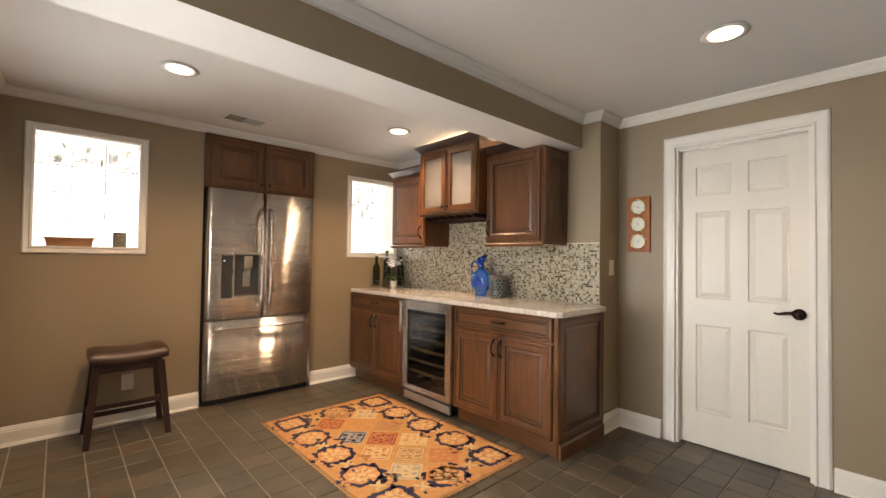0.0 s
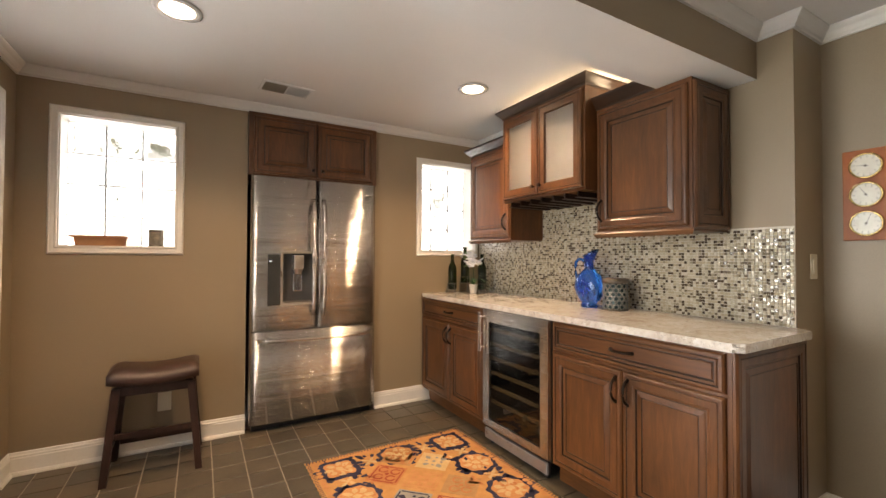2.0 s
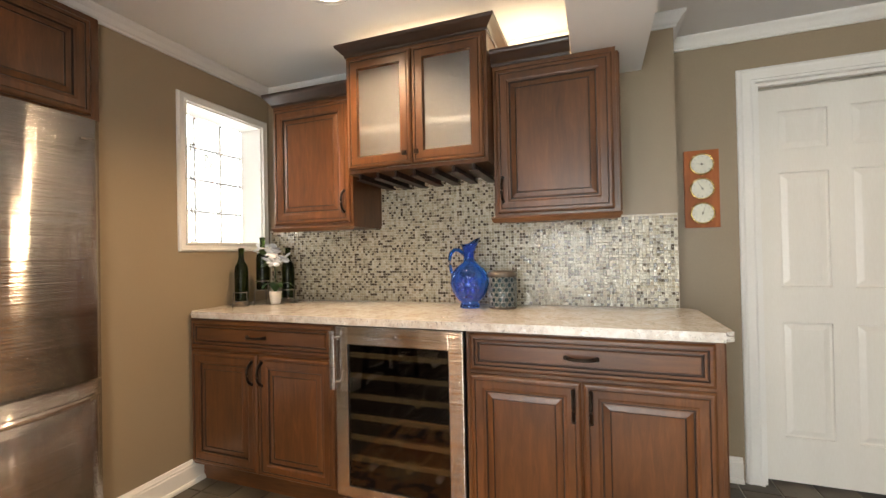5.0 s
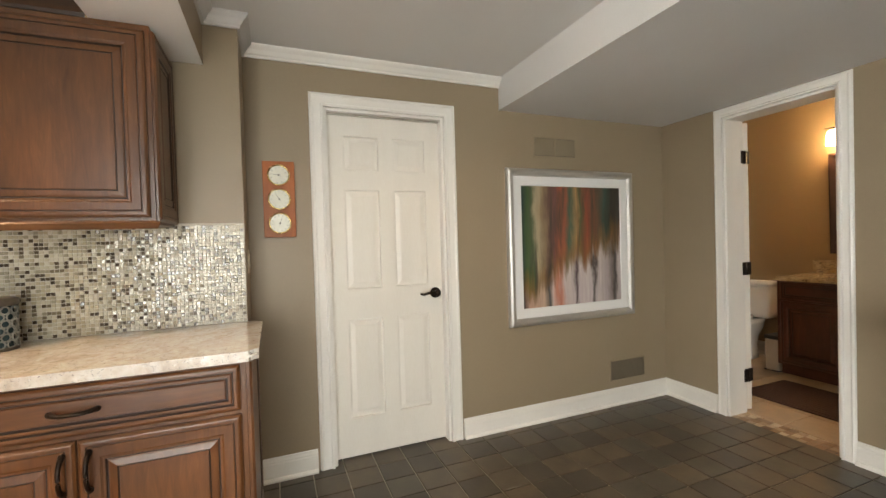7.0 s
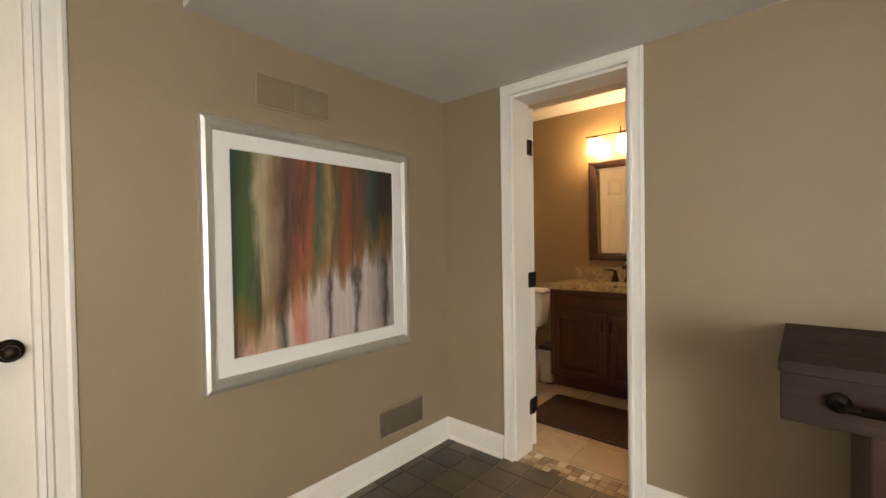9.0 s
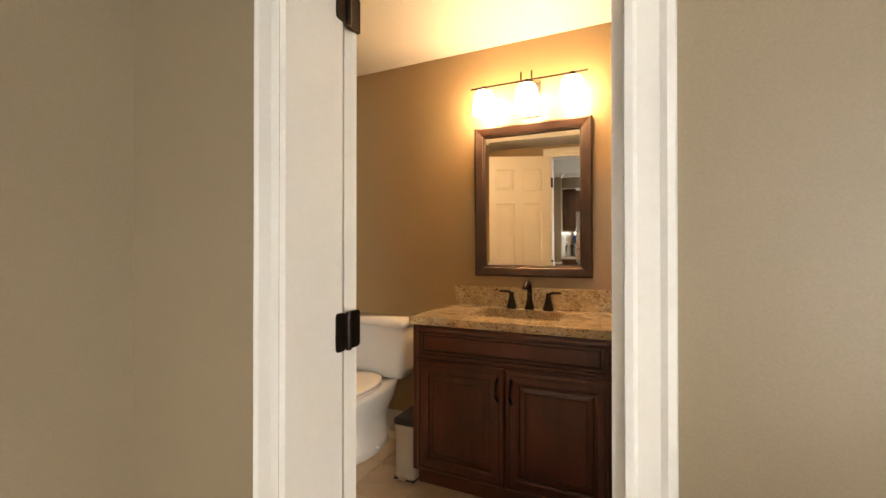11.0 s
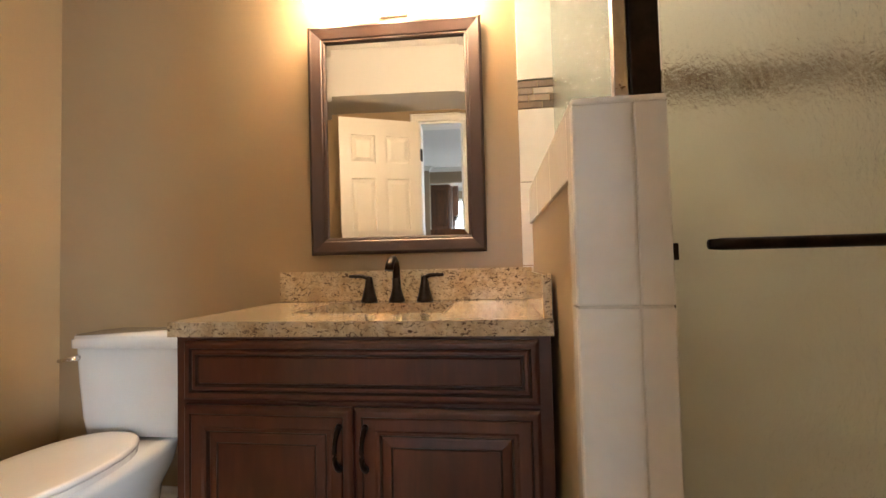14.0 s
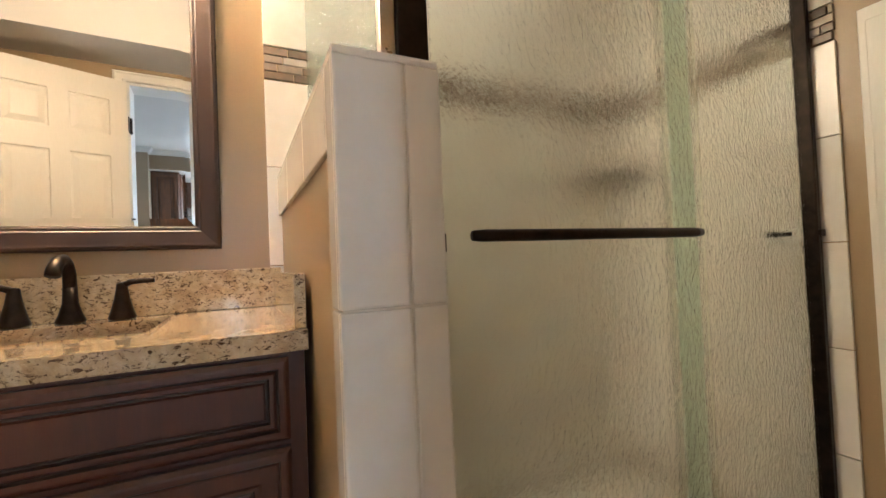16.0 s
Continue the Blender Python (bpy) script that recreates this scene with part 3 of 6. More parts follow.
wall_run("wall_niche", "dark recess behind the refrigerator", [(1.44, N + 0.25, 0, 1.488, 4.85, 2.5), (2.436, N + 0.25, 0, 2.484, 4.85, 2.5), (1.44, 4.85, 0, 2.484, 4.9, 2.5), (1.488, N + 0.25, 2.25, 2.436, 4.85, 2.3)])
wall_run("wall_bar", "taupe projecting wall behind the bar cabinets", [(SW, 1.70, 0, 3.9, N, 2.5)])
wall_run("wall_east", "taupe wall with a white panelled door and framed art",
         [(EW, 1.298, 0, 3.9, 1.70, 2.5), (EW, 0.578, 2.028, 3.9, 1.298, 2.5), (EW, -1.455, 0, 3.9, 0.578, 2.5)])
wall_run("wall_south", "taupe wall beside the open bathroom door",
         [(0.0, SO - 0.175, 0, 2.658, SO, 2.5), (2.658, SO - 0.175, 2.042, 3.288, SO, 2.5), (3.288, SO - 0.175, 0, EW, SO, 2.5)])
wall_run("wall_west", "taupe wall with a wide white patio door opening",
         [(0.045, SO, 0, WW, 0.70, 2.5), (0.045, 0.70, 2.02, WW, 3.86, 2.5), (0.045, 3.86, 0, WW, N, 2.5)])
solid("ceiling", box(0.0, SO - 0.175, CE, 3.9, N + 0.3, CE + 0.1), CEIL, "smooth white painted ceiling with recessed lights", "ceiling", "structure")
b = box(WW, 1.842, 2.072, SW, 2.15, CE)
for f in b.faces:
    f.normal_update()
    f.material_index = 1 if f.normal.y < -0.5 else 0
solid("beam", b, [CEIL, WALL], "boxed ceiling beam, white below and taupe on its side", "beam", "structure")
solid("soffit", box(WW, SO, 2.108, EW, 0.178, CE), CEIL, "dropped white ceiling soffit over the bathroom door", "soffit", "structure")
solid("subfloor", box(-0.1, -1.34, -0.08, 3.9, 4.4, -0.006), GROUT, "grey grout bed under slate tiles", "floor", "structure")

CROWN = [(0, 0), (0.012, 0), (0.012, 0.010), (0.020, 0.016), (0.032, 0.034), (0.044, 0.044), (0.050, 0.052), (0.050, 0.06), (0, 0.06)]


def crown(p0, p1, o, z, m0=0.0, m1=0.0, material=None):
    solid("crown_moulding", moulding(CROWN, (*p0, z - 0.06), (*p1, z - 0.06), o, mit0=m0, mit1=m1), material or TRIM, "white painted crown moulding at the ceiling", "crown moulding", "structure")


crown((WW, N), (SW, N), (0, -1, 0), CE, 1, 1, CEIL)
crown((SW, N), (SW, 2.15), (-1, 0, 0), CE, 1, 0, CEIL)
crown((WW, 2.15), (WW, N), (1, 0, 0), CE, 0, 1)
crown((WW, 1.842), (SW, 1.842), (0, -1, 0), CE, 0, 1, CEIL)
crown((SW, 1.842), (SW, 1.70), (-1, 0, 0), CE, 1, -1, CEIL)
crown((SW, 1.70), (EW, 1.70), (0, -1, 0), CE, -1, 1, CEIL)
crown((EW, 1.70), (EW, 0.178), (-1, 0, 0), CE, 1, 0)
crown((WW, 0.178), (WW, 1.842), (1, 0, 0), CE)

BASE = [(0, 0), (0.030, 0), (0.030, 0.010), (0.024, 0.020), (0.016, 0.022), (0.016, 0.092), (0.013, 0.098), (0.013, 0.106), (0.009, 0.112), (0.006, 0.124), (0, 0.126)]


def baseboard(p0, p1, o, m0=0.0, m1=0.0, h=1.0):
    solid("baseboard", moulding([(u, w * h) for u, w in BASE], (*p0, 0), (*p1, 0), o, mit0=m0, mit1=m1), TRIM, "white moulded baseboard with shoe moulding", "baseboard", "structure")


baseboard((WW, N), (1.488, N), (0, -1, 0), 1, 0)
baseboard((2.436, N), (2.95, N), (0, -1, 0))
baseboard((SW - 0.0, 1.70), (EW, 1.70), (0, -1, 0), -1, 1)
baseboard((EW, 1.70), (EW, 1.388), (-1, 0, 0), 1, 0)
baseboard((EW, 0.494), (EW, SO), (-1, 0, 0), 0, 1)
baseboard((EW, SO), (3.351, SO), (0, 1, 0), 1, 0)
baseboard((2.595, SO), (WW, SO), (0, 1, 0), 0, 1)
baseboard((WW, SO), (WW, 0.617), (1, 0, 0), 1, 0)
baseboard((WW, 3.945), (WW, N), (1, 0, 0), 0, 1)

CASING = [(0, 0), (0.020, 0), (0.020, 0.012), (0.013, 0.018), (0.013, 0.050), (0.017, 0.060), (0.010, 0.072), (0, 0.075)]


def casing_set(parent, x0, x1, top, cw, m, bottom=0.0, sill=False, depth=1.0, name="casing"):
    """Mitred casing on the plane y=0 (front -y) round an opening x0..x1, bottom..top, in the pose m."""
    prof = [(d * depth, w * cw / 0.075) for d, w in CASING]

    def leg(a, b_, name2):
        bm = bmesh.new()
        e0, e1 = [], []
        for d, w in prof:
            e0.append(bm.verts.new((a[0] + a[2] * w, -d, a[1] + a[3] * w)))
            e1.append(bm.verts.new((b_[0] + b_[2] * w, -d, b_[1] + b_[3] * w)))
        for i in range(len(prof)):
            j = (i + 1) % len(prof)
            bm.faces.new((e0[i], e0[j], e1[j], e1[i]))
        bm.faces.new(e0[::-1])
        bm.faces.new(e1)
        part(name2, bm, TRIM, parent, m=m)

    zb = -1 if sill else 0
    leg((x0, bottom, -1, zb), (x0, top, -1, 1), name)
    leg((x1, bottom, 1, zb), (x1, top, 1, 1), name)
    leg((x0, top, -1, 1), (x1, top, 1, 1), name)
    if sill:
        leg((x0, bottom, -1, -1), (x1, bottom, 1, -1), name)


def jamb_box(x0, x1, z0, z1, depth, t, floor=True):
    """Lining boards of an opening, from y=0 to y=depth."""
    bm = bmesh.new()
    box(x0, 0, z0, x0 + t, depth, z1, bm=bm)
    box(x1 - t, 0, z0, x1, depth, z1, bm=bm)
    box(x0 + t, 0, z1 - t, x1 - t, depth, z1, bm=bm)
    if floor:
        box(x0 + t, 0, z0, x1 - t, depth, z0 + t, bm=bm)
    return bm


# ---- windows ----
def block_window(name, x0, x1, z0, z1, cols, rows):
    w = thing(name, pose(0, N, 0), "white cased window of wavy glass blocks, bright with daylight", "window", "block windows", "structure")
    casing_set(w, x0 + 0.002, x1 - 0.002, z1 - 0.002, 0.046, pose(0, 0, 0), z0 + 0.002, True, 1.0, "window_frame")
    part("window_lining", jamb_box(x0 + 0.002, x1 - 0.002, z0 + 0.002, z1 - 0.002, 0.25, 0.006), TRIM, w)
    dx, dz = (x1 - x0 - 0.016) / cols, (z1 - z0 - 0.016) / rows
    shared = None
    for i in range(cols):
        for k in range(rows):
            if shared is None:
                bm = box(-dx / 2 + 0.004, 0, -dz / 2 + 0.004, dx / 2 - 0.004, 0.07, dz / 2 - 0.004, 0.012)
                ob = part("glass_block", bm, BLOCK, w, smooth=True)
                shared = ob.data
            else:
                ob = new("glass_block", shared)
                ob.parent = w
            ob.visible_shadow = False
            ob.matrix_basis = pose(x0 + 0.008 + dx * (i + 0.5), 0.15, z0 + 0.008 + dz * (k + 0.5))
    bm = bmesh.new()
    for i in range(1, cols):
        box(x0 + 0.008 + dx * i - 0.0025, 0.165, z0 + 0.009, x0 + 0.008 + dx * i + 0.0025, 0.20, z1 - 0.009, bm=bm)
    for k in range(1, rows):
        box(x0 + 0.009, 0.166, z0 + 0.008 + dz * k - 0.0025, x1 - 0.009, 0.199, z0 + 0.008 + dz * k + 0.0025, bm=bm)
    part("mortar_joint", bm, WHITEVENT, w)


block_window("window_1", 0.48, 1.066, 1.28, 2.066, 3, 4)
block_window("window_2", 2.86, 3.41, 1.28, 2.045, 3, 4)
solid("backdrop", box(-1.2, 6.6, -0.11, 10.5, 6.62, 7.5), OUTSIDE, "bright white overcast sky outside the windows", "backdrop", "backdrop")


def shrub(name, x, z, w, count, seed):
    rnd = random.Random(seed)
    sh = thing(name, pose(x, 4.62, -0.12), "shrub twigs outside the block window, coloured pale as if sunlit", "shrub", "shrubs outside")
    bm = bmesh.new()
    lf = bmesh.new()
    for i in range(7):
        x0 = rnd.uniform(-w, w)
        tube([(x0 * 0.3, 0.1, 0.0), (x0 * 0.8, 0.1, z - 0.2), (x0, 0.1, z + 0.14), (x0 + rnd.uniform(-0.15, 0.15), 0.02, z + 0.5)], 0.006, 5, bm)
    for i in range(count):
        c = Vector((rnd.uniform(-w, w), rnd.uniform(-0.05, 0.1), z + 0.14 + rnd.uniform(0, 0.4)))
        a = rnd.uniform(0, 6.28)
        u, v = Vector((math.cos(a), 0.2, math.sin(a))) * 0.04, Vector((-math.sin(a), 0.3, math.cos(a))) * 0.016
        lf.faces.new([lf.verts.new(c - u), lf.verts.new(c + v), lf.verts.new(c + u), lf.verts.new(c - v)])
    # branches and leaves both take the pale colour with daylight painted in
    part("branch", bm, PALELEAF, sh)
    part("foliage", lf, PALELEAF, sh)


shrub("shrub", 0.78, 1.86, 0.36, 90, 3)
shrub("shrub", 3.25, 1.55, 0.12, 60, 5)

# ---- patio door ----
pd = thing("patio_door", pose(WW, 0.70, 0, 0, 0, 90), "white framed sliding glass patio door in a deep jamb", "patio door", "", "structure")
# local x runs north along the wall, local -y faces into the room
casing_set(pd, 0.0, 3.16, 2.02, 0.082, pose(0, 0, 0))
part("jamb", jamb_box(0.001, 3.159, 0.0, 2.019, 0.25, 0.014, False), TRIM, pd)
part("head_track", box(0.016, 0.02, 1.955, 3.144, 0.20, 2.004, 0.004), TRIM, pd)
part("sill_track", box(0.016, 0.03, 0.0, 3.144, 0.2, 0.022, 0.003), TRIM, pd)
for x0, yy in ((0.02, 0.15), (1.54, 0.10)):
    w_, z1 = 1.60, 1.95
    bm = bmesh.new()
    box(x0, yy, 0.024, x0 + 0.11, yy + 0.04, z1, 0.004, bm)
    box(x0 + w_ - 0.11, yy, 0.024, x0 + w_, yy + 0.04, z1, 0.004, bm)
    box(x0 + 0.108, yy + 0.001, z1 - 0.12, x0 + w_ - 0.108, yy + 0.039, z1, 0.004, bm)
    box(x0 + 0.108, yy + 0.001, 0.024, x0 + w_ - 0.108, yy + 0.039, 0.22, 0.004, bm)
    sash = part("sash", bm, TRIM, pd)
    g = part("pane", box(x0 + 0.1, yy + 0.016, 0.2, x0 + w_ - 0.1, yy + 0.022, z1 - 0.1), CLEAR, sash)
    g.visible_shadow = False
solid("ground", box(-30, -30, -0.2, 30, 40, -0.12), surface("grey_patio_concrete", (0.30, 0.29, 0.27), (0.38, 0.37, 0.35), 0.9, 3), "grey concrete ground outside the glass door", "ground", "ground")
solid("backdrop_hedge", box(-16, 9.0, -0.12, -1.6, 9.1, 3.2), surface("grey_green_distance", (0.10, 0.12, 0.09), (0.16, 0.18, 0.15), 0.9, 2), "plain grey-green distance outside the glass door", "backdrop", "backdrop")

# ---- doors ----
SIX = [(0, 0.0, 0), (0.004, 0.0, 0), (0.007, 0.010, 0), (0.015, 0.011, 0), (0.041, 0.004, 0), (0.043, 0.004, 0)]


def six_panel(w, h):
    a, mid = w * 0.13, w * 0.06
    c0, c1, c2, c3 = a, w / 2 - mid, w / 2 + mid, w - a
    rows = [(0.11 * h, 0.405 * h), (0.49 * h, 0.785 * h), (0.838 * h, 0.942 * h)]
    return panelled(w, h, 0.034, [(p, z0, q, z1) for z0, z1 in rows for p, q in ((c0, c1), (c2, c3))], SIX)


def lever(parent, x, z, y, sgn):
    """Round rose and curved lever on the face y, the lever pointing sgn along x."""
    bm = rod((x, y, z), (x, y - 0.014, z), 0.033, 24)
    rod((x, y - 0.014, z), (x, y - 0.045, z), 0.013, 14, bm)
    bmesh.ops.create_uvsphere(bm, u_segments=16, v_segments=10, radius=0.022, matrix=Matrix.LocRotScale((x, y - 0.05, z), None, (1, 0.7, 1)))
    tube([(x, y - 0.05, z), (x + sgn * 0.03, y - 0.052, z + 0.008), (x + sgn * 0.06, y - 0.052, z + 0.004), (x + sgn * 0.09, y - 0.05, z - 0.004), (x + sgn * 0.112, y - 0.048, z + 0.002)], [0.011, 0.010, 0.009, 0.008, 0.006], 10, bm)
    part("door_handle", bm, BRONZE, parent, "oil-rubbed bronze lever handle", smooth=True)


d1 = thing("door_1", pose(EW, 1.298, 0, 0, 0, -90), "closed white six-panel door in white moulded casing", "door", "", "structure")
casing_set(d1, 0.0, 0.72, 2.028, 0.078, pose(0, 0, 0))
part("jamb", jamb_box(0.001, 0.719, 0, 2.027, 0.124, 0.016, False), TRIM, d1)
slab = part("door_leaf", six_panel(0.684, 1.995), DOORWHITE, d1, m=pose(0.018, 0.052, 0.012))
lever(slab, 0.635, 0.927, 0.0, -1)
part("head_stop", box(0.017, 0.03, 2.002, 0.703, 0.05, 2.0105), NICKEL, d1)

d2 = thing("door_2", pose(2.658, SO, 0, 0, 0, 180), "white six-panel bathroom door swung fully open", "door", "", "structure")
# local x runs west from the doorway's west edge: the opening lies at x -0.63..0, local -y faces the room
casing_set(d2, -0.63, 0.0, 2.042, 0.062, pose(0, 0, 0))
casing_set(d2, -0.63, 0.0, 2.042, 0.062, Matrix.Translation((-0.63, 0.175, 0)) @ Euler((0, 0, math.pi)).to_matrix().to_4x4())
part("jamb", jamb_box(-0.629, -0.001, 0, 2.041, 0.175, 0.016, False), TRIM, d2)
leaf = part("door_leaf", six_panel(0.592, 2.01), DOORWHITE, d2, m=pose(-0.620, 0.238, 0.012, 0, 0, 158))
for hz in (0.215, 0.962, 1.735):
    bm = prism(rounded(0.034, 0.09, 0.009), 0, 0.003)
    h1 = part("hinge", bm, BRONZE, d2, "dark bronze butt hinge", m=Matrix.Translation((-0.6125, 0.150, hz)) @ Euler((math.pi / 2, 0, math.pi / 2)).to_matrix().to_4x4())
    part("hinge_knuckle", rod((-0.608, 0.192, hz), (-0.608, 0.192, hz + 0.09), 0.007), BRONZE, h1, m=h1.matrix_basis.inverted())
    part("hinge_leaf", prism(rounded(0.044, 0.09, 0.009), 0, 0.003), BRONZE, h1, m=h1.matrix_basis.inverted() @ Matrix.Translation((-0.616, 0.200, hz)) @ Euler((math.pi / 2, 0, math.pi / 2)).to_matrix().to_4x4())

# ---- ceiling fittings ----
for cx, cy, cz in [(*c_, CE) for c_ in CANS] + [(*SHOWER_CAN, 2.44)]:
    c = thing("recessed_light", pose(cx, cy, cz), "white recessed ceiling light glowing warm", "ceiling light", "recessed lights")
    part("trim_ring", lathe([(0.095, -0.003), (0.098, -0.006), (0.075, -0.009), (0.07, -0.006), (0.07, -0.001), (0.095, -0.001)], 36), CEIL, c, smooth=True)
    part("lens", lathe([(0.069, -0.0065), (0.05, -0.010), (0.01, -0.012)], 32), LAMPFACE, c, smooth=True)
cv = thing("ceiling_vent", pose(1.675, 3.72, CE - 0.002, 0, 0, 4), "grey slatted metal ceiling air vent", "vent")
fr = bmesh.new()
box(-0.155, -0.095, -0.008, 0.155, -0.075, 0, 0.002, fr)
box(-0.155, 0.075, -0.008, 0.155, 0.095, 0, 0.002, fr)
box(-0.155, -0.0755, -0.0078, -0.138, 0.0755, 0, 0.002, fr)
box(0.138, -0.0755, -0.0078, 0.155, 0.0755, 0, 0.002, fr)
box(-0.006, -0.0755, -0.0076, 0.006, 0.0755, 0, 0.002, fr)
part("frame", fr, CEIL, cv)
# black sheet painted in for the dark of the duct opening
part("backing", box(-0.139, -0.076, -0.002, 0.139, 0.076, 0.0005), BLACK, cv)
# first twelve slats look shaded by their darker colour, the rest are ceiling white
for i in range(24):
    part("slat", box(-0.0015, -0.074, -0.005, 0.0015, 0.074, 0.005), CEIL if i > 11 else GREY, cv, m=pose(-0.131 + i * 0.0114, 0, -0.004, 0, 48 if i > 11 else -25, 0))


def wall_vent(name, y0, y1, z0, z1, n, split, label):
    """Louvred grille on the east wall; local x runs south."""
    v = thing(name, pose(EW, y1, z0, 0, 0, -90), label, "vent")
    w, h = y1 - y0, z1 - z0
    bm = bmesh.new()
    box(0, -0.006, 0, w, 0, 0.012, 0.002, bm)
    box(0, -0.006, h - 0.012, w, 0, h, 0.002, bm)
    box(0, -0.0058, 0.0115, 0.012, 0, h - 0.0115, 0.002, bm)
    box(w - 0.012, -0.0058, 0.0115, w, 0, h - 0.0115, 0.002, bm)
    if split:
        box(w / 2 - 0.006, -0.0057, 0.0115, w / 2 + 0.006, 0, h - 0.0115, 0.002, bm)
    part("frame", bm, WALL, v)
    # flat dark sheet: the shade behind the slats is painted, no duct is cut
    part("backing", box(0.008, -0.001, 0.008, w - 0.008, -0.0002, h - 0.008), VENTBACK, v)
    for i in range(n):
        z = 0.014 + (h - 0.028) * (i + 0.5) / n
        part("slat", box(0.012, -0.0006, -0.0036, w - 0.012, 0.0006, 0.0036), VENTGREY, v, m=pose(0, -0.0035, z, 35, 0, 0))


wall_vent("wall_vent", -0.44, -0.078, 1.815, 1.96, 16, True, "taupe painted louvred return vent above the framed art")
wall_vent("wall_vent", -1.055, -0.705, 0.175, 0.335, 16, False, "taupe painted louvred vent low on the wall")

# ---- east wall things ----
art = thing("framed_art", pose(EW, 0.147, 0.672, 0, 0, -90), "abstract striped painting with white mat and silver frame", "framed art")
AW, AH = 1.085, 1.06


def frame_ring(w, h, prof):
    """Picture frame from (inset, depth) pairs, closed."""
    bm = bmesh.new()
    rings = [[bm.verts.new(c) for c in ((i, -d, i), (w - i, -d, i), (w - i, -d, h - i), (i, -d, h - i))] for i, d in prof]
    for a, b2 in zip(rings, rings[1:] + rings[:1]):
        for k in range(4):
            bm.faces.new((a[k], a[(k + 1) % 4], b2[(k + 1) % 4], b2[k]))
    return bm


part("frame", frame_ring(AW, AH, [(0, 0.002), (0, 0.022), (0.006, 0.032), (0.020, 0.038), (0.040, 0.034), (0.050, 0.022), (0.052, 0.016), (0.052, 0.002)]), SILVER, art, "broad silver leaf frame", smooth=False)
part("mat_board", frame_ring(AW - 0.1, AH - 0.1, [(0, 0.004), (0, 0.016), (0.062, 0.016), (0.066, 0.012), (0.066, 0.004)]), surface("white_mat_board", (0.70, 0.69, 0.665), (0.73, 0.72, 0.69), 0.8, 4), art, "white mat board", m=pose(0.05, 0, 0.05))
part("canvas", box(0, -0.0118, 0, AW - 0.226, -0.004, AH - 0.226), CANVAS, art, "vertical strokes of green, rust and ochre", m=pose(0.113, 0, 0.113))

pl = thing("weather_station", pose(EW, 1.622, 1.306, 0, 0, -90), "orange teak board with three round brass-rimmed dials", "weather station")
part("board", box(0, -0.022, 0, 0.16, -0.001, 0.405, 0.004), ORANGEWOOD, pl)
DIAL = surface("pearl_dial", (0.62, 0.60, 0.50), (0.70, 0.68, 0.58), 0.3, 20)
for z in (0.075, 0.2025, 0.33):
    bm = bmesh.new()
    lathe([(0.056, 0.0), (0.058, 0.008), (0.054, 0.013), (0.049, 0.011), (0.049, 0.002)], 32, bm)
    dl = part("dial_rim", bm, BRASS, pl, "brass rimmed dial", m=pose(0.08, -0.022, z, 90, 0, 0), smooth=True)
    part("dial_face", lathe([(0.0495, 0.003), (0.0495, 0.006), (0.01, 0.0065)], 28), DIAL, dl)
    bm = box(-0.0009, 0.004, 0.0075, 0.0009, 0.030, 0.0083)
    box(-0.0007, -0.012, 0.0074, 0.0007, 0.0, 0.0082, bm=bm)
    lathe([(0.005, 0.0066), (0.005, 0.0095), (0.001, 0.0098)], 12, bm)
    for k in range(12):
        a = k * math.pi / 6
        c = Vector((0.040 * math.cos(a), 0.040 * math.sin(a), 0.0072))
        bmesh.ops.create_cube(bm, size=1, matrix=Matrix.LocRotScale(c, Euler((0, 0, a)), (0.008, 0.0018, 0.0008)))
    part("needle", bm, PEWTER, dl, m=pose(0, 0, 0, 0, 0, -50 + 400 * z))

sw = thing("light_switch", pose(3.655, 1.70, 1.13), "ivory wall switch plate with rocker", "switch")
part("plate", box(-0.035, -0.006, 0, 0.035, -0.0005, 0.115, 0.003), PLASTIC, sw)
part("rocker", box(-0.016, -0.010, 0.025, 0.016, -0.005, 0.09, 0.002), PLASTIC, sw)
so = thing("wall_outlet", pose(1.02, N, 0.235), "ivory duplex wall outlet behind the stool", "outlet")
part("plate", box(-0.037, -0.006, 0, 0.037, -0.0005, 0.118, 0.003), PLASTIC, so)
for z in (0.03, 0.07):
    part("socket", box(-0.016, -0.009, z, 0.016, -0.0055, z + 0.026, 0.003), PLASTIC, so)

# ---- window sill things ----
pb = thing("planter_box", pose(0.675, N + 0.075, 1.288), "terracotta trough planter on the window sill", "planter")
bm = prism([(-0.13, -0.04), (0.13, -0.04), (0.13, 0.04), (-0.13, 0.04)], 0.0, 0.062)
bmesh.ops.scale(bm, vec=(0.93, 0.85, 1), verts=[v for v in bm.verts if v.co.z < 0.01])
part("trough", bm, BASKET, pb)
part("rim", frame_ring(0.272, 0.09, [(0, 0), (0, 0.012), (0.01, 0.012), (0.01, 0)]), BASKET, pb, m=Matrix.Translation((-0.136, -0.045, 0.06)) @ Euler((-math.pi / 2, 0, 0)).to_matrix().to_4x4() @ Matrix.Diagonal((1, -1, -1, 1)))
tin = thing("storage_tin", pose(0.955, N + 0.075, 1.288), "grey patterned round tin on the window sill", "tin")
part("body", lathe([(0.040, 0), (0.042, 0.004), (0.042, 0.09), (0.040, 0.094)], 28), surface("patterned_tin", (0.10, 0.10, 0.075), (0.30, 0.24, 0.17), 0.4, 45, 0.3), tin, smooth=True)
part("lid", lathe([(0.043, 0.0945), (0.0435, 0.106), (0.038, 0.110), (0.01, 0.111)], 28), PEWTER, tin, smooth=True)

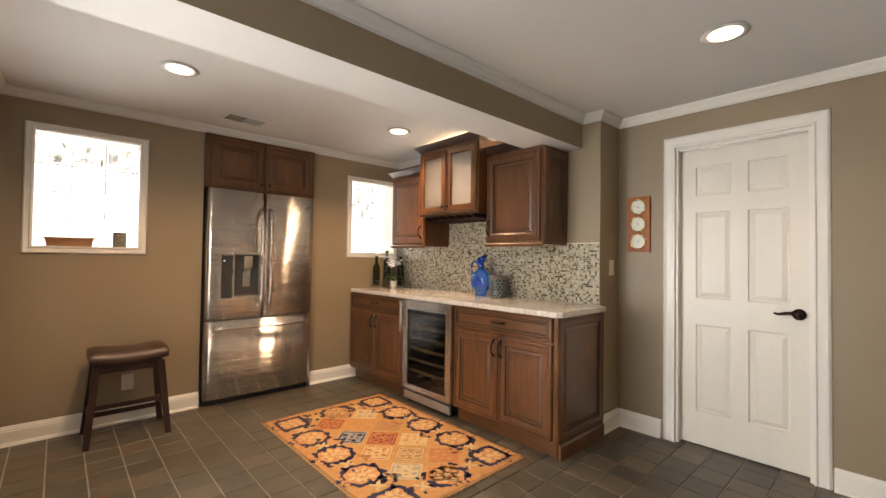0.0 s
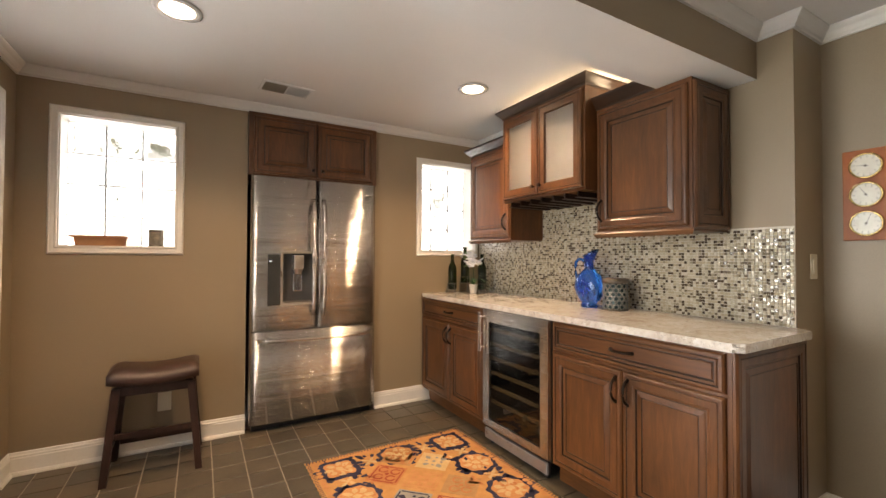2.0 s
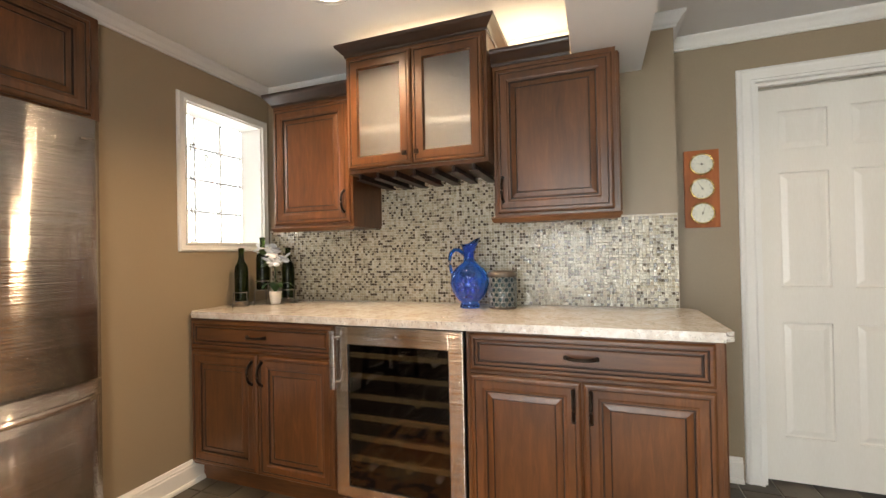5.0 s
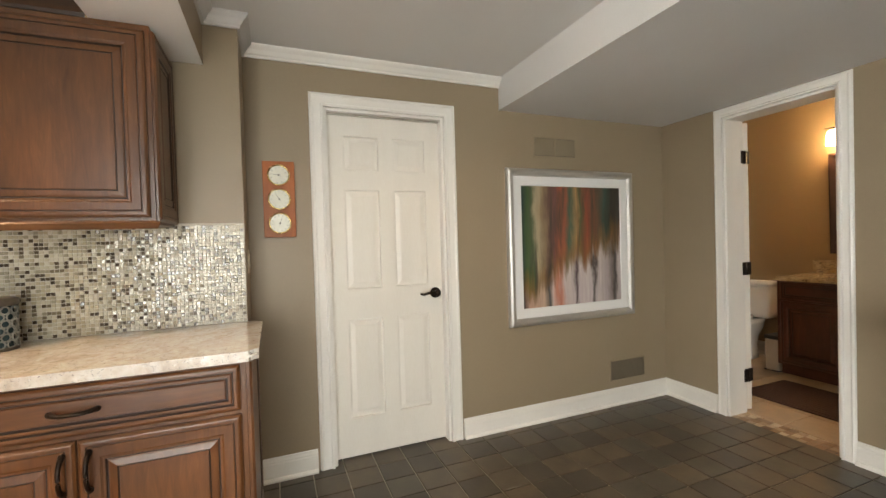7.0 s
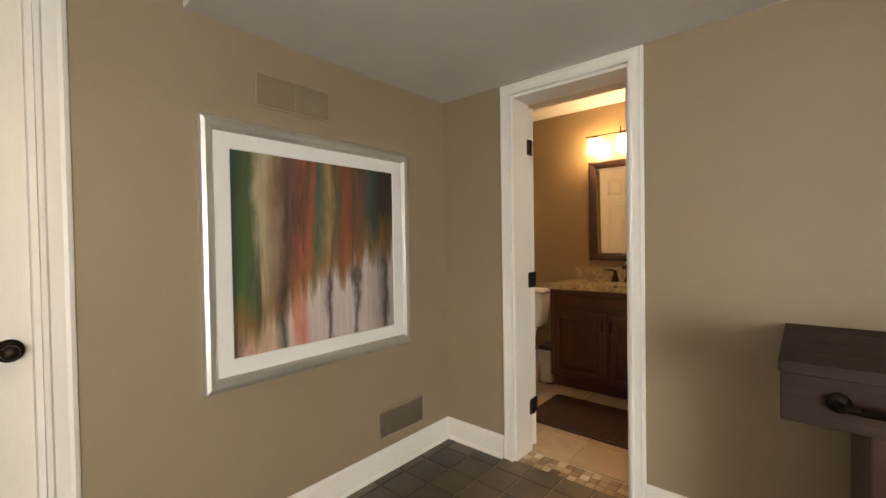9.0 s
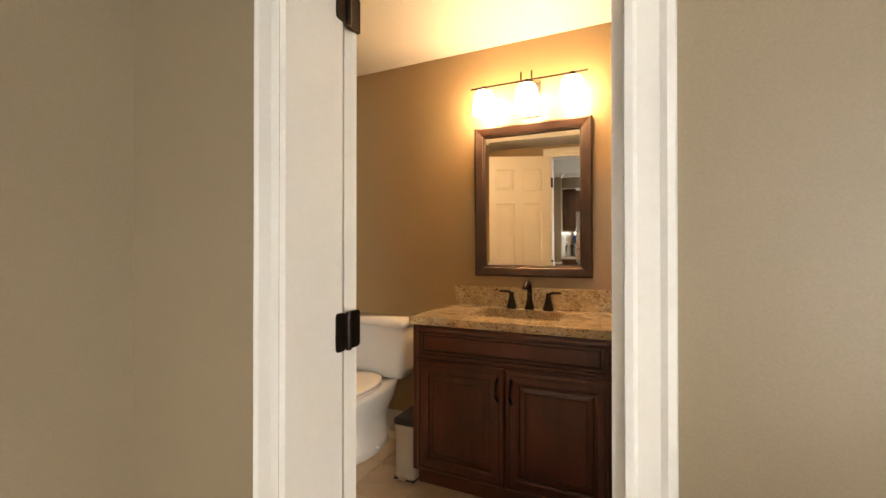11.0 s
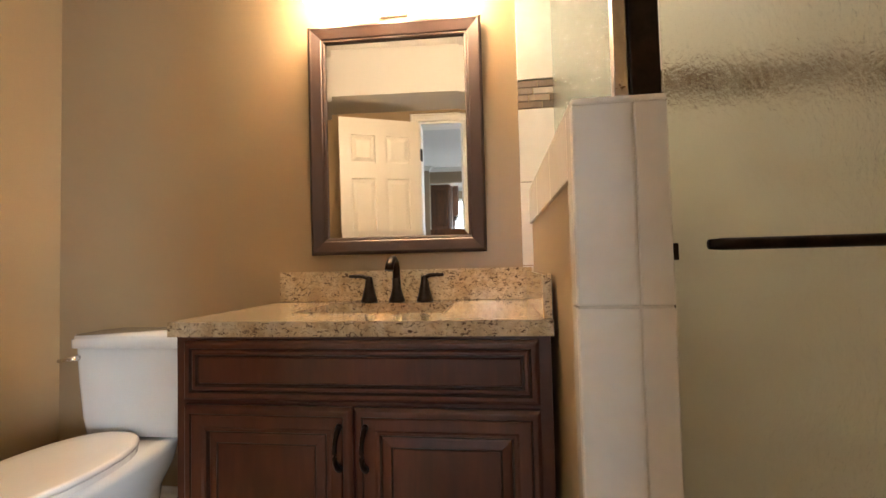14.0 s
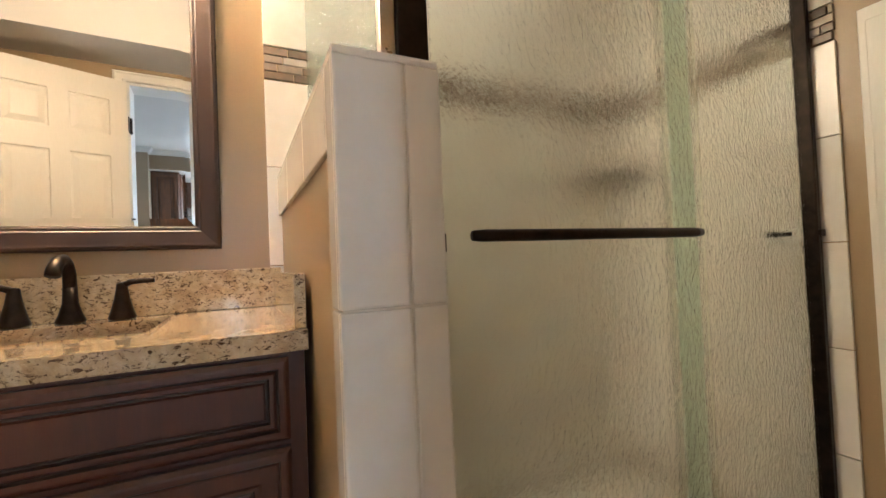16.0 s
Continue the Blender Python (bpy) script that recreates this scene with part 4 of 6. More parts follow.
# ---- stool ----
st = thing("saddle_stool", pose(0.995, 3.885, 0), "dark wooden stool with a brown leather saddle seat", "stool")
bm = bmesh.new()
nx, ny = 16, 8
grid_t, grid_b = {}, {}
for i in range(nx + 1):
    for j in range(ny + 1):
        u, v = -1 + 2 * i / nx, -1 + 2 * j / ny
        x, y = u * 0.215, v * 0.165
        edge = max(abs(u) ** 8, abs(v) ** 6)
        z = 0.575 + 0.030 * u * u + 0.018 * (1 - v * v) - 0.028 * edge
        grid_t[i, j] = bm.verts.new((x, y, z))
        grid_b[i, j] = bm.verts.new((x * 1.0, y * 1.0, 0.505 + 0.026 * u * u))
for i in range(nx):
    for j in range(ny):
        bm.faces.new((grid_t[i, j], grid_t[i + 1, j], grid_t[i + 1, j + 1], grid_t[i, j + 1]))
        bm.faces.new((grid_b[i, j], grid_b[i, j + 1], grid_b[i + 1, j + 1], grid_b[i + 1, j]))
for i in range(nx):
    bm.faces.new((grid_b[i, 0], grid_b[i + 1, 0], grid_t[i + 1, 0], grid_t[i, 0]))
    bm.faces.new((grid_b[i, ny], grid_t[i, ny], grid_t[i + 1, ny], grid_b[i + 1, ny]))
for j in range(ny):
    bm.faces.new((grid_b[0, j], grid_t[0, j], grid_t[0, j + 1], grid_b[0, j + 1]))
    bm.faces.new((grid_b[nx, j], grid_b[nx, j + 1], grid_t[nx, j + 1], grid_t[nx, j]))
part("seat", bm, LEATHER, st, "brown leather saddle cushion", smooth=True)
part("seat_rail", box(-0.185, -0.135, 0.455, 0.185, 0.135, 0.507, 0.004), DARKWOOD, st)


def splay(x, y, dx, dy, z1, s0=0.017, s1=0.020):
    bm_ = bmesh.new()
    lo = [bm_.verts.new((x + dx + a * s0, y + dy + c * s0, 0)) for a, c in ((-1, -1), (1, -1), (1, 1), (-1, 1))]
    hi = [bm_.verts.new((x + a * s1, y + c * s1, z1)) for a, c in ((-1, -1), (1, -1), (1, 1), (-1, 1))]
    for k in range(4):
        bm_.faces.new((lo[k], lo[(k + 1) % 4], hi[(k + 1) % 4], hi[k]))
    bm_.faces.new(lo[::-1])
    bm_.faces.new(hi)
    return bm_


for sx in (-1, 1):
    for sy in (-1, 1):
        part("leg", splay(sx * 0.175, sy * 0.125, sx * 0.045, sy * 0.045, 0.50), DARKWOOD, st)
    part("side_stretcher", box(sx * 0.205 - 0.010, -0.148, 0.16, sx * 0.205 + 0.010, 0.148, 0.19, 0.003), DARKWOOD, st)
part("front_stretcher", box(-0.19, -0.158, 0.23, 0.19, -0.14, 0.262, 0.003), DARKWOOD, st)
part("back_stretcher", box(-0.19, 0.14, 0.10, 0.19, 0.158, 0.132, 0.003), DARKWOOD, st)

# ---- refrigerator ----
fg = thing("refrigerator", pose(1.509, 4.043, 0), "stainless steel french-door refrigerator with a water dispenser", "refrigerator")
FWD = 0.909
part("body", box(0.004, 0.075, 0.03, FWD - 0.004, 0.72, 1.772, 0.004), surface("grey_fridge_case", (0.05, 0.05, 0.052), (0.07, 0.07, 0.07), 0.5, 10), fg)


def bowed(x0, x1, z0, z1, bow, hole=None):
    """A door front bowed outwards along x, with soft vertical edges; hole cuts a window (x0, z0, x1, z1)."""
    bm_ = bmesh.new()
    xs = [x0 + (x1 - x0) * i / 20 for i in range(20)] + [x1]
    zs = [z0, z1]
    if hole:
        xs = sorted(set(xs) | {hole[0], hole[2]})
        zs = [z0, hole[1], hole[3], z1]

    def yy(x):
        u = (2 * (x - x0) / (x1 - x0)) - 1
        return -bow * (1 - u * u) + 0.012 * max(0, abs(u) - 0.93) / 0.07 + 0.010

    V = {(x, z): bm_.verts.new((x, yy(x), z)) for x in xs for z in zs}
    for xa, xb in zip(xs, xs[1:]):
        for za, zb in zip(zs, zs[1:]):
            if hole and xa >= hole[0] - 1e-6 and xb <= hole[2] + 1e-6 and za == hole[1]:
                continue
            bm_.faces.new((V[xa, za], V[xb, za], V[xb, zb], V[xa, zb]))
    B = {(x, z): bm_.verts.new((x, 0.07, z)) for x in (x0, x1) for z in (z0, z1)}
    bm_.faces.new([V[x, z0] for x in xs] + [B[x1, z0], B[x0, z0]])
    bm_.faces.new([V[x, z1] for x in reversed(xs)] + [B[x0, z1], B[x1, z1]])
    bm_.faces.new([V[x0, z] for z in zs] + [B[x0, z1], B[x0, z0]])
    bm_.faces.new([V[x1, z] for z in reversed(zs)] + [B[x1, z0], B[x1, z1]])
    return bm_


HOLE = (0.205, 0.885, 0.437, 1.255)
fl = part("fridge_door", bowed(0.0, 0.452, 0.703, 1.793, 0.012, HOLE), STEEL, fg, smooth=True)
frd = part("fridge_door", bowed(0.457, FWD, 0.703, 1.793, 0.012), STEEL, fg, smooth=True)
fz = part("freezer_drawer", bowed(0.0, FWD, 0.055, 0.693, 0.014), STEEL, fg, smooth=True)
part("toe_grille", box(0.02, 0.06, 0.0, FWD - 0.02, 0.3, 0.052), BLACK, fg)
bm = bmesh.new()
hx0, hz0, hx1, hz1 = HOLE
for q in ((hx0, 0.0, hz0, hx1, 0.09, hz0 + 0.008), (hx0, 0.0, hz1 - 0.008, hx1, 0.09, hz1), (hx0, 0.0, hz0 + 0.0081, hx0 + 0.006, 0.09, hz1 - 0.0081), (hx1 - 0.006, 0.0, hz0 + 0.0081, hx1, 0.09, hz1 - 0.0081), (hx0 + 0.006, 0.082, hz0 + 0.008, hx1 - 0.006, 0.09, hz1 - 0.008)):
    box(*q, bm=bm)
disp = part("dispenser_bay", bm, surface("grey_dispenser_plastic", (0.36, 0.33, 0.29), (0.44, 0.41, 0.36), 0.35, 12, 0.3), fl)
part("dispenser_trim", frame_ring(hx1 - hx0 + 0.016, hz1 - hz0 + 0.016, [(0, 0), (0, 0.006), (0.008, 0.006), (0.008, 0)]), NICKEL, fl, m=pose(hx0 - 0.008, 0.001, hz0 - 0.008))
bm = box(0.285, 0.0, 1.13, 0.357, 0.08, 1.235, 0.01)
cyl(0.321, 0.035, 1.10, 1.13, 0.022, 0.03, 18, bm)
part("spout", bm, NICKEL, disp)
bm = box(0.288, 0.05, 0.97, 0.354, 0.062, 1.10, 0.006)
part("paddle", bm, CHROME, disp)
part("drip_tray", box(0.225, 0.006, 0.894, 0.417, 0.08, 0.90), PEWTER, disp)
part("control_panel", box(0.108, -0.0115, 0.885, 0.192, 0.004, 1.24, 0.002), surface("black_control_glass", (0.035, 0.036, 0.035), (0.045, 0.045, 0.044), 0.15, 5), fl)
part("display_light", box(0.120, -0.013, 1.19, 0.130, -0.0116, 1.196), emit("display_glow", (0.6, 0.75, 1.0), 3.0), fl)
for x, p in ((0.418, fl), (0.492, frd)):
    pts = [(x, -0.012 - 0.050 * (1 - abs(-1 + 2 * i / 14) ** 5), 0.80 + 0.85 * i / 14) for i in range(15)]
    bm = tube(pts, 0.013, 12)
    bmesh.ops.scale(bm, vec=(1.15, 1, 1), space=Matrix.Translation((-x, 0, 0)), verts=bm.verts)
    part("handle", bm, STEEL, p, "long bowed steel handle", smooth=True)
pts = [(0.05 + 0.81 * i / 16, -0.008 - 0.050 * (1 - abs(-1 + 2 * i / 16) ** 5), 0.635) for i in range(17)]
part("handle", tube(pts, 0.015, 12), STEEL, fz, "long bowed steel handle", smooth=True)
part("brand_badge", box(0.83, -0.0022, 1.70, 0.87, 0.001, 1.708), PEWTER, frd)

fc = thing("fridge_cabinet", pose(1.49, N - 0.035, 1.80), "brown stained cabinet over the refrigerator with two doors", "cabinet")
part("body", box(0, 0, 0, 0.944, 0.5, 0.448, 0.002), WOOD, fc)
cab_door(fc, 0.035, 0.015, 0.432, 0.405, [WOOD, GLAZE], None, ("knob", 0.40, 0.05))
cab_door(fc, 0.473, 0.015, 0.432, 0.405, [WOOD, GLAZE], None, ("knob", 0.032, 0.05))

# ---- bar cabinets ----
BF = 2.885


def base_cabinet(y_high, width, label, ends=False):
    c = thing("base_cabinet", pose(BF, y_high, 0, 0, 0, -90), label, "cabinet", "bar base cabinets")
    bm_ = box(0, 0, 0.105, width, SW - BF - 0.003, 0.881, 0.001)
    part("body", bm_, WOOD, c)
    part("toe_kick", box(0.0, 0.055, 0.0, width - (0.0 if not ends else 0.02), SW - BF - 0.003, 0.1045), WOODX, c)
    dw = (width - 0.036 - 0.006) / 2
    dr = part("drawer", panelled(width - 0.036, 0.148, 0.02, [(0, 0, width - 0.036, 0.148)], DRAWER), [WOODX, GLAZE], c, m=pose(0.018, -0.021, 0.727))
    pull(dr, (width - 0.036) / 2, 0.074, False)
    cab_door(c, 0.018, 0.122, dw, 0.59, [WOOD, GLAZE], None, ("v", dw - 0.028, 0.50))
    cab_door(c, 0.018 + dw + 0.006, 0.122, dw, 0.59, [WOOD, GLAZE], None, ("v", 0.028, 0.50))
    if ends:
        part("end_panel", panelled(SW - BF - 0.008, 0.775, 0.018, [(0, 0, SW - BF - 0.008, 0.775)], RAISED), [WOOD, GLAZE], c, m=pose(width + 0.0185, 0.002, 0.105, 0, 0, 90))
        part("plinth", moulding([(0, 0), (0.02, 0), (0.02, 0.085), (0.012, 0.10), (0, 0.104)], (width, 0.03, 0), (width, SW - BF - 0.004, 0), (1, 0, 0)), WOODX, c)
    return c


base_cabinet(N - 0.002, 0.925, "brown stained base cabinet with drawer and two doors")
base_cabinet(2.575, 0.897, "brown stained base cabinet with drawer, doors and panelled end", True)

wc = thing("wine_cooler", pose(BF, 3.188, 0, 0, 0, -90), "stainless steel wine cooler with smoked glass and wooden shelves", "wine cooler")
WCW = 0.606
bm = bmesh.new()
for q in ((0, 0.0, 0.10, 0.02, 0.56, 0.878), (WCW - 0.02, 0.0, 0.10, WCW, 0.56, 0.878), (0.02, 0.0, 0.10, WCW - 0.02, 0.56, 0.12), (0.02, 0.0, 0.858, WCW - 0.02, 0.56, 0.878), (0.02, 0.54, 0.12, WCW - 0.02, 0.56, 0.858)):
    box(*q, bm=bm)
part("case", bm, BLACK, wc)
bm = bmesh.new()
box(0.0, -0.030, 0.118, 0.062, -0.002, 0.878, 0.003, bm)
box(WCW - 0.062, -0.030, 0.118, WCW, -0.002, 0.878, 0.003, bm)
box(0.0615, -0.0295, 0.80, WCW - 0.0615, -0.0025, 0.878, 0.002, bm)
box(0.0615, -0.0295, 0.118, WCW - 0.0615, -0.0025, 0.165, 0.002, bm)
dr = part("door_frame", bm, STEEL, wc, "brushed steel door frame")
pane = part("pane", box(0.058, -0.020, 0.160, WCW - 0.058, -0.014, 0.805), SMOKE, dr)
pane.visible_shadow = False
bm = box(-0.010, -0.066, 0.60, 0.010, -0.052, 0.862, 0.004)
rod((0.0, -0.055, 0.63), (0.02, -0.028, 0.63), 0.006, bm=bm)
rod((0.0, -0.055, 0.83), (0.02, -0.028, 0.83), 0.006, bm=bm)
part("handle", bm, STEEL, dr, "flat vertical steel handle")
part("lock", rod((0.30, -0.030, 0.84), (0.30, -0.034, 0.84), 0.009, 16), CHROME, dr)
SHELFWOOD = wood("pale_beech_shelf", (0.34, 0.24, 0.12), (0.42, 0.31, 0.17), (0.48, 0.36, 0.21), 0.5, (1.2, 1.2, 14), 0.0)
for i in range(6):
    z = 0.262 + i * 0.094
    sh = part("shelf", box(0.03, 0.012, z, WCW - 0.03, 0.028, z + 0.022, 0.002), SHELFWOOD, wc)
    bm = bmesh.new()
    for k in range(9):
        rod((0.05 + k * 0.063, 0.028, z + 0.008), (0.05 + k * 0.063, 0.52, z + 0.008), 0.003, 6, bm)
    part("shelf_wire", bm, BLACK, sh)
rnd = random.Random(7)
FOILS = [surface("silver_foil", (0.5, 0.5, 0.48), (0.6, 0.6, 0.58), 0.3, 20, 0.8), surface("gold_foil", (0.4, 0.30, 0.13), (0.5, 0.38, 0.17), 0.3, 20, 0.8), BLACK]
for i, (bx, bz, f) in enumerate([(0.13, 0.19, 0), (0.46, 0.185, 0), (0.32, 0.205, 1), (0.37, 0.50, 1), (0.28, 0.60, 2), (0.24, 0.69, 2), (0.45, 0.69, 0), (0.17, 0.79, 0), (0.36, 0.79, 2), (0.50, 0.40, 2), (0.20, 0.40, 2)]):
    wb = thing("wine_bottle", pose(BF, 3.188, 0, 0, 0, -90) @ pose(bx, 0.055, bz + 0.028, 0, 0, 0), "dark wine bottle lying neck out in the cooler", "bottle", "wine bottles")
    bm = lathe([(0.0145, 0.0), (0.0145, 0.07), (0.017, 0.09), (0.036, 0.13), (0.037, 0.15), (0.037, 0.30)], 18)
    part("bottle_body", bm, BLACK, wb, m=pose(0, 0, 0, -90, 0, 0), smooth=True)
    part("foil_cap", lathe([(0.0150, -0.004), (0.0155, 0.0), (0.0155, 0.055), (0.0150, 0.056)], 18), FOILS[f], wb, m=pose(0, 0, 0, -90, 0, 0), smooth=True)
gr = part("base_grille", box(0.02, -0.026, 0.035, WCW - 0.01, -0.010, 0.098, 0.003), surface("grey_grille_metal", (0.36, 0.37, 0.38), (0.46, 0.47, 0.48), 0.4, 20, 0.6), wc, "grey louvred base grille")
for i in range(5):
    part("louvre", box(0.03, -0.0285, 0.044 + i * 0.010, WCW - 0.02, -0.0255, 0.049 + i * 0.010), NICKEL, gr)
for x in (0.05, WCW - 0.05):
    part("foot", cyl(x, 0.02, 0.0, 0.10, 0.016, None, 14), BLACK, wc)
part("back_foot_bar", box(0.05, 0.3, 0.0, WCW - 0.05, 0.5, 0.10), BLACK, wc)

pts = rounded(SW - 2.862, N - 0.002 - 1.637, 0.03)
bm = prism(pts, 0.0, 0.034)
bmesh.ops.bevel(bm, geom=[e for e in bm.edges if abs(e.verts[0].co.z - e.verts[1].co.z) < 1e-5], offset=0.013, segments=4, affect="EDGES")
solid("bar_counter", bm, BARTOP, "polished cream granite counter over the bar cabinets", "counter", m=pose(2.862, 1.637, 0.884))


# ---- upper cabinets ----
CR = [(0.0, 0), (0.006, 0), (0.008, 0.012), (0.018, 0.022), (0.032, 0.040), (0.040, 0.048), (0.044, 0.056), (0.044, 0.066), (0.0, 0.066)]


def upper(name, xf, y0, y1, z0, z1, label, handle_side, glassy=False, crown_x=None, crown_h=1.0):
    w, d = y1 - y0, SW - xf
    c = thing(name, pose(xf, y1, z0, 0, 0, -90), label, "cabinet", "bar wall cabinets")
    h = z1 - z0
    if not glassy:
        part("body", box(0, 0, 0, w, d - 0.002, h, 0.001), WOOD, c)
        dw = w - 0.03
        cab_door(c, 0.015, 0.025, dw, h - 0.05, [WOOD, GLAZE], None, ("v", dw - 0.028 if handle_side == "r" else 0.028, 0.11))
    else:
        bm_ = bmesh.new()
        t = 0.018
        for q in ((0, 0, 0, t, d - 0.002, h), (w - t, 0, 0, w, d - 0.002, h), (t, 0, 0, w - t, d - 0.002, t), (t, 0, h - t, w - t, d - 0.002, h), (t, d - 0.012, t, w - t, d - 0.002, h - t)):
            box(*q, bm=bm_)
        part("body", bm_, WOOD, c)
        part("lining", box(t + 0.001, d - 0.016, t + 0.001, w - t - 0.001, d - 0.0125, h - t - 0.001), CEIL, c, "pale painted back")
        part("inner_shelf", box(t + 0.001, 0.03, h * 0.36, w - t - 0.001, d - 0.017, h * 0.36 + 0.016), CEIL, c)
        FR = [(0, 0.007, 0), (0.008, 0.0, 0), (0.016, 0.0, 0), (0.019, 0.004, 1), (0.022, 0.001, 0), (0.055, 0.001, 0), (0.058, 0.006, 1), (0.062, 0.010, 0), (0.062, 0.02, -1)]
        dw = (w - 0.036) / 2
        for k in range(2):
            dd = part("door", panelled(dw, h - 0.04, 0.02, [(0, 0, dw, h - 0.04)], FR), [WOOD, GLAZE], c, m=pose(0.015 + k * (dw + 0.006), -0.021, 0.02))
            gp = part("pane", box(0.058, 0.012, 0.058, dw - 0.058, 0.016, h - 0.04 - 0.058), FROST, dd, "frosted glass pane")
            gp.visible_shadow = False
            knob(dd, dw - 0.028 if k == 0 else 0.028, 0.05)
    prof = [(o, zz * crown_h) for o, zz in CR]
    ca, cb = (0.0, crown_x) if crown_x else (0.0, w)
    bm_ = moulding(prof, (ca, 0, h - 0.002), (cb, 0, h - 0.002), (0, -1, 0), mit0=-1, mit1=-1 if not crown_x else 0)
    moulding(prof, (0, 0, h - 0.002), (0, d - 0.004, h - 0.002), (-1, 0, 0), bm_, mit0=-1)
    if not crown_x:
        moulding(prof, (w, 0, h - 0.002), (w, d - 0.004, h - 0.002), (1, 0, 0), bm_, mit0=-1)
    part("crown", bm_, DARKCROWN, c, "stepped dark crown moulding")
    if not glassy:
        bm_ = moulding([(0.0, 0), (0.012, 0), (0.016, -0.008), (0.008, -0.020), (0.004, -0.028), (0.0, -0.028)], (0, -0.001, 0.012), (w, -0.001, 0.012), (0, -1, 0), mit0=-1, mit1=-1)
        part("light_rail", bm_, WOODX, c)
    return c


upper("wall_cabinet", 3.168, 3.276, 3.80, 1.352, 2.058, "brown stained wall cabinet with one raised-panel door", "r")
u3 = upper("wall_cabinet", 3.168, 1.972, 2.508, 1.352, 2.070, "brown stained wall cabinet tucked under the ceiling beam", "l", crown_x=0.352)
part("end_panel", panelled(0.300, 0.69, 0.016, [(0, 0, 0.300, 0.69)], RAISED), [WOOD, GLAZE], u3, m=pose(0.5525, 0.006, 0.012, 0, 0, 90))
u2 = upper("glass_cabinet", 3.075, 2.512, 3.246, 1.61, 2.205, "tall brown wall cabinet with two frosted glass doors", "r", True, crown_h=0.85)
for i in range(7):
    bm = box(0.06 + i * 0.10 - 0.022, 0.02, -0.034, 0.06 + i * 0.10 + 0.022, 0.38, -0.028)
    box(0.06 + i * 0.10 - 0.006, 0.02, -0.029, 0.06 + i * 0.10 + 0.006, 0.38, -0.0005, bm=bm)
    part("stemware_rail", bm, DARKWOOD, u2)
for lx, ly, lz, half in ((3.30, 2.9, 2.207, 0.32), (3.34, 2.34, 2.138, 0.13)):
    sl = thing("cabinet_strip_light", pose(lx, ly, lz - (0.0 if half > 0.2 else 0.068)), "warm white strip light lying on top of the cabinet", "strip light", "cabinet strip lights")
    part("channel", box(-0.02, -half, 0.0, 0.02, half, 0.010, 0.002), CEIL, sl)

# ---- counter things ----
jug = thing("blue_jug", pose(3.30, 2.68, 0.9185, 0, 0, -84), "cobalt blue glass pitcher with round flat body and handle", "pitcher")
bm = lathe([(0.050, 0.0), (0.052, 0.006), (0.048, 0.02), (0.044, 0.028), (0.070, 0.05), (0.092, 0.085), (0.101, 0.125), (0.096, 0.165), (0.075, 0.20), (0.045, 0.222), (0.030, 0.235), (0.027, 0.26), (0.029, 0.285), (0.036, 0.31), (0.044, 0.325), (0.040, 0.325), (0.030, 0.30), (0.022, 0.26), (0.02, 0.235)], 40)
for v in bm.verts:
    if 0.028 < v.co.z < 0.23:
        k = min(1, (v.co.z - 0.028) / 0.03, (0.23 - v.co.z) / 0.03)
        v.co.y *= 1 - 0.40 * max(k, 0)
    if v.co.z > 0.285:
        s = (v.co.z - 0.285) / 0.04
        v.co.x += 0.018 * s * (1 if v.co.x > 0 else 0.15)
        v.co.z += 0.028 * s * max(0, v.co.x / 0.05)
part("body", bm, BLUEGLASS, jug, smooth=True)
part("handle", tube([(-0.028, 0, 0.275), (-0.05, 0, 0.295), (-0.075, 0, 0.298), (-0.095, 0, 0.28), (-0.102, 0, 0.25), (-0.100, 0, 0.215), (-0.092, 0, 0.18), (-0.086, 0, 0.165)], [0.010, 0.010, 0.010, 0.010, 0.010, 0.009, 0.009, 0.008], 12), BLUEGLASS, jug, smooth=True)
bm = bmesh.new()
for k in range(8):
    a = k * math.pi / 4
    bmesh.ops.create_uvsphere(bm, u_segments=10, v_segments=6, radius=0.022, matrix=Matrix.LocRotScale((0.034 * math.cos(a), -0.060, 0.122 + 0.034 * math.sin(a)), Euler((0, -a, 0)), (1, 0.22, 0.5)))
part("flower_relief", bm, BLUEGLASS, jug, "moulded flower on the flat side", smooth=True)

cn = thing("pierced_canister", pose(3.33, 2.515, 0.9185), "pewter pierced scroll canister with a dark lid", "canister")
bm = bmesh.new()
for row in range(6):
    for k in range(13):
        a = (k + 0.5 * (row % 2)) * 2 * math.pi / 13
        c = Vector((0.066 * math.cos(a), 0.066 * math.sin(a), 0.022 + row * 0.024))
        m_ = Matrix.LocRotScale(c, Euler((0, 0, a)), None)
        ring = [m_ @ Vector((0.0015, 0.0135 * math.cos(t_ * math.pi / 5), 0.0135 * math.sin(t_ * math.pi / 5))) for t_ in range(11)]
        tube(ring, 0.0030, 5, bm)
part("pierced_wall", bm, surface("antique_silver", (0.20, 0.22, 0.22), (0.36, 0.38, 0.37), 0.35, 25, 0.7), cn, "open scrollwork of small rings", smooth=True)
part("inner_cup", lathe([(0.056, 0.0), (0.058, 0.004), (0.058, 0.155), (0.05, 0.156)], 32), surface("teal_glass_liner", (0.03, 0.06, 0.075), (0.06, 0.10, 0.11), 0.2, 20), cn, smooth=True)
part("base_ring", lathe([(0.071, 0.0), (0.072, 0.004), (0.070, 0.010), (0.06, 0.011)], 36), PEWTER, cn, smooth=True)
part("lid", lathe([(0.072, 0.157), (0.074, 0.163), (0.073, 0.180), (0.06, 0.186), (0.01, 0.188)], 36), PEWTER, cn, "dark pewter lid", smooth=True)

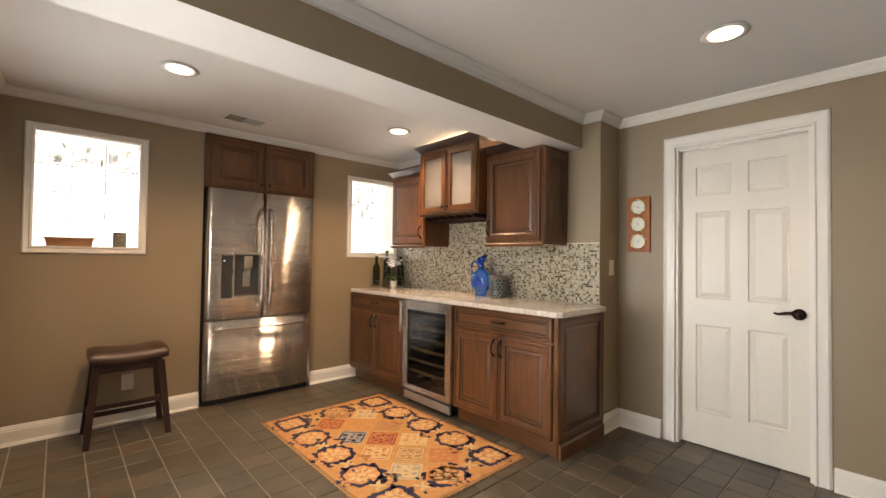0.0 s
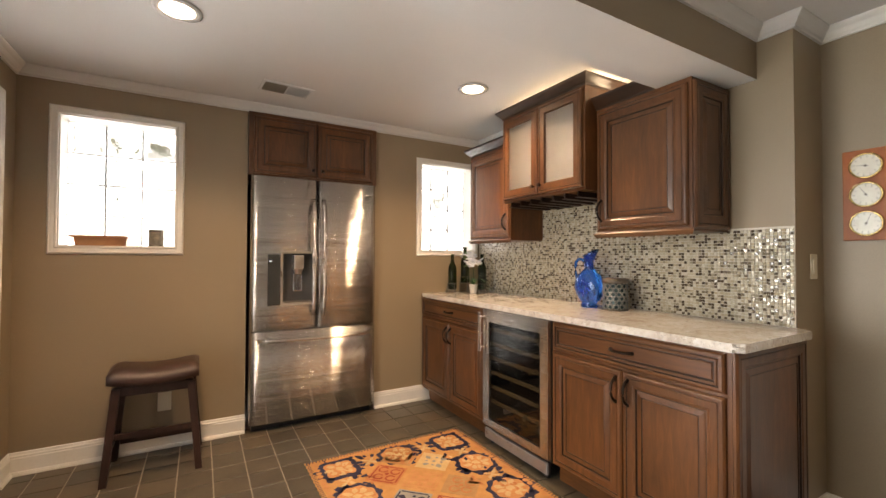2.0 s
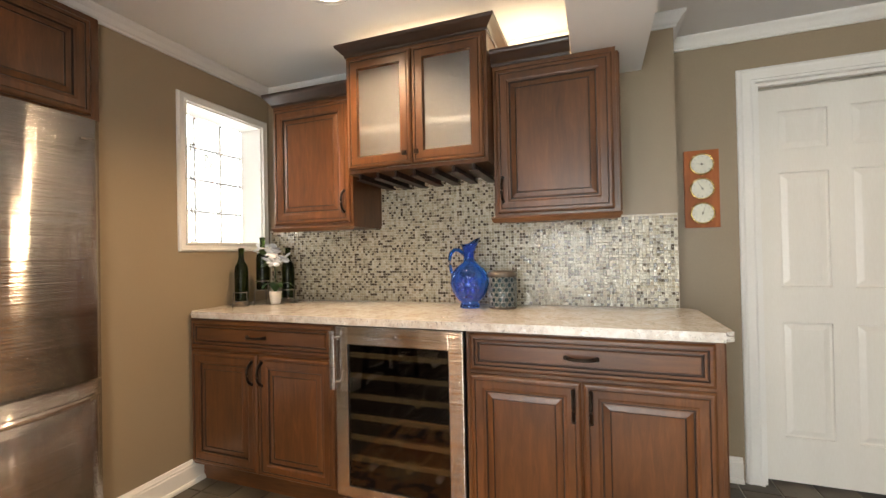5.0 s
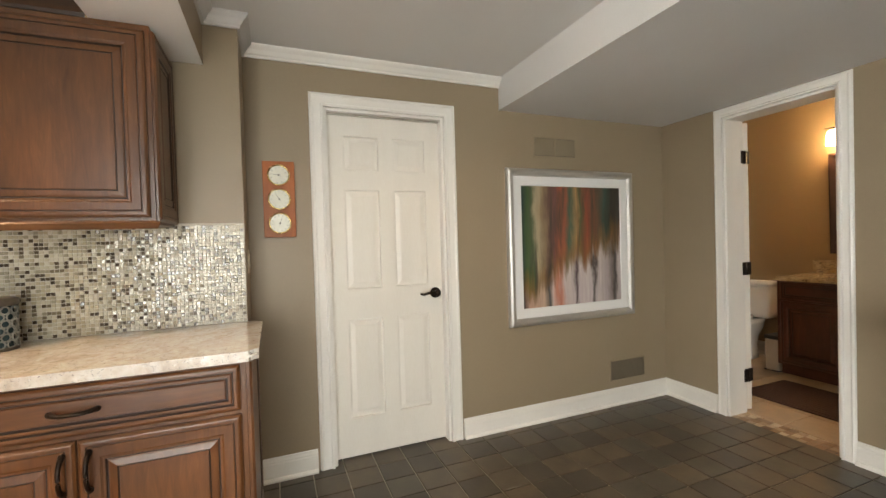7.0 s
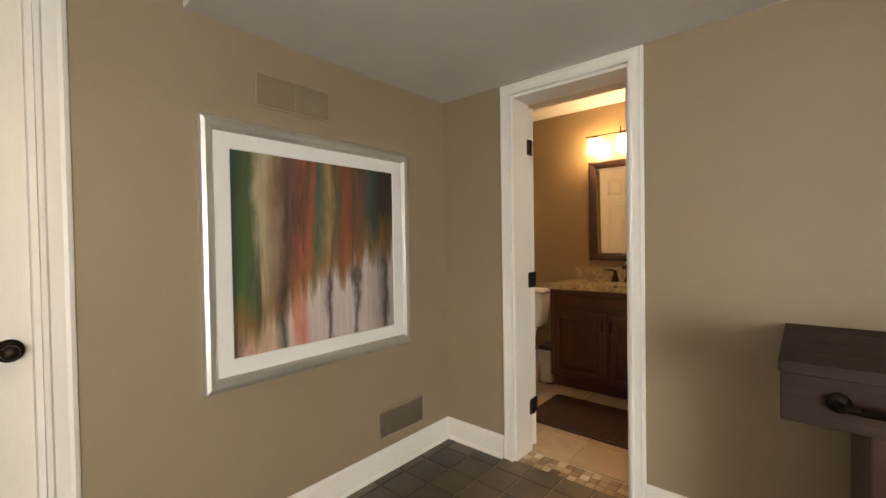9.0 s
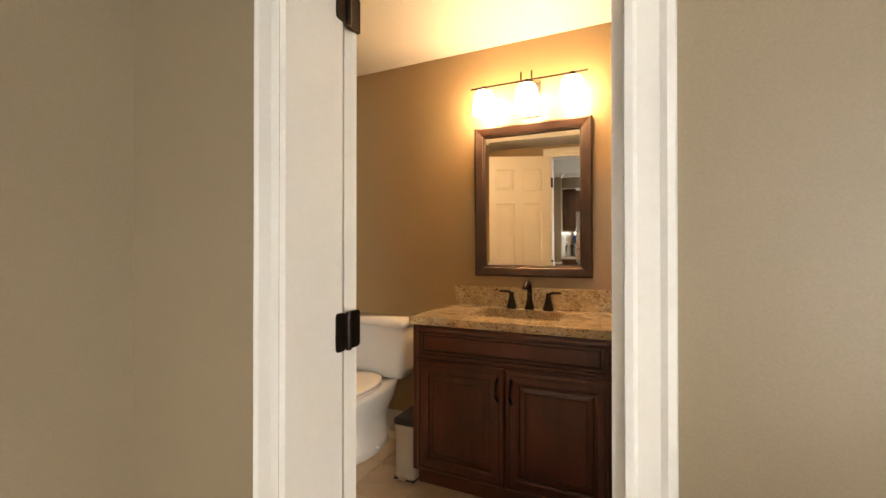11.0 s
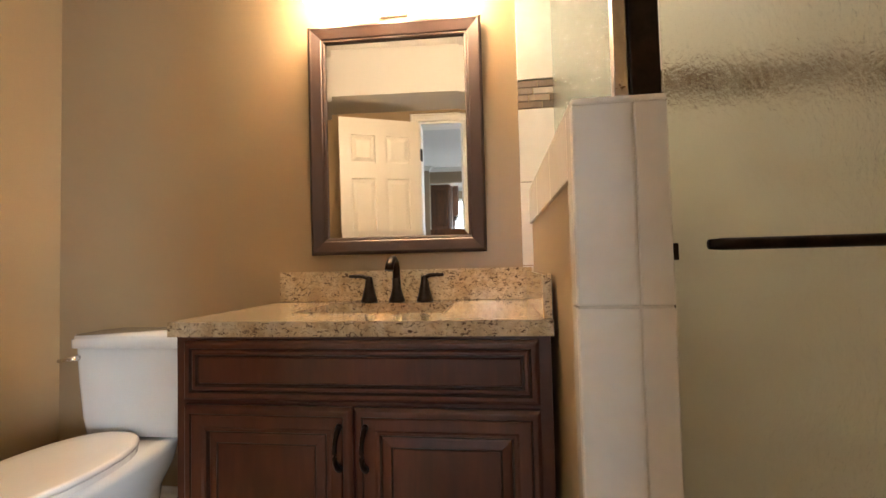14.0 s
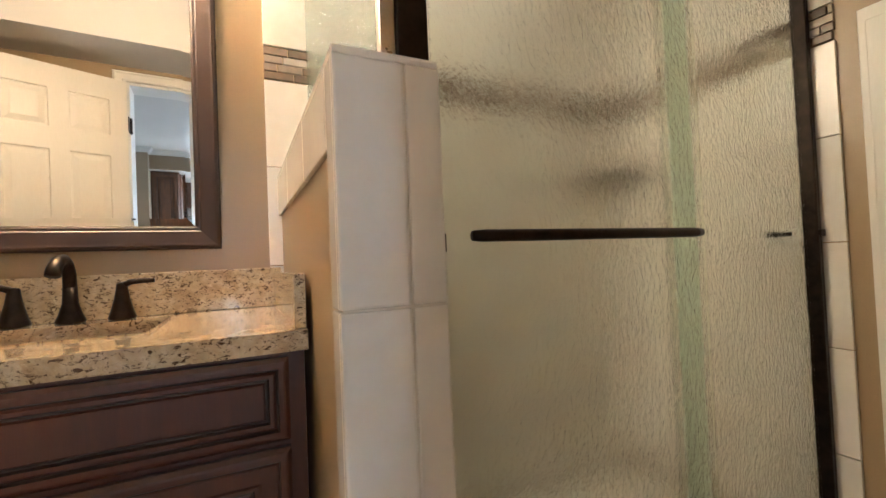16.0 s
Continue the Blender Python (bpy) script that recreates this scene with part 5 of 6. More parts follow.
for i, (bx, by, hh) in enumerate([(3.10, 3.985, 1.0), (3.175, 3.90, 1.12), (3.30, 3.825, 1.0)]):
    bt = thing("green_bottle", pose(bx, by, 0.9185), "dark green glass wine bottle in a wire stand", "bottle", "green bottles on the counter")
    z0 = 0.030 * (3 if i == 1 else 1)
    part("glass_body", lathe([(0.030, z0), (0.036, z0 + 0.004), (0.037, z0 + 0.02), (0.037, z0 + 0.175), (0.033, z0 + 0.20), (0.018, z0 + 0.228), (0.0145, z0 + 0.25), (0.0145, z0 + 0.29), (0.017, z0 + 0.292), (0.017, z0 + 0.303), (0.0145, z0 + 0.304)], 28), BOTTLE, bt, smooth=True)
    bm = bmesh.new()
    tube([(0.040 * math.cos(t_ * math.pi / 10), 0.040 * math.sin(t_ * math.pi / 10), z0 + 0.05) for t_ in range(21)], 0.0025, 6, bm)
    for k in range(3):
        a = k * 2.094 + 0.4
        rod((0.040 * math.cos(a), 0.040 * math.sin(a), z0 + 0.05), (0.050 * math.cos(a), 0.050 * math.sin(a), 0.0), 0.0025, 6, bm)
        tube([(0.050 * math.cos(a) + 0.012 * math.cos(q * 0.8), 0.050 * math.sin(a) + 0.012 * math.sin(q * 0.8), 0.012 + 0.0) for q in range(8)], 0.002, 5, bm)
    bmesh.ops.create_cone(bm, cap_ends=True, segments=24, radius1=0.038, radius2=0.038, depth=0.003, matrix=Matrix.Translation((0, 0, z0 - 0.002)))
    part("wire_stand", bm, PEWTER, bt, "dark wire stand")
orc = thing("white_orchid", pose(3.238, 3.868, 0.9185), "white orchid in a small white pot", "plant")
part("pot", lathe([(0.026, 0.0), (0.030, 0.01), (0.036, 0.07), (0.038, 0.075), (0.034, 0.075), (0.01, 0.068)], 24), CERAMIC, orc, smooth=True)
bm = bmesh.new()
for k in range(6):
    a = k * 1.05
    pts_ = [(0.0, 0.0), (0.03, 0.035), (0.06, 0.055), (0.085, 0.05), (0.105, 0.03)]
    row = []
    for j, (r_, z_) in enumerate(pts_):
        wv = 0.016 * math.sin(math.pi * (j + 0.6) / 5.2)
        c = Vector((math.cos(a) * r_, math.sin(a) * r_, 0.07 + z_))
        s_ = Vector((-math.sin(a), math.cos(a), 0)) * wv
        row.append((bm.verts.new(c - s_), bm.verts.new(c + s_)))
    for p_, q_ in zip(row, row[1:]):
        bm.faces.new((p_[0], p_[1], q_[1], q_[0]))
part("leaves", bm, LEAF, orc, "strap-shaped green leaves")
part("stem", tube([(0, 0, 0.07), (0.005, 0, 0.16), (-0.005, 0.0, 0.24), (-0.02, -0.01, 0.29)], 0.003, 6), LEAF, orc)
bm = bmesh.new()
rnd = random.Random(11)
for k in range(9):
    c = Vector((rnd.uniform(-0.055, 0.055), rnd.uniform(-0.05, 0.05), 0.285 + rnd.uniform(-0.04, 0.05)))
    for q in range(5):
        a = q * 1.257 + k
        d_ = Vector((math.cos(a) * 0.6, math.sin(a) * 0.6, math.sin(a * 2 + k) * 0.5)).normalized()
        bmesh.ops.create_uvsphere(bm, u_segments=8, v_segments=5, radius=0.027, matrix=Matrix.LocRotScale(c + d_ * 0.022, d_.to_track_quat("Z", "Y"), (0.9, 0.25, 1.0)))
part("blossom", bm, PETAL, orc, "cluster of white petals", smooth=True)

# ---- rugs ----
RX0, RX1, RY0, RY1 = 1.752, 2.80, 1.83, 3.435
rug = thing("area_rug", pose(RX0, RY0, 0.002), "gold and navy floral wool rug with diamond field", "rug")
RW, RL = RX1 - RX0, RY1 - RY0


def flat(pts, z, bm=None, t=0.0008):
    return prism(pts, z, z + t, bm)


def flower(cx, cy, r, petals, depth, z, bm, rot=0.0):
    pts = []
    for i in range(petals * 6):
        a = rot + 2 * math.pi * i / (petals * 6)
        q = r * (1 - depth * (0.5 - 0.5 * math.cos(petals * (a - rot))))
        pts.append((cx + q * math.cos(a), cy + q * math.sin(a)))
    flat(pts, z, bm)


def blot(cx, cy, r, z, bm, rng, stretch=1.0, turn_=0.0):
    """A small uneven woven spot."""
    pts = []
    for i in range(9):
        a = 2 * math.pi * i / 9
        q = r * rng.uniform(0.6, 1.15)
        x, y = q * stretch * math.cos(a), q * math.sin(a)
        pts.append((cx + x * math.cos(turn_) - y * math.sin(turn_), cy + x * math.sin(turn_) + y * math.cos(turn_)))
    flat(pts, z, bm)


rr = random.Random(21)
pts = []
for i in range(48):
    pts.append((RW * i / 48, 0.007 * (i % 2)))
for i in range(72):
    pts.append((RW - 0.007 * (i % 2), RL * i / 72))
for i in range(48):
    pts.append((RW - RW * i / 48, RL - 0.007 * (i % 2)))
for i in range(72):
    pts.append((0.007 * (i % 2), RL - RL * i / 72))
part("ground_weave", prism(pts, 0.0, 0.007), RUG_GOLD, rug, "gold wool ground")
BM = 0.162
long_y = [BM + (RL - 2 * BM) * i / 4 for i in range(5)]
spots = [(x, y, y in (long_y[0], long_y[-1])) for x in (BM, RW - BM) for y in long_y] + [(RW / 2, y, False) for y in (BM, RL - BM)]
LV = [0.0072 + 0.00085 * i for i in range(6)]
# navy grounds round every medallion, then the medallion, its petals and its heart
for x, y, corner in spots:
    bm = bmesh.new()
    flower(x, y, 0.134, 4 if corner else 10, 0.20 if corner else 0.13, LV[0], bm, 0.785 if corner else rr.uniform(0, 1))
    for k in range(9):
        a = rr.uniform(0, 6.28)
        blot(x + 0.125 * math.cos(a), y + 0.125 * math.sin(a), rr.uniform(0.012, 0.026), LV[0], bm, rr, 1.5, a)
    med = part("medallion", bm, RUG_NAVY, rug, "navy ground of a round flower medallion")
    bm = bmesh.new()
    flower(x, y, 0.104, 4 if corner else 8, 0.34 if corner else 0.10, LV[1], bm, 0.785 if corner else rr.uniform(0, 1))
    part("medallion_flower", bm, RUG_PEACH, med)
    bm = bmesh.new()
    for k in range(8):
        a = k * 0.785 + rr.uniform(-0.15, 0.15)
        blot(x + 0.058 * math.cos(a), y + 0.058 * math.sin(a), 0.019, LV[2], bm, rr, 1.5, a)
    blot(x, y, 0.026, LV[2], bm, rr)
    part("medallion_petal", bm, RUG_CREAM, med)
    bm = bmesh.new()
    for k in range(7):
        a = rr.uniform(0, 6.28)
        q = rr.uniform(0.03, 0.085)
        blot(x + q * math.cos(a), y + q * math.sin(a), rr.uniform(0.006, 0.011), LV[3], bm, rr)
    part("medallion_heart", bm, RUG_RUST, med)
# sprigs between the medallions
gaps = [(x, (a + b2) / 2) for x in (BM, RW - BM) for a, b2 in zip(long_y, long_y[1:])] + [((BM + RW / 2) / 2 + s_ * (RW / 2 - BM) / 1, y) for y in (BM, RL - BM) for s_ in (0, 1)]
for x, y in gaps:
    bm = bmesh.new()
    for k in range(4):
        a = k * 1.571 + 0.785 + rr.uniform(-0.2, 0.2)
        blot(x + 0.028 * math.cos(a), y + 0.028 * math.sin(a), 0.013, LV[3], bm, rr, 2.0, a)
    blot(x, y, 0.013, LV[3], bm, rr)
    sprig = part("sprig", bm, RUG_CREAM, rug, "cream leaf sprig")
    for k in range(6):
        a = rr.uniform(0, 6.28)
        q = rr.uniform(0.05, 0.105)
        if 0.05 < x + q * math.cos(a) < RW - 0.05 and 0.05 < y + q * math.sin(a) < RL - 0.05:
            bn = bmesh.new()
            blot(x + q * math.cos(a), y + q * math.sin(a), rr.uniform(0.010, 0.019), LV[2], bn, rr, 1.6, a)
            part("sprig_leaf", bn, RUG_NAVY, sprig)
# diamond field: red heart, blue neighbour, framed tan squares
S = 0.213
LOOK = {(0, 0): (RUG_RED, RUG_PEACH), (0, 1): (RUG_BLUE, RUG_NAVY), (0, -1): (RUG_CREAM, RUG_PEACH), (1, 0): (RUG_TAN, RUG_RUST), (1, 1): (RUG_PEACH, RUG_GOLD), (1, 2): (RUG_RUST, RUG_RED), (2, 1): (RUG_CREAM, RUG_BLUE),
        (-1, 0): (RUG_CREAM, RUG_RUST), (-1, -1): (RUG_TAN, RUG_CREAM), (-1, -2): (RUG_RUST, RUG_PEACH), (-2, -1): (RUG_CREAM, RUG_BLUE), (2, 2): (RUG_TAN, RUG_RUST), (-2, -2): (RUG_PEACH, RUG_RUST)}
for (i, j), (fill, mark) in LOOK.items():
    cx, cy = RW / 2 + (i - j) * S * 0.7071, RL / 2 + (i + j) * S * 0.7071
    h = S * 0.7071 * 0.86
    dm = part("diamond", flat([(cx + h, cy), (cx, cy + h), (cx - h, cy), (cx, cy - h)], LV[1]), fill, rug)
    bm = bmesh.new()
    if (i + 2 * j) % 3 != 1:
        for k in range(4):
            a = k * 1.571 + 0.785
            ex, ey = math.cos(a), math.sin(a)
            c0 = Vector((cx + ex * h * 0.60, cy + ey * h * 0.60))
            flat([(c0.x - ey * h * 0.55 - ex * 0.004, c0.y + ex * h * 0.55 - ey * 0.004), (c0.x - ey * h * 0.55 + ex * 0.004, c0.y + ex * h * 0.55 + ey * 0.004), (c0.x + ey * h * 0.55 + ex * 0.004, c0.y - ex * h * 0.55 + ey * 0.004), (c0.x + ey * h * 0.55 - ex * 0.004, c0.y - ex * h * 0.55 - ey * 0.004)], LV[2], bm)
    for k in range(4):
        a = k * 1.571 + (0.0 if (i, j) == (0, 0) else rr.uniform(-0.3, 0.3))
        if (i, j) in ((0, 0), (1, 0), (-1, -1), (1, 2)):
            ring = [(cx + 0.052 * math.cos(a) + 0.026 * math.cos(q * 0.6), cy + 0.052 * math.sin(a) + 0.026 * math.sin(q * 0.6)) for q in range(10)]
            for p_, q_ in zip(ring, ring[1:]):
                d_ = math.atan2(q_[1] - p_[1], q_[0] - p_[0])
                blot((p_[0] + q_[0]) / 2, (p_[1] + q_[1]) / 2, 0.006, LV[3], bm, rr, 1.9, d_)
        else:
            blot(cx + 0.06 * math.cos(a), cy + 0.06 * math.sin(a), 0.016, LV[3], bm, rr, 1.4, a)
            blot(cx + 0.045 * math.cos(a + 0.785), cy + 0.045 * math.sin(a + 0.785), 0.010, LV[3], bm, rr)
    blot(cx, cy, 0.014, LV[3], bm, rr)
    part("diamond_mark", bm, mark, dm)
# half diamonds along the field's sides
for k, y in enumerate([RL / 2 + (q + 0.5) * 2 * S * 0.7071 for q in (-2, -1, 0, 1)]):
    for side in (-1, 1):
        xe = RW / 2 + side * S * 1.22
        tri = [(xe, y - 0.06), (xe, y + 0.06), (xe - side * 0.065, y)]
        part("half_diamond", flat(tri if side > 0 else tri[::-1], LV[1]), RUG_RUST if (k + (side > 0)) % 2 else RUG_NAVY, rug)
        tri = [(xe, y - 0.03), (xe, y + 0.03), (xe - side * 0.034, y)]
        part("half_diamond_heart", flat(tri if side > 0 else tri[::-1], LV[2]), RUG_PEACH, rug)
bm = bmesh.new()
for i in range(40):
    for x in (0.044, RW - 0.044):
        flower(x, 0.05 + (RL - 0.10) * i / 39, 0.017, 6, 0.15, LV[4], bm)
    if i < 26:
        for y in (0.044, RL - 0.044):
            flower(0.05 + (RW - 0.10) * i / 25, y, 0.017, 6, 0.15, LV[4], bm)
tagged(part("scalloped_edge", bm, RUG_PEACH, rug), kind="stuff")
bm = bmesh.new()
for i in range(88):
    for x in (0.014, RW - 0.014):
        flat([(x - 0.010, RL * i / 88 + 0.003), (x + 0.010, RL * i / 88 + 0.007), (x + 0.010, RL * i / 88 + 0.012), (x - 0.010, RL * i / 88 + 0.009)], 0.0072, bm)
for i in range(56):
    for y in (0.014, RL - 0.014):
        flat([(RW * i / 56 + 0.003, y - 0.010), (RW * i / 56 + 0.009, y - 0.010), (RW * i / 56 + 0.013, y + 0.010), (RW * i / 56 + 0.007, y + 0.010)], 0.0072, bm)
part("edge_stitching", bm, RUG_NAVY, rug, "dark slanted edge stitching")
solid("door_mat", box(0.34, 2.05, 0.002, 0.825, 2.975, 0.012, 0.004), REDMAT, "red pile door mat inside the patio door", "mat")

# ---- console table ----
ct = thing("console_table", pose(0.75, -1.25, 0), "rustic dark wooden console table with black pipe handle", "table")
CL, CD, CZ = 1.356, 0.61, 0.92
for i in range(4):
    part("top_plank", box(0, CD * i / 4 + 0.001, CZ - 0.03, CL, CD * (i + 1) / 4 - 0.001, CZ, 0.003), CONSOLEWOOD, ct)
part("apron", box(0.004, 0.004, CZ - 0.155, CL - 0.004, CD - 0.004, CZ - 0.0305, 0.004), CONSOLEWOOD, ct)
for x0, x1 in ((CL - 0.345, CL - 0.17), (0.17, 0.345)):
    part("leg", box(x0, 0.06, 0.0, x1, CD - 0.02, CZ - 0.156, 0.006), DARKWOOD, ct)
part("lower_shelf", box(0.346, 0.1, 0.10, CL - 0.346, CD - 0.06, 0.14, 0.004), CONSOLEWOOD, ct)
bm = bmesh.new()
for x in (CL - 0.115, 0.115):
    rod((x, CD - 0.004, CZ - 0.085), (x, CD + 0.008, CZ - 0.085), 0.024, 24, bm)
    tube([(x, CD + 0.004, CZ - 0.085), (x, CD + 0.030, CZ - 0.085), (x + (0.02 if x < 0.5 else -0.02), CD + 0.045, CZ - 0.085), (x + (0.06 if x < 0.5 else -0.06), CD + 0.047, CZ - 0.085)], 0.009, 12, bm)
rod((0.15, CD + 0.047, CZ - 0.085), (CL - 0.15, CD + 0.047, CZ - 0.085), 0.0095, 14, bm)
part("pipe_handle", bm, BRONZE, ct, "black iron pipe handle with flanges", smooth=True)

# ---- bathroom structure ----
BN, BS, BE, BWX, BC = SO - 0.175, -3.10, 4.70, 1.25, 2.44
wall_run("wall_bath_south", "tan painted bathroom wall behind mirror and toilet", [(1.0, BS - 0.12, 0, 4.9, BS, 2.6)], BATHWALL)
wall_run("wall_bath_east", "tan painted bathroom wall beside the toilet", [(BE, BS, 0, BE + 0.12, -1.0, 2.6)], BATHWALL)
wall_run("wall_bath_west", "tan painted bathroom wall by the shower", [(BWX - 0.12, BS, 0, BWX, BN, 2.6)], BATHWALL)
b = bmesh.new()
for q in ((BWX, BN - 0.012, 0, 2.594, BN - 0.0005, 2.6), (3.352, BN - 0.012, 0, BE, BN - 0.0005, 2.6), (2.594, BN - 0.012, 2.106, 3.352, BN - 0.0005, 2.6)):
    box(*q, bm=b)
solid("wall_bath_north", b, BATHWALL, "tan painted bathroom wall round the doorway", "wall", "structure")
wall_run("wall_outer", "plain closing wall north of the toilet", [(3.9, -1.12, 0, BE, -1.0, 2.6), (3.9, BN, 0, BE, -1.12, 2.6)], BATHWALL)
solid("ceiling_bath", box(BWX - 0.1, BS - 0.1, BC, BE + 0.1, BN - 0.0005, BC + 0.08), CEIL, "smooth white bathroom ceiling", "ceiling", "structure")
solid("soffit_bath", box(BWX, -1.845, 2.125, BE, BN - 0.0125, BC), CEIL, "dropped white soffit over the bathroom doorway", "soffit", "structure")
solid("subfloor_bath", box(BWX, BS, -0.08, BE, -1.342, -0.006), LIGHTGROUT, "cream grout bed under bathroom tiles", "floor", "structure")
solid("baseboard", moulding(BASE, (BE, BS, 0), (BE, BN, 0), (-1, 0, 0)), TRIM, "white moulded bathroom baseboard", "baseboard", "structure")
solid("baseboard", moulding(BASE, (BE, BS, 0), (3.70, BS, 0), (0, 1, 0), mit0=1), TRIM, "white moulded bathroom baseboard", "baseboard", "structure")

# sconce
sc = thing("vanity_light", pose(3.21, BS, 2.08), "bronze bar light with three glowing glass shades", "wall light")
part("back_plate", box(-0.055, 0.0, -0.10, 0.055, 0.014, 0.10, 0.003), NICKEL, sc)
bm = bmesh.new()
rod((-0.03, 0.012, 0.03), (-0.03, 0.115, 0.075), 0.007, bm=bm)
rod((0.03, 0.012, 0.03), (0.03, 0.115, 0.075), 0.007, bm=bm)
box(-0.034, 0.110, 0.06, -0.026, 0.122, 0.125, bm=bm)
box(0.026, 0.110, 0.06, 0.034, 0.122, 0.125, bm=bm)
part("arm", bm, BRONZE, sc)
part("bar", rod((-0.33, 0.115, 0.075), (0.33, 0.115, 0.075), 0.0055), BRONZE, sc)
for x in (-0.25, 0.0, 0.25):
    s = part("shade", lathe([(0.024, 0.040), (0.045, 0.036), (0.056, 0.018), (0.060, -0.02), (0.065, -0.088), (0.061, -0.090), (0.055, -0.02), (0.04, 0.025), (0.018, 0.032)], 28), SHADE, sc, "glowing white glass shade", m=pose(x, 0.115, 0.01), smooth=True)
    part("shade_cap", cyl(0, 0, 0.040, 0.068, 0.026, 0.016, 20), BRONZE, s)

# mirror
mi = thing("wall_mirror", pose(3.545, BS + 0.020, 1.048, 1.1, 0, 182.0), "rectangular bathroom wall mirror in a dark bronze frame", "mirror")
MW, MH = 0.676, 0.892
MIRFRAME = surface("dark_bronze_frame", (0.028, 0.012, 0.008), (0.038, 0.017, 0.011), 0.46, 12, 0.0, 0.03, 120, coat=0.06)
part("frame", frame_ring(MW, MH, [(0, 0.0), (0, 0.020), (0.005, 0.026), (0.012, 0.028), (0.018, 0.026), (0.050, 0.019), (0.054, 0.015), (0.060, 0.015), (0.066, 0.011), (0.066, 0.0)]), MIRFRAME, mi)
bm = bmesh.new()
i0, i1 = 0.064, 0.088
o_ = [bm.verts.new(c) for c in ((i0, -0.0045, i0), (MW - i0, -0.0045, i0), (MW - i0, -0.0045, MH - i0), (i0, -0.0045, MH - i0))]
n_ = [bm.verts.new(c) for c in ((i1, -0.0065, i1), (MW - i1, -0.0065, i1), (MW - i1, -0.0065, MH - i1), (i1, -0.0065, MH - i1))]
for k in range(4):
    bm.faces.new((o_[k], o_[(k + 1) % 4], n_[(k + 1) % 4], n_[k]))
bm.faces.new(n_)
k_ = [bm.verts.new((v.co.x, -0.001, v.co.z)) for v in o_]
for k in range(4):
    bm.faces.new((o_[k], k_[k], k_[(k + 1) % 4], o_[(k + 1) % 4]))
bm.faces.new(k_)
part("mirror_glass", bm, MIRROR, mi, "bevelled mirror glass")

# vanity
va = thing("bathroom_vanity", pose(3.682, -2.535, 0, 0, 0, 180), "dark cherry bathroom vanity with false drawer and doors", "vanity")
VW, VD = 0.968, 0.56
part("body", box(0, 0, 0.095, VW, VD, 0.828, 0.001), BATHWOOD, va)
part("toe_kick", box(0.0, 0.06, 0.0, VW, VD, 0.0945), BATHWOOD, va)
part("false_drawer", panelled(VW - 0.06, 0.152, 0.02, [(0, 0, VW - 0.06, 0.152)], DRAWER), [BATHWOOD, GLAZE], va, m=pose(0.03, -0.021, 0.668))
vdw = (VW - 0.066) / 2
cab_door(va, 0.03, 0.11, vdw, 0.545, [BATHWOOD, GLAZE], None, ("v", vdw - 0.03, 0.45, 0.10))
cab_door(va, 0.036 + vdw, 0.11, vdw, 0.545, [BATHWOOD, GLAZE], None, ("v", 0.03, 0.45, 0.10))

vt = thing("granite_countertop", pose(2.708, BS + 0.001, 0.829), "speckled gold granite vanity top with undermount sink", "countertop")
TX, TY, TZ = 0.990, 0.580, 0.038
bm = bmesh.new()
sx0, sx1, sy0, sy1 = 0.28, 0.725, 0.15, 0.41
xs, ys = [0, sx0, sx1, TX], [0, sy0, sy1, TY]
for i in range(3):
    for j in range(3):
        if (i, j) != (1, 1):
            for z in (0.0, TZ):
                bm.faces.new([bm.verts.new(c) for c in ((xs[i], ys[j], z), (xs[i + 1], ys[j], z), (xs[i + 1], ys[j + 1], z), (xs[i], ys[j + 1], z))])
for a, c in (((0, 0), (TX, 0)), ((TX, 0), (TX, TY)), ((TX, TY), (0, TY)), ((0, TY), (0, 0)), ((sx0, sy0), (sx1, sy0)), ((sx1, sy0), (sx1, sy1)), ((sx1, sy1), (sx0, sy1)), ((sx0, sy1), (sx0, sy0))):
    bm.faces.new([bm.verts.new(v) for v in ((*a, 0), (*c, 0), (*c, TZ), (*a, TZ))])
bmesh.ops.remove_doubles(bm, verts=bm.verts, dist=0.0002)
bmesh.ops.bevel(bm, geom=[e for e in bm.edges if all(abs(v.co.z - TZ) < 1e-5 for v in e.verts) and e.calc_face_angle(0) > 0.5], offset=0.004, segments=2, affect="EDGES")
part("slab", bm, VANTOP, vt)
part("backsplash", box(0.0, 0.0, TZ + 0.0005, TX - 0.012, 0.022, TZ + 0.118, 0.003), VANTOP, vt)
part("side_splash", box(0.0, 0.0225, TZ + 0.0005, 0.022, TY - 0.015, TZ + 0.106, 0.003), VANTOP, vt)
bm = bmesh.new()
prof = [(0.012, 0.0), (0.0, -0.004), (-0.010, -0.06), (-0.030, -0.115), (-0.07, -0.130)]
rings = []
for ins, z in prof:
    rings.append([bm.verts.new((x, y, z - 0.001)) for x, y in [(sx0 - ins + p * 1.0, sy0 - ins + q) for p, q in rounded(sx1 - sx0 + 2 * ins, sy1 - sy0 + 2 * ins, 0.03)]])
for a, c in zip(rings, rings[1:]):
    for k in range(len(a)):
        bm.faces.new((a[k], a[(k + 1) % len(a)], c[(k + 1) % len(a)], c[k]))
bm.faces.new(rings[-1])
part("sink_basin", bm, CERAMIC, vt, "white undermount basin", smooth=True)

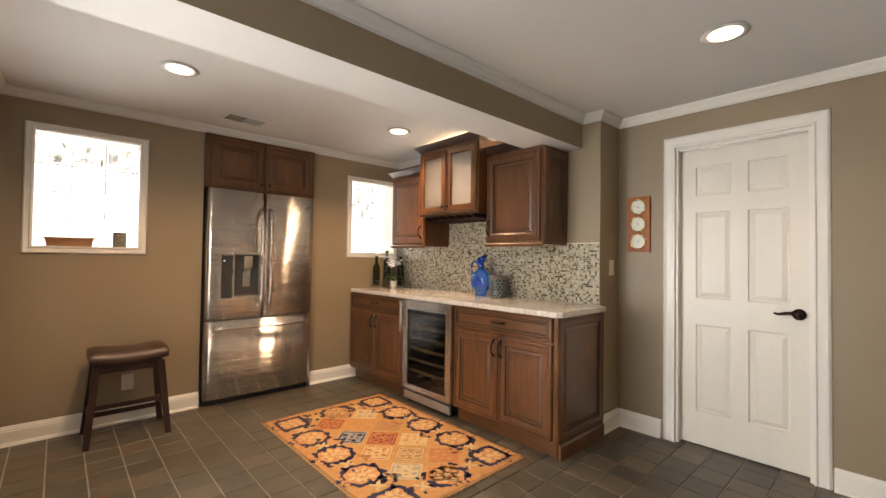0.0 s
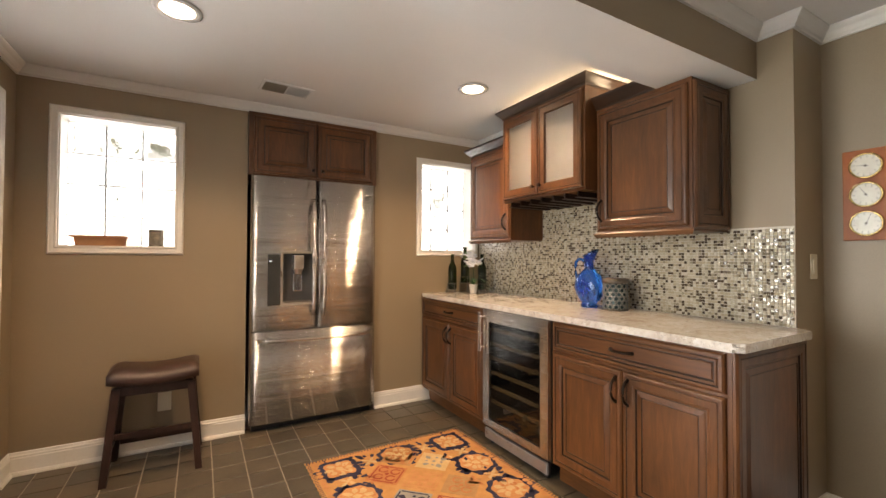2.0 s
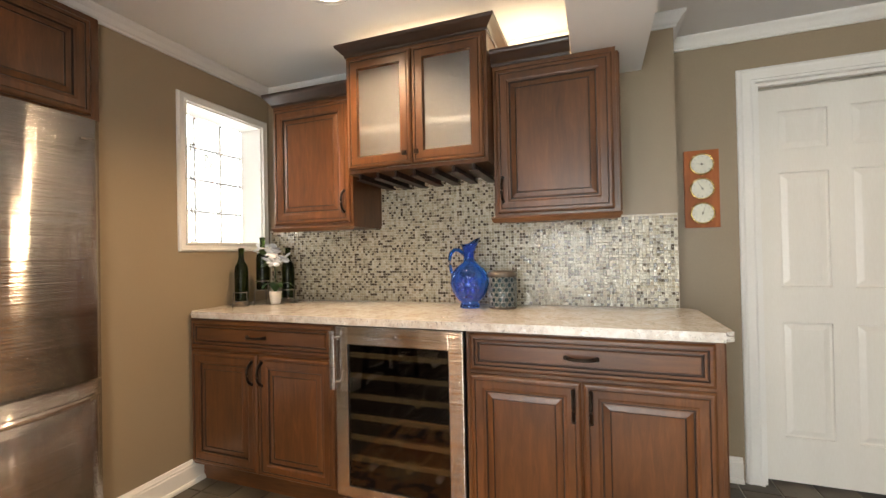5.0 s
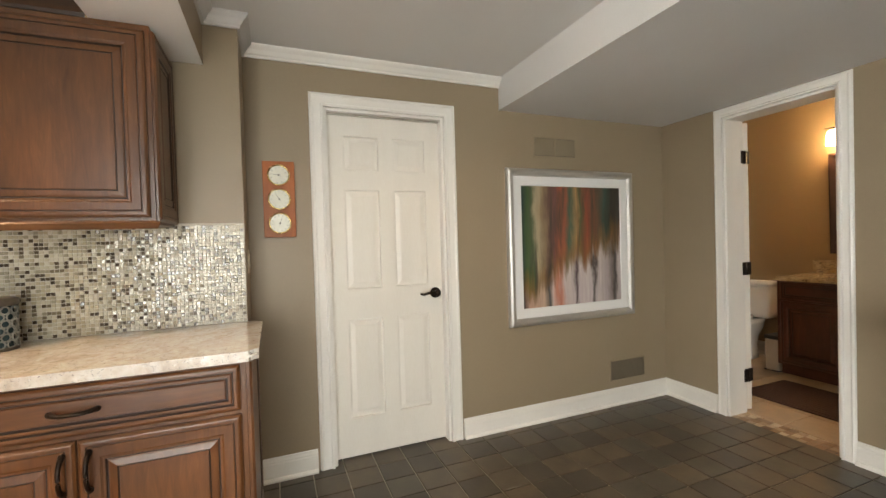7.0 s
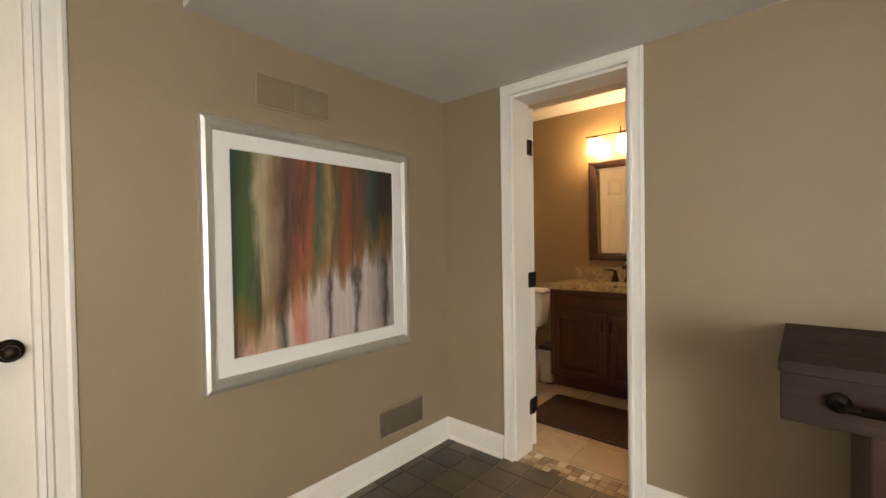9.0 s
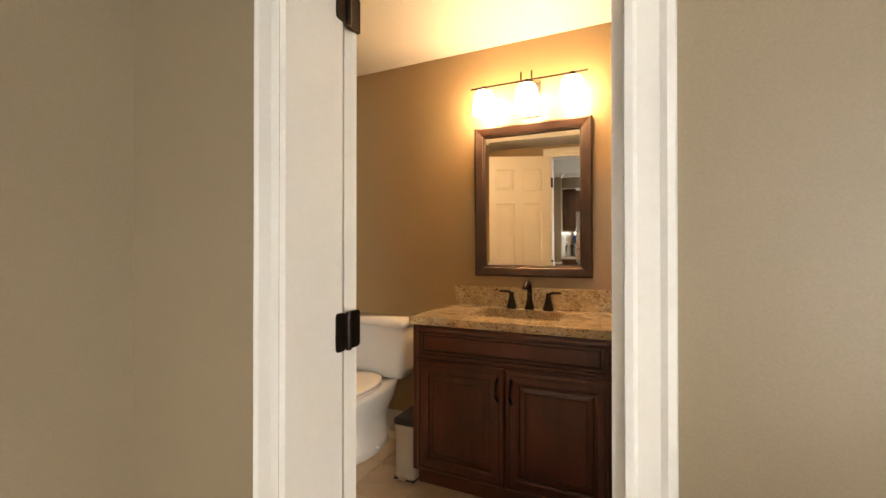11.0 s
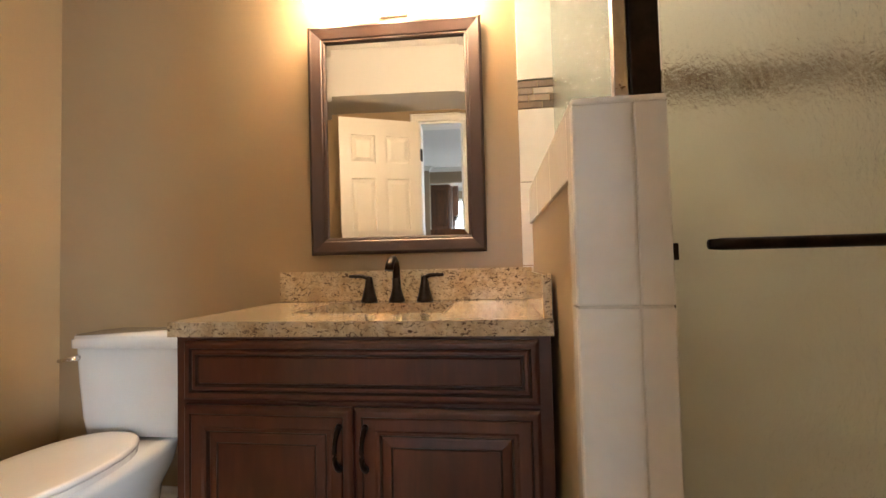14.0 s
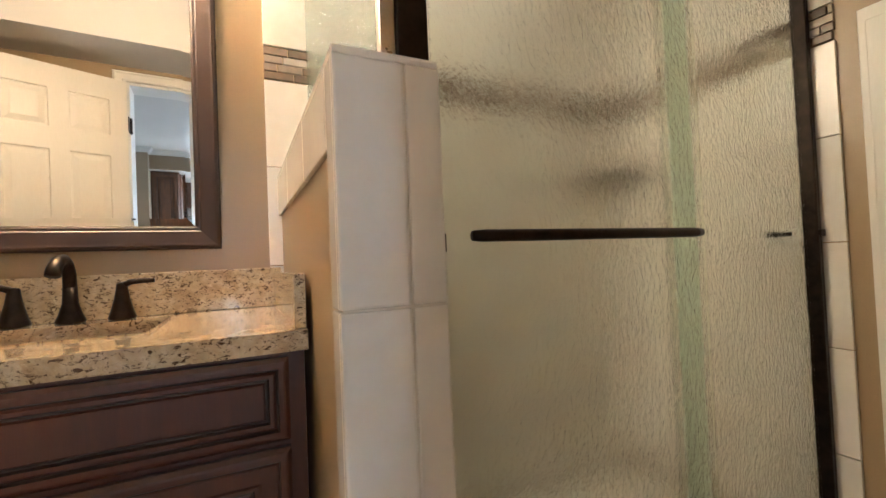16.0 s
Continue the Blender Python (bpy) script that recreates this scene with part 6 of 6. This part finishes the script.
fa = thing("faucet", pose(3.205, -3.035, 0.868, 0, 0, 180), "oil-rubbed bronze widespread faucet with two lever handles", "faucet")
bm = bmesh.new()
lathe([(0.030, 0), (0.031, 0.006), (0.024, 0.022), (0.016, 0.05), (0.0145, 0.09)], 22, bm)
tube([(0, 0, 0.085), (0, -0.002, 0.12), (0, -0.016, 0.146), (0, -0.042, 0.158), (0, -0.075, 0.152), (0, -0.098, 0.134), (0, -0.105, 0.12)], [0.0145, 0.014, 0.0135, 0.0135, 0.014, 0.015, 0.0155], 14, bm)
part("spout", bm, BRONZE, fa, "high curved spout", smooth=True)
for s in (-1, 1):
    bm = bmesh.new()
    lathe([(0.030, 0), (0.031, 0.006), (0.026, 0.02), (0.017, 0.055), (0.013, 0.080), (0.012, 0.092), (0.004, 0.096)], 22, bm, (s * 0.105, 0, 0))
    tube([(s * 0.105, 0, 0.086), (s * 0.125, -0.004, 0.096), (s * 0.155, -0.008, 0.098), (s * 0.178, -0.010, 0.097)], [0.009, 0.008, 0.007, 0.006], 10, bm)
    part("lever", bm, BRONZE, fa, smooth=True)

# toilet
to = thing("toilet", pose(4.175, BS, 0, 0, 0, 180), "white two-piece toilet with closed oval lid", "toilet")
# local -y points away from the wall
bm = bmesh.new()
lo_ = []
for z, k, yk in ((0.405, 0.86, 0.95), (0.46, 0.90, 0.98), (0.60, 0.96, 1.0), (0.725, 1.0, 1.0)):
    w2, d2 = 0.232 * k, 0.193 * yk
    lo_.append([bm.verts.new((-w2 + p, -0.012 - d2 + q, z)) for p, q in rounded(2 * w2, d2, 0.035)])
for a, c in zip(lo_, lo_[1:]):
    for k in range(len(a)):
        bm.faces.new((a[k], a[(k + 1) % len(a)], c[(k + 1) % len(a)], c[k]))
bm.faces.new(lo_[0][::-1])
bm.faces.new(lo_[-1])
part("tank", bm, CERAMIC, to, smooth=True)
bm = prism([(-0.243 + p, -0.217 + q) for p, q in rounded(0.486, 0.208, 0.035)], 0.726, 0.772)
bmesh.ops.bevel(bm, geom=[e for e in bm.edges if all(v.co.z > 0.77 for v in e.verts)], offset=0.014, segments=3, affect="EDGES")
part("tank_lid", bm, CERAMIC, to, smooth=True)
part("flush_lever", tube([(-0.205, -0.205, 0.69), (-0.205, -0.225, 0.69), (-0.225, -0.230, 0.688), (-0.262, -0.228, 0.682)], [0.011, 0.010, 0.008, 0.007], 10), CHROME, to, smooth=True)


def oval(z, half_w, y_front, y_back, n=36, square=2.3):
    cy, ry = (y_front + y_back) / 2, (y_back - y_front) / 2
    out = []
    for i in range(n):
        a = 2 * math.pi * i / n
        ca, sa = math.cos(a), math.sin(a)
        wv = half_w * (1.0 - 0.10 * max(0, -sa))
        out.append((wv * math.copysign(abs(ca) ** (2 / square), ca), cy + ry * math.copysign(abs(sa) ** (2 / square), sa), z))
    return out


def loft(sections, bm=None):
    out = bm or bmesh.new()
    rings_ = [[out.verts.new(p) for p in s_] for s_ in sections]
    for a, c in zip(rings_, rings_[1:]):
        for k in range(len(a)):
            out.faces.new((a[k], a[(k + 1) % len(a)], c[(k + 1) % len(a)], c[k]))
    out.faces.new(rings_[0][::-1])
    out.faces.new(rings_[-1])
    return out


part("bowl", loft([oval(0.0, 0.125, -0.60, -0.10), oval(0.05, 0.115, -0.585, -0.10), oval(0.14, 0.105, -0.57, -0.10), oval(0.22, 0.125, -0.62, -0.09), oval(0.30, 0.165, -0.71, -0.05), oval(0.36, 0.178, -0.775, -0.03), oval(0.398, 0.182, -0.785, -0.02)]), CERAMIC, to, smooth=True)
part("seat", loft([oval(0.400, 0.178, -0.790, -0.235), oval(0.418, 0.180, -0.793, -0.232)]), CERAMIC, to)
bm = loft([oval(0.4195, 0.178, -0.788, -0.230), oval(0.433, 0.180, -0.792, -0.228), oval(0.4375, 0.176, -0.785, -0.232), oval(0.439, 0.168, -0.768, -0.240), oval(0.4405, 0.12, -0.66, -0.31), oval(0.441, 0.05, -0.55, -0.42)])
part("lid", bm, CERAMIC, to, "closed oval lid", smooth=True)
for s in (-1, 1):
    part("bolt_cap", lathe([(0.016, 0), (0.016, 0.010), (0.010, 0.018), (0.002, 0.02)], 16, None, (s * 0.118, -0.33, 0.02)), CERAMIC, to, smooth=True)

tp = thing("toilet_paper_holder", pose(BE, -2.27, 0.425), "bronze paper holder with a white roll", "paper holder")
bm = rod((-0.001, 0.070, 0.055), (-0.018, 0.070, 0.055), 0.026, 18)
tube([(-0.018, 0.070, 0.055), (-0.06, 0.070, 0.055), (-0.075, 0.068, 0.02), (-0.075, 0.0, -0.02), (-0.075, -0.078, -0.02), (-0.075, -0.090, -0.005), (-0.075, -0.092, 0.03)], 0.007, 10, bm)
part("arm", bm, BRONZE, tp, smooth=True)
part("paper_roll", lathe([(0.020, -0.05), (0.053, -0.05), (0.054, -0.048), (0.054, 0.048), (0.053, 0.05), (0.020, 0.05)], 28), PAPER, tp, "white paper roll", m=pose(-0.075, -0.01, -0.033, 90, 0, 0), smooth=True)

wb = thing("waste_bin", pose(3.752, -2.66, 0), "small beige step bin with a black lid", "bin")
part("bin_body", prism([(-0.06 + p, -0.10 + q) for p, q in rounded(0.12, 0.2, 0.03)], 0.012, 0.285), surface("beige_bin_metal", (0.42, 0.36, 0.27), (0.48, 0.42, 0.32), 0.35, 12, 0.3), wb)
part("bin_lid", box(-0.063, -0.103, 0.286, 0.063, 0.103, 0.322, 0.012), BLACK, wb, "black lid")
part("bin_base", box(-0.062, -0.102, 0.0, 0.062, 0.102, 0.0118, 0.004), BLACK, wb)
part("pedal", box(-0.02, 0.095, 0.012, 0.02, 0.135, 0.022, 0.003), CHROME, wb)

bmt = thing("bath_mat", pose(2.80, -2.36, 0.003), "dark brown ribbed bath mat before the vanity", "mat")
part("mat_base", prism(rounded(0.74, 0.56, 0.03), 0.0, 0.010), BROWNMAT, bmt)
for i in range(13):
    part("rib", box(0.03, 0.035 + i * 0.0385, 0.0102, 0.71, 0.035 + i * 0.0385 + 0.035, 0.0165, 0.005, seg=1), BROWNMAT, bmt)

# ---- shower ----
pw = thing("pony_wall", pose(2.559, BS, 0), "tiled half wall between vanity and shower", "half wall", "", "structure")
PWW, PWD, PWH = 0.146, 0.883, 1.27
part("core", box(0.006, 0.0, 0, PWW - 0.006, PWD - 0.008, PWH - 0.012), BATHWALL, pw)
part("grout", box(0.002, PWD - 0.0079, 0, PWW - 0.001, PWD + 0.0005, PWH - 0.014), LIGHTGROUT, pw)
for z0, z1 in ((0.0, 0.236), (0.239, 0.581), (0.584, 0.926), (0.929, PWH - 0.012)):
    part("tile", box(PWW - 0.092, PWD - 0.0075, z0, PWW + 0.004, PWD + 0.004, z1, 0.004), SHOWERTILE, pw)
    part("tile", box(0.0, PWD - 0.0075, z0, PWW - 0.0945, PWD + 0.003, z1, 0.003), SHOWERTILE, pw)
    part("tile", box(PWW - 0.0058, PWD - 0.05, z0, PWW + 0.004, PWD - 0.008, z1, 0.003), SHOWERTILE, pw)
for i in range(3):
    y0 = i * 0.30
    y1 = min(y0 + 0.297, PWD - 0.051)
    if y1 - y0 > 0.03:
        part("tile", box(PWW - 0.0058, y0, PWH - 0.125, PWW + 0.004, y1, PWH - 0.0125, 0.003), SHOWERTILE, pw)
for i in range(3):
    y0, y1 = i * 0.296, min((i + 1) * 0.296 - 0.003, PWD + 0.004)
    part("cap_tile", box(0.0, y0, PWH - 0.0118, PWW + 0.004, y1, PWH, 0.004), SHOWERTILE, pw)

se = thing("shower_enclosure", pose(BWX, -2.33, 0), "bronze-framed sliding shower doors of rain glass", "shower door")
SX = 2.555 - BWX
part("post", box(SX - 0.022, -0.03, 1.275, SX + 0.030, 0.03, 2.10, 0.003), BRONZE, se, "dark bronze corner post")
part("wall_channel", box(SX - 0.030, -0.03, 0.06, SX + 0.003, 0.03, 1.27, 0.002), BRONZE, se)
part("jamb", box(0.012, -0.030, 0.0, 0.036, 0.012, 2.10, 0.004), BRONZE, se, "dark bronze side jamb")
part("header", box(0.037, -0.04, 2.05, SX - 0.023, 0.04, 2.10, 0.003), BRONZE, se)
part("sill_curb", box(0.008, -0.06, 0.0, SX + 0.002, 0.07, 0.058, 0.004), SHOWERTILE, se)
part("bottom_track", box(0.037, -0.035, 0.0585, SX - 0.031, 0.035, 0.08, 0.003), BRONZE, se)
o1 = part("outer_panel", box(0.575, 0.010, 0.082, SX - 0.031, 0.018, 2.048, 0.001), RAIN, se, "sliding pane of rain-textured glass")
o2 = part("inner_panel", box(0.037, -0.024, 0.082, 0.66, -0.016, 2.048, 0.001), RAIN, se, "sliding pane of rain-textured glass")
fx = part("fixed_panel", box(SX + 0.047, -0.76, 1.272, SX + 0.055, 0.0, 2.10, 0.001), PEBBLE, se, "fixed rain glass over the half wall")
part("fixed_edge", box(SX + 0.0315, 0.0005, 1.272, SX + 0.057, 0.02, 2.10, 0.002), NICKEL, se)
# no real part: added strip that brightens the overlap of the two panes
vs = part("overlap_strip", box(0.576, -0.008, 0.082, 0.655, -0.003, 2.048, 0.001), OVERLAPGLASS, se, "added pale green strip imitating the brighter overlap of the panes")
for p_ in (o1, o2, fx, vs):
    p_.visible_shadow = False
bm = tube([(0.618, 0.036, 1.026), (0.64, 0.036, 1.026), (1.195, 0.036, 1.026), (1.219, 0.036, 1.026)], [0.009, 0.011, 0.011, 0.009], 14)
for x in (0.66, 1.12):
    rod((x, 0.018, 1.026), (x, 0.036, 1.026), 0.007, 12, bm)
part("towel_bar", bm, BRONZE, o1, "dark bronze towel bar handle", smooth=True)
bm = tube([(0.095, -0.06, 1.02), (0.16, -0.06, 1.02)], 0.008, 12)
rod((0.11, -0.024, 1.02), (0.11, -0.06, 1.02), 0.006, 10, bm)
part("inner_pull", bm, BRONZE, o2, smooth=True)
part("bumper", box(SX - 0.034, 0.0305, 1.0, SX - 0.014, 0.042, 1.03, 0.002), BRONZE, se)
part("bumper", box(0.016, 0.0125, 1.01, 0.044, 0.022, 1.03, 0.002), BRONZE, se)

lc = thing("linen_cabinet", pose(BWX, -2.205, 0, 0, 0, 90), "plain white tall linen cabinet beside the shower", "cabinet")
part("carcass", box(0, -0.035, 0, 0.55, -0.001, 1.62, 0.003), DOORWHITE, lc)
part("cabinet_door", box(0.02, -0.05, 0.05, 0.53, -0.0355, 1.58, 0.003), DOORWHITE, lc)

# ---- tiles of walls and floors ----


def shared_piece(name, mesh, parent, m):
    ob = new(name, mesh)
    ob.parent = parent
    ob.matrix_basis = m
    return ob


def piece_mesh(name, sx, sy, t, bev, material):
    """A tile with a bevelled top rim: sx by sy, thickness t, bottom at z=0."""
    me = bpy.data.meshes.new(name)
    x, y = sx / 2, sy / 2
    v = [(-x, -y, 0), (x, -y, 0), (x, y, 0), (-x, y, 0), (-x, -y, t - bev), (x, -y, t - bev), (x, y, t - bev), (-x, y, t - bev), (-x + bev, -y + bev, t), (x - bev, -y + bev, t), (x - bev, y - bev, t), (-x + bev, y - bev, t)]
    f = [(8, 9, 10, 11)]
    for a in range(4):
        c = (a + 1) % 4
        f += [(a, c, c + 4, a + 4), (a + 4, c + 4, c + 8, a + 8)]
    me.from_pydata(v, [], f)
    me.materials.append(material)
    return me


def joined_tiles(name, places, sx, sy, t, bev, material, parent):
    base_v = [(-1, -1), (1, -1), (1, 1), (-1, 1)]
    V, F = [], []
    for (m, kx, ky) in places:
        o = len(V)
        x, y = sx * kx / 2, sy * ky / 2
        for zz, ins in ((0, 0), (t - bev, 0), (t, bev)):
            for a, c in base_v:
                V.append(tuple(m @ Vector((a * (x - ins), c * (y - ins), zz))))
        F.append((o + 8, o + 9, o + 10, o + 11))
        for a in range(4):
            c = (a + 1) % 4
            F += [(o + a, o + c, o + c + 4, o + a + 4), (o + a + 4, o + c + 4, o + c + 8, o + a + 8)]
    me = bpy.data.meshes.new(name)
    me.from_pydata(V, [], F)
    me.materials.append(material)
    ob = new(name, me)
    ob.parent = parent
    return tagged(ob, kind="stuff")


# shower walls
tr = random.Random(9)
sws = thing("shower_wall_tiles", pose(0, 0, 0), "cream shower wall tiles with a dark accent band", "tile wall", "", "structure")


def wall_tile(x0, x1, z0, z1, m, material):
    me = piece_mesh("tile", x1 - x0 - 0.003, z1 - z0 - 0.003, 0.010, 0.0015, material)
    shared_piece("tile", me, sws, m @ pose((x0 + x1) / 2, (z0 + z1) / 2, 0))


def tile_wall(length, m, edge=False):
    """Tiles over a wall; m maps (along, up, out)."""
    for rows_, mat_, hh in (([(0.06 + 0.31 * i, 0.06 + 0.31 * i + 0.31) for i in range(4)] + [(1.30, 1.575)], SHOWERTILE, 0), ([(1.685, 1.995), (1.995, 2.305), (2.305, 2.43)], SHOWERTILE, 0)):
        for z0, z1 in rows_:
            x = 0.0
            while x < length - 0.02:
                x1 = min(x + 0.31, length)
                wall_tile(x, x1, z0, z1, m, mat_)
                x = x1
    for k in range(4):
        z0 = 1.578 + k * 0.026
        x = -tr.uniform(0, 0.06)
        while x < length - 0.01:
            x1 = min(x + tr.uniform(0.05, 0.12), length)
            wall_tile(max(x, 0), x1, z0, z0 + 0.026, m, ACCENT)
            x = x1


tile_wall(2.74 - BWX - 0.012, Matrix.Translation((BWX + 0.012, BS + 0.0005, 0)) @ Matrix(((1, 0, 0, 0), (0, 0, 1, 0), (0, 1, 0, 0), (0, 0, 0, 1))))
tile_wall(-2.262 - BS - 0.012, Matrix.Translation((BWX + 0.0005, BS + 0.012, 0)) @ Matrix(((0, 0, 1, 0), (1, 0, 0, 0), (0, 1, 0, 0), (0, 0, 0, 1))))
sh_ = thing("corner_shelf", pose(BWX + 0.011, BS + 0.011, 1.32), "tiled corner shelf inside the shower", "shelf")
part("shelf_board", prism([(0, 0), (0.22, 0), (0.16, 0.12), (0.0, 0.22)], 0, 0.02), surface("brown_stone_shelf", (0.10, 0.07, 0.05), (0.16, 0.12, 0.09), 0.4, 20), sh_)
solid("shower_pan", box(BWX, BS, 0.0, 2.558, -2.392, 0.03), SHOWERTILE, "cream tiled shower floor pan", "shower floor", "structure")

# bathroom floor
fbt = thing("floor_bath", pose(0, 0, 0), "beige travertine bathroom floor tiles", "floor", "", "structure")
P = 0.305
me = piece_mesh("tile", P - 0.006, P - 0.006, 0.008, 0.0015, TRAVERTINE)
for i in range(12):
    for j in range(5):
        x, y = BWX + P * (i + 0.4), -1.45 - P * (j + 0.5)
        if x < BE:
            shared_piece("tile", me, fbt, pose(x, y, -0.007))
th = thing("threshold", pose(0, 0, 0), "checked stone mosaic threshold strip at the bathroom door", "threshold", "", "structure")
me = piece_mesh("tile", 0.045, 0.045, 0.008, 0.0015, THRESH)
for i in range(14):
    for j in range(3):
        x = 2.655 + 0.048 * (i + 0.5)
        if x < 3.285:
            shared_piece("tile", me, th, pose(x, SO - 0.024 - 0.048 * j - 0.01, -0.006))

# slate floor
flo = thing("floor", pose(0, 0, 0), "dark grey slate floor tiles with pale grout", "floor", "", "structure")
P = 0.172
me = piece_mesh("tile", P - 0.0065, P - 0.0065, 0.008, 0.0018, SLATE)
near, rest = [], []
i0 = math.floor((WW - 2.315) / P) - 2
for i in range(i0, 9):
    for j in range(-29, 3):
        x, y = 2.315 + P * (i + 0.5), 3.655 + P * (j + 0.5)
        if 0.1 < x < EW + 0.05 and SO - 0.01 < y < N + 0.06:
            m = pose(x, y, -0.007 + 0.0006 * math.sin(i * 12.9 + j * 7.3), 0.12 * math.sin(i * 3.1 + j), 0.12 * math.cos(i * 1.7 + 2 * j), 0)
            (near if 1.0 < y < 3.9 and 0.45 < x < 2.95 else rest).append(m)
for m in near[:300]:
    shared_piece("tile", me, flo, m)
joined_tiles("slate_tiles", [(m, 1, 1) for m in near[300:] + rest], P - 0.0065, P - 0.0065, 0.008, 0.0018, SLATE_REST, flo)

# mosaic backsplash
spl = thing("backsplash", pose(0, 0, 0), "cream and brown glass mosaic backsplash above the bar counter", "backsplash", "", "structure")
part("grout_bed", box(SW - 0.004, 1.702, 0.9185, SW - 0.0005, N - 0.001, 1.3695), LIGHTGROUT, spl)
part("grout_bed", box(SW - 0.004, 2.512, 1.370, SW - 0.0005, 3.272, 1.612), LIGHTGROUT, spl)
Q = 0.0152
me = piece_mesh("mosaic_tile", Q - 0.0022, Q - 0.0022, 0.004, 0.0012, MOSAIC_ONE)
turn = Matrix(((0, 0, -1, 0), (-1, 0, 0, 0), (0, 1, 0, 0), (0, 0, 0, 1)))
near, rest = [], []
tr = random.Random(4)
for i in range(int((N - 1.704) / Q)):
    for k in range(int((1.61 - 0.92) / Q)):
        y, z = 1.7035 + Q * (i + 0.5), 0.9195 + Q * (k + 0.5)
        if z > 1.374 - Q / 2 and not (2.516 < y < 3.264):
            continue
        m = Matrix.Translation((SW - 0.0038, y, z)) @ turn @ pose(0, 0, 0, tr.gauss(0, 2.6), tr.gauss(0, 2.6), 0)
        (near if i < 10 and z < 1.376 else rest).append(m)
for m in near[:297]:
    shared_piece("mosaic_tile", me, spl, m)
joined_tiles("mosaic_tiles", [(m, 1, 1) for m in near[297:] + rest], Q - 0.0022, Q - 0.0022, 0.004, 0.0012, MOSAIC, spl)
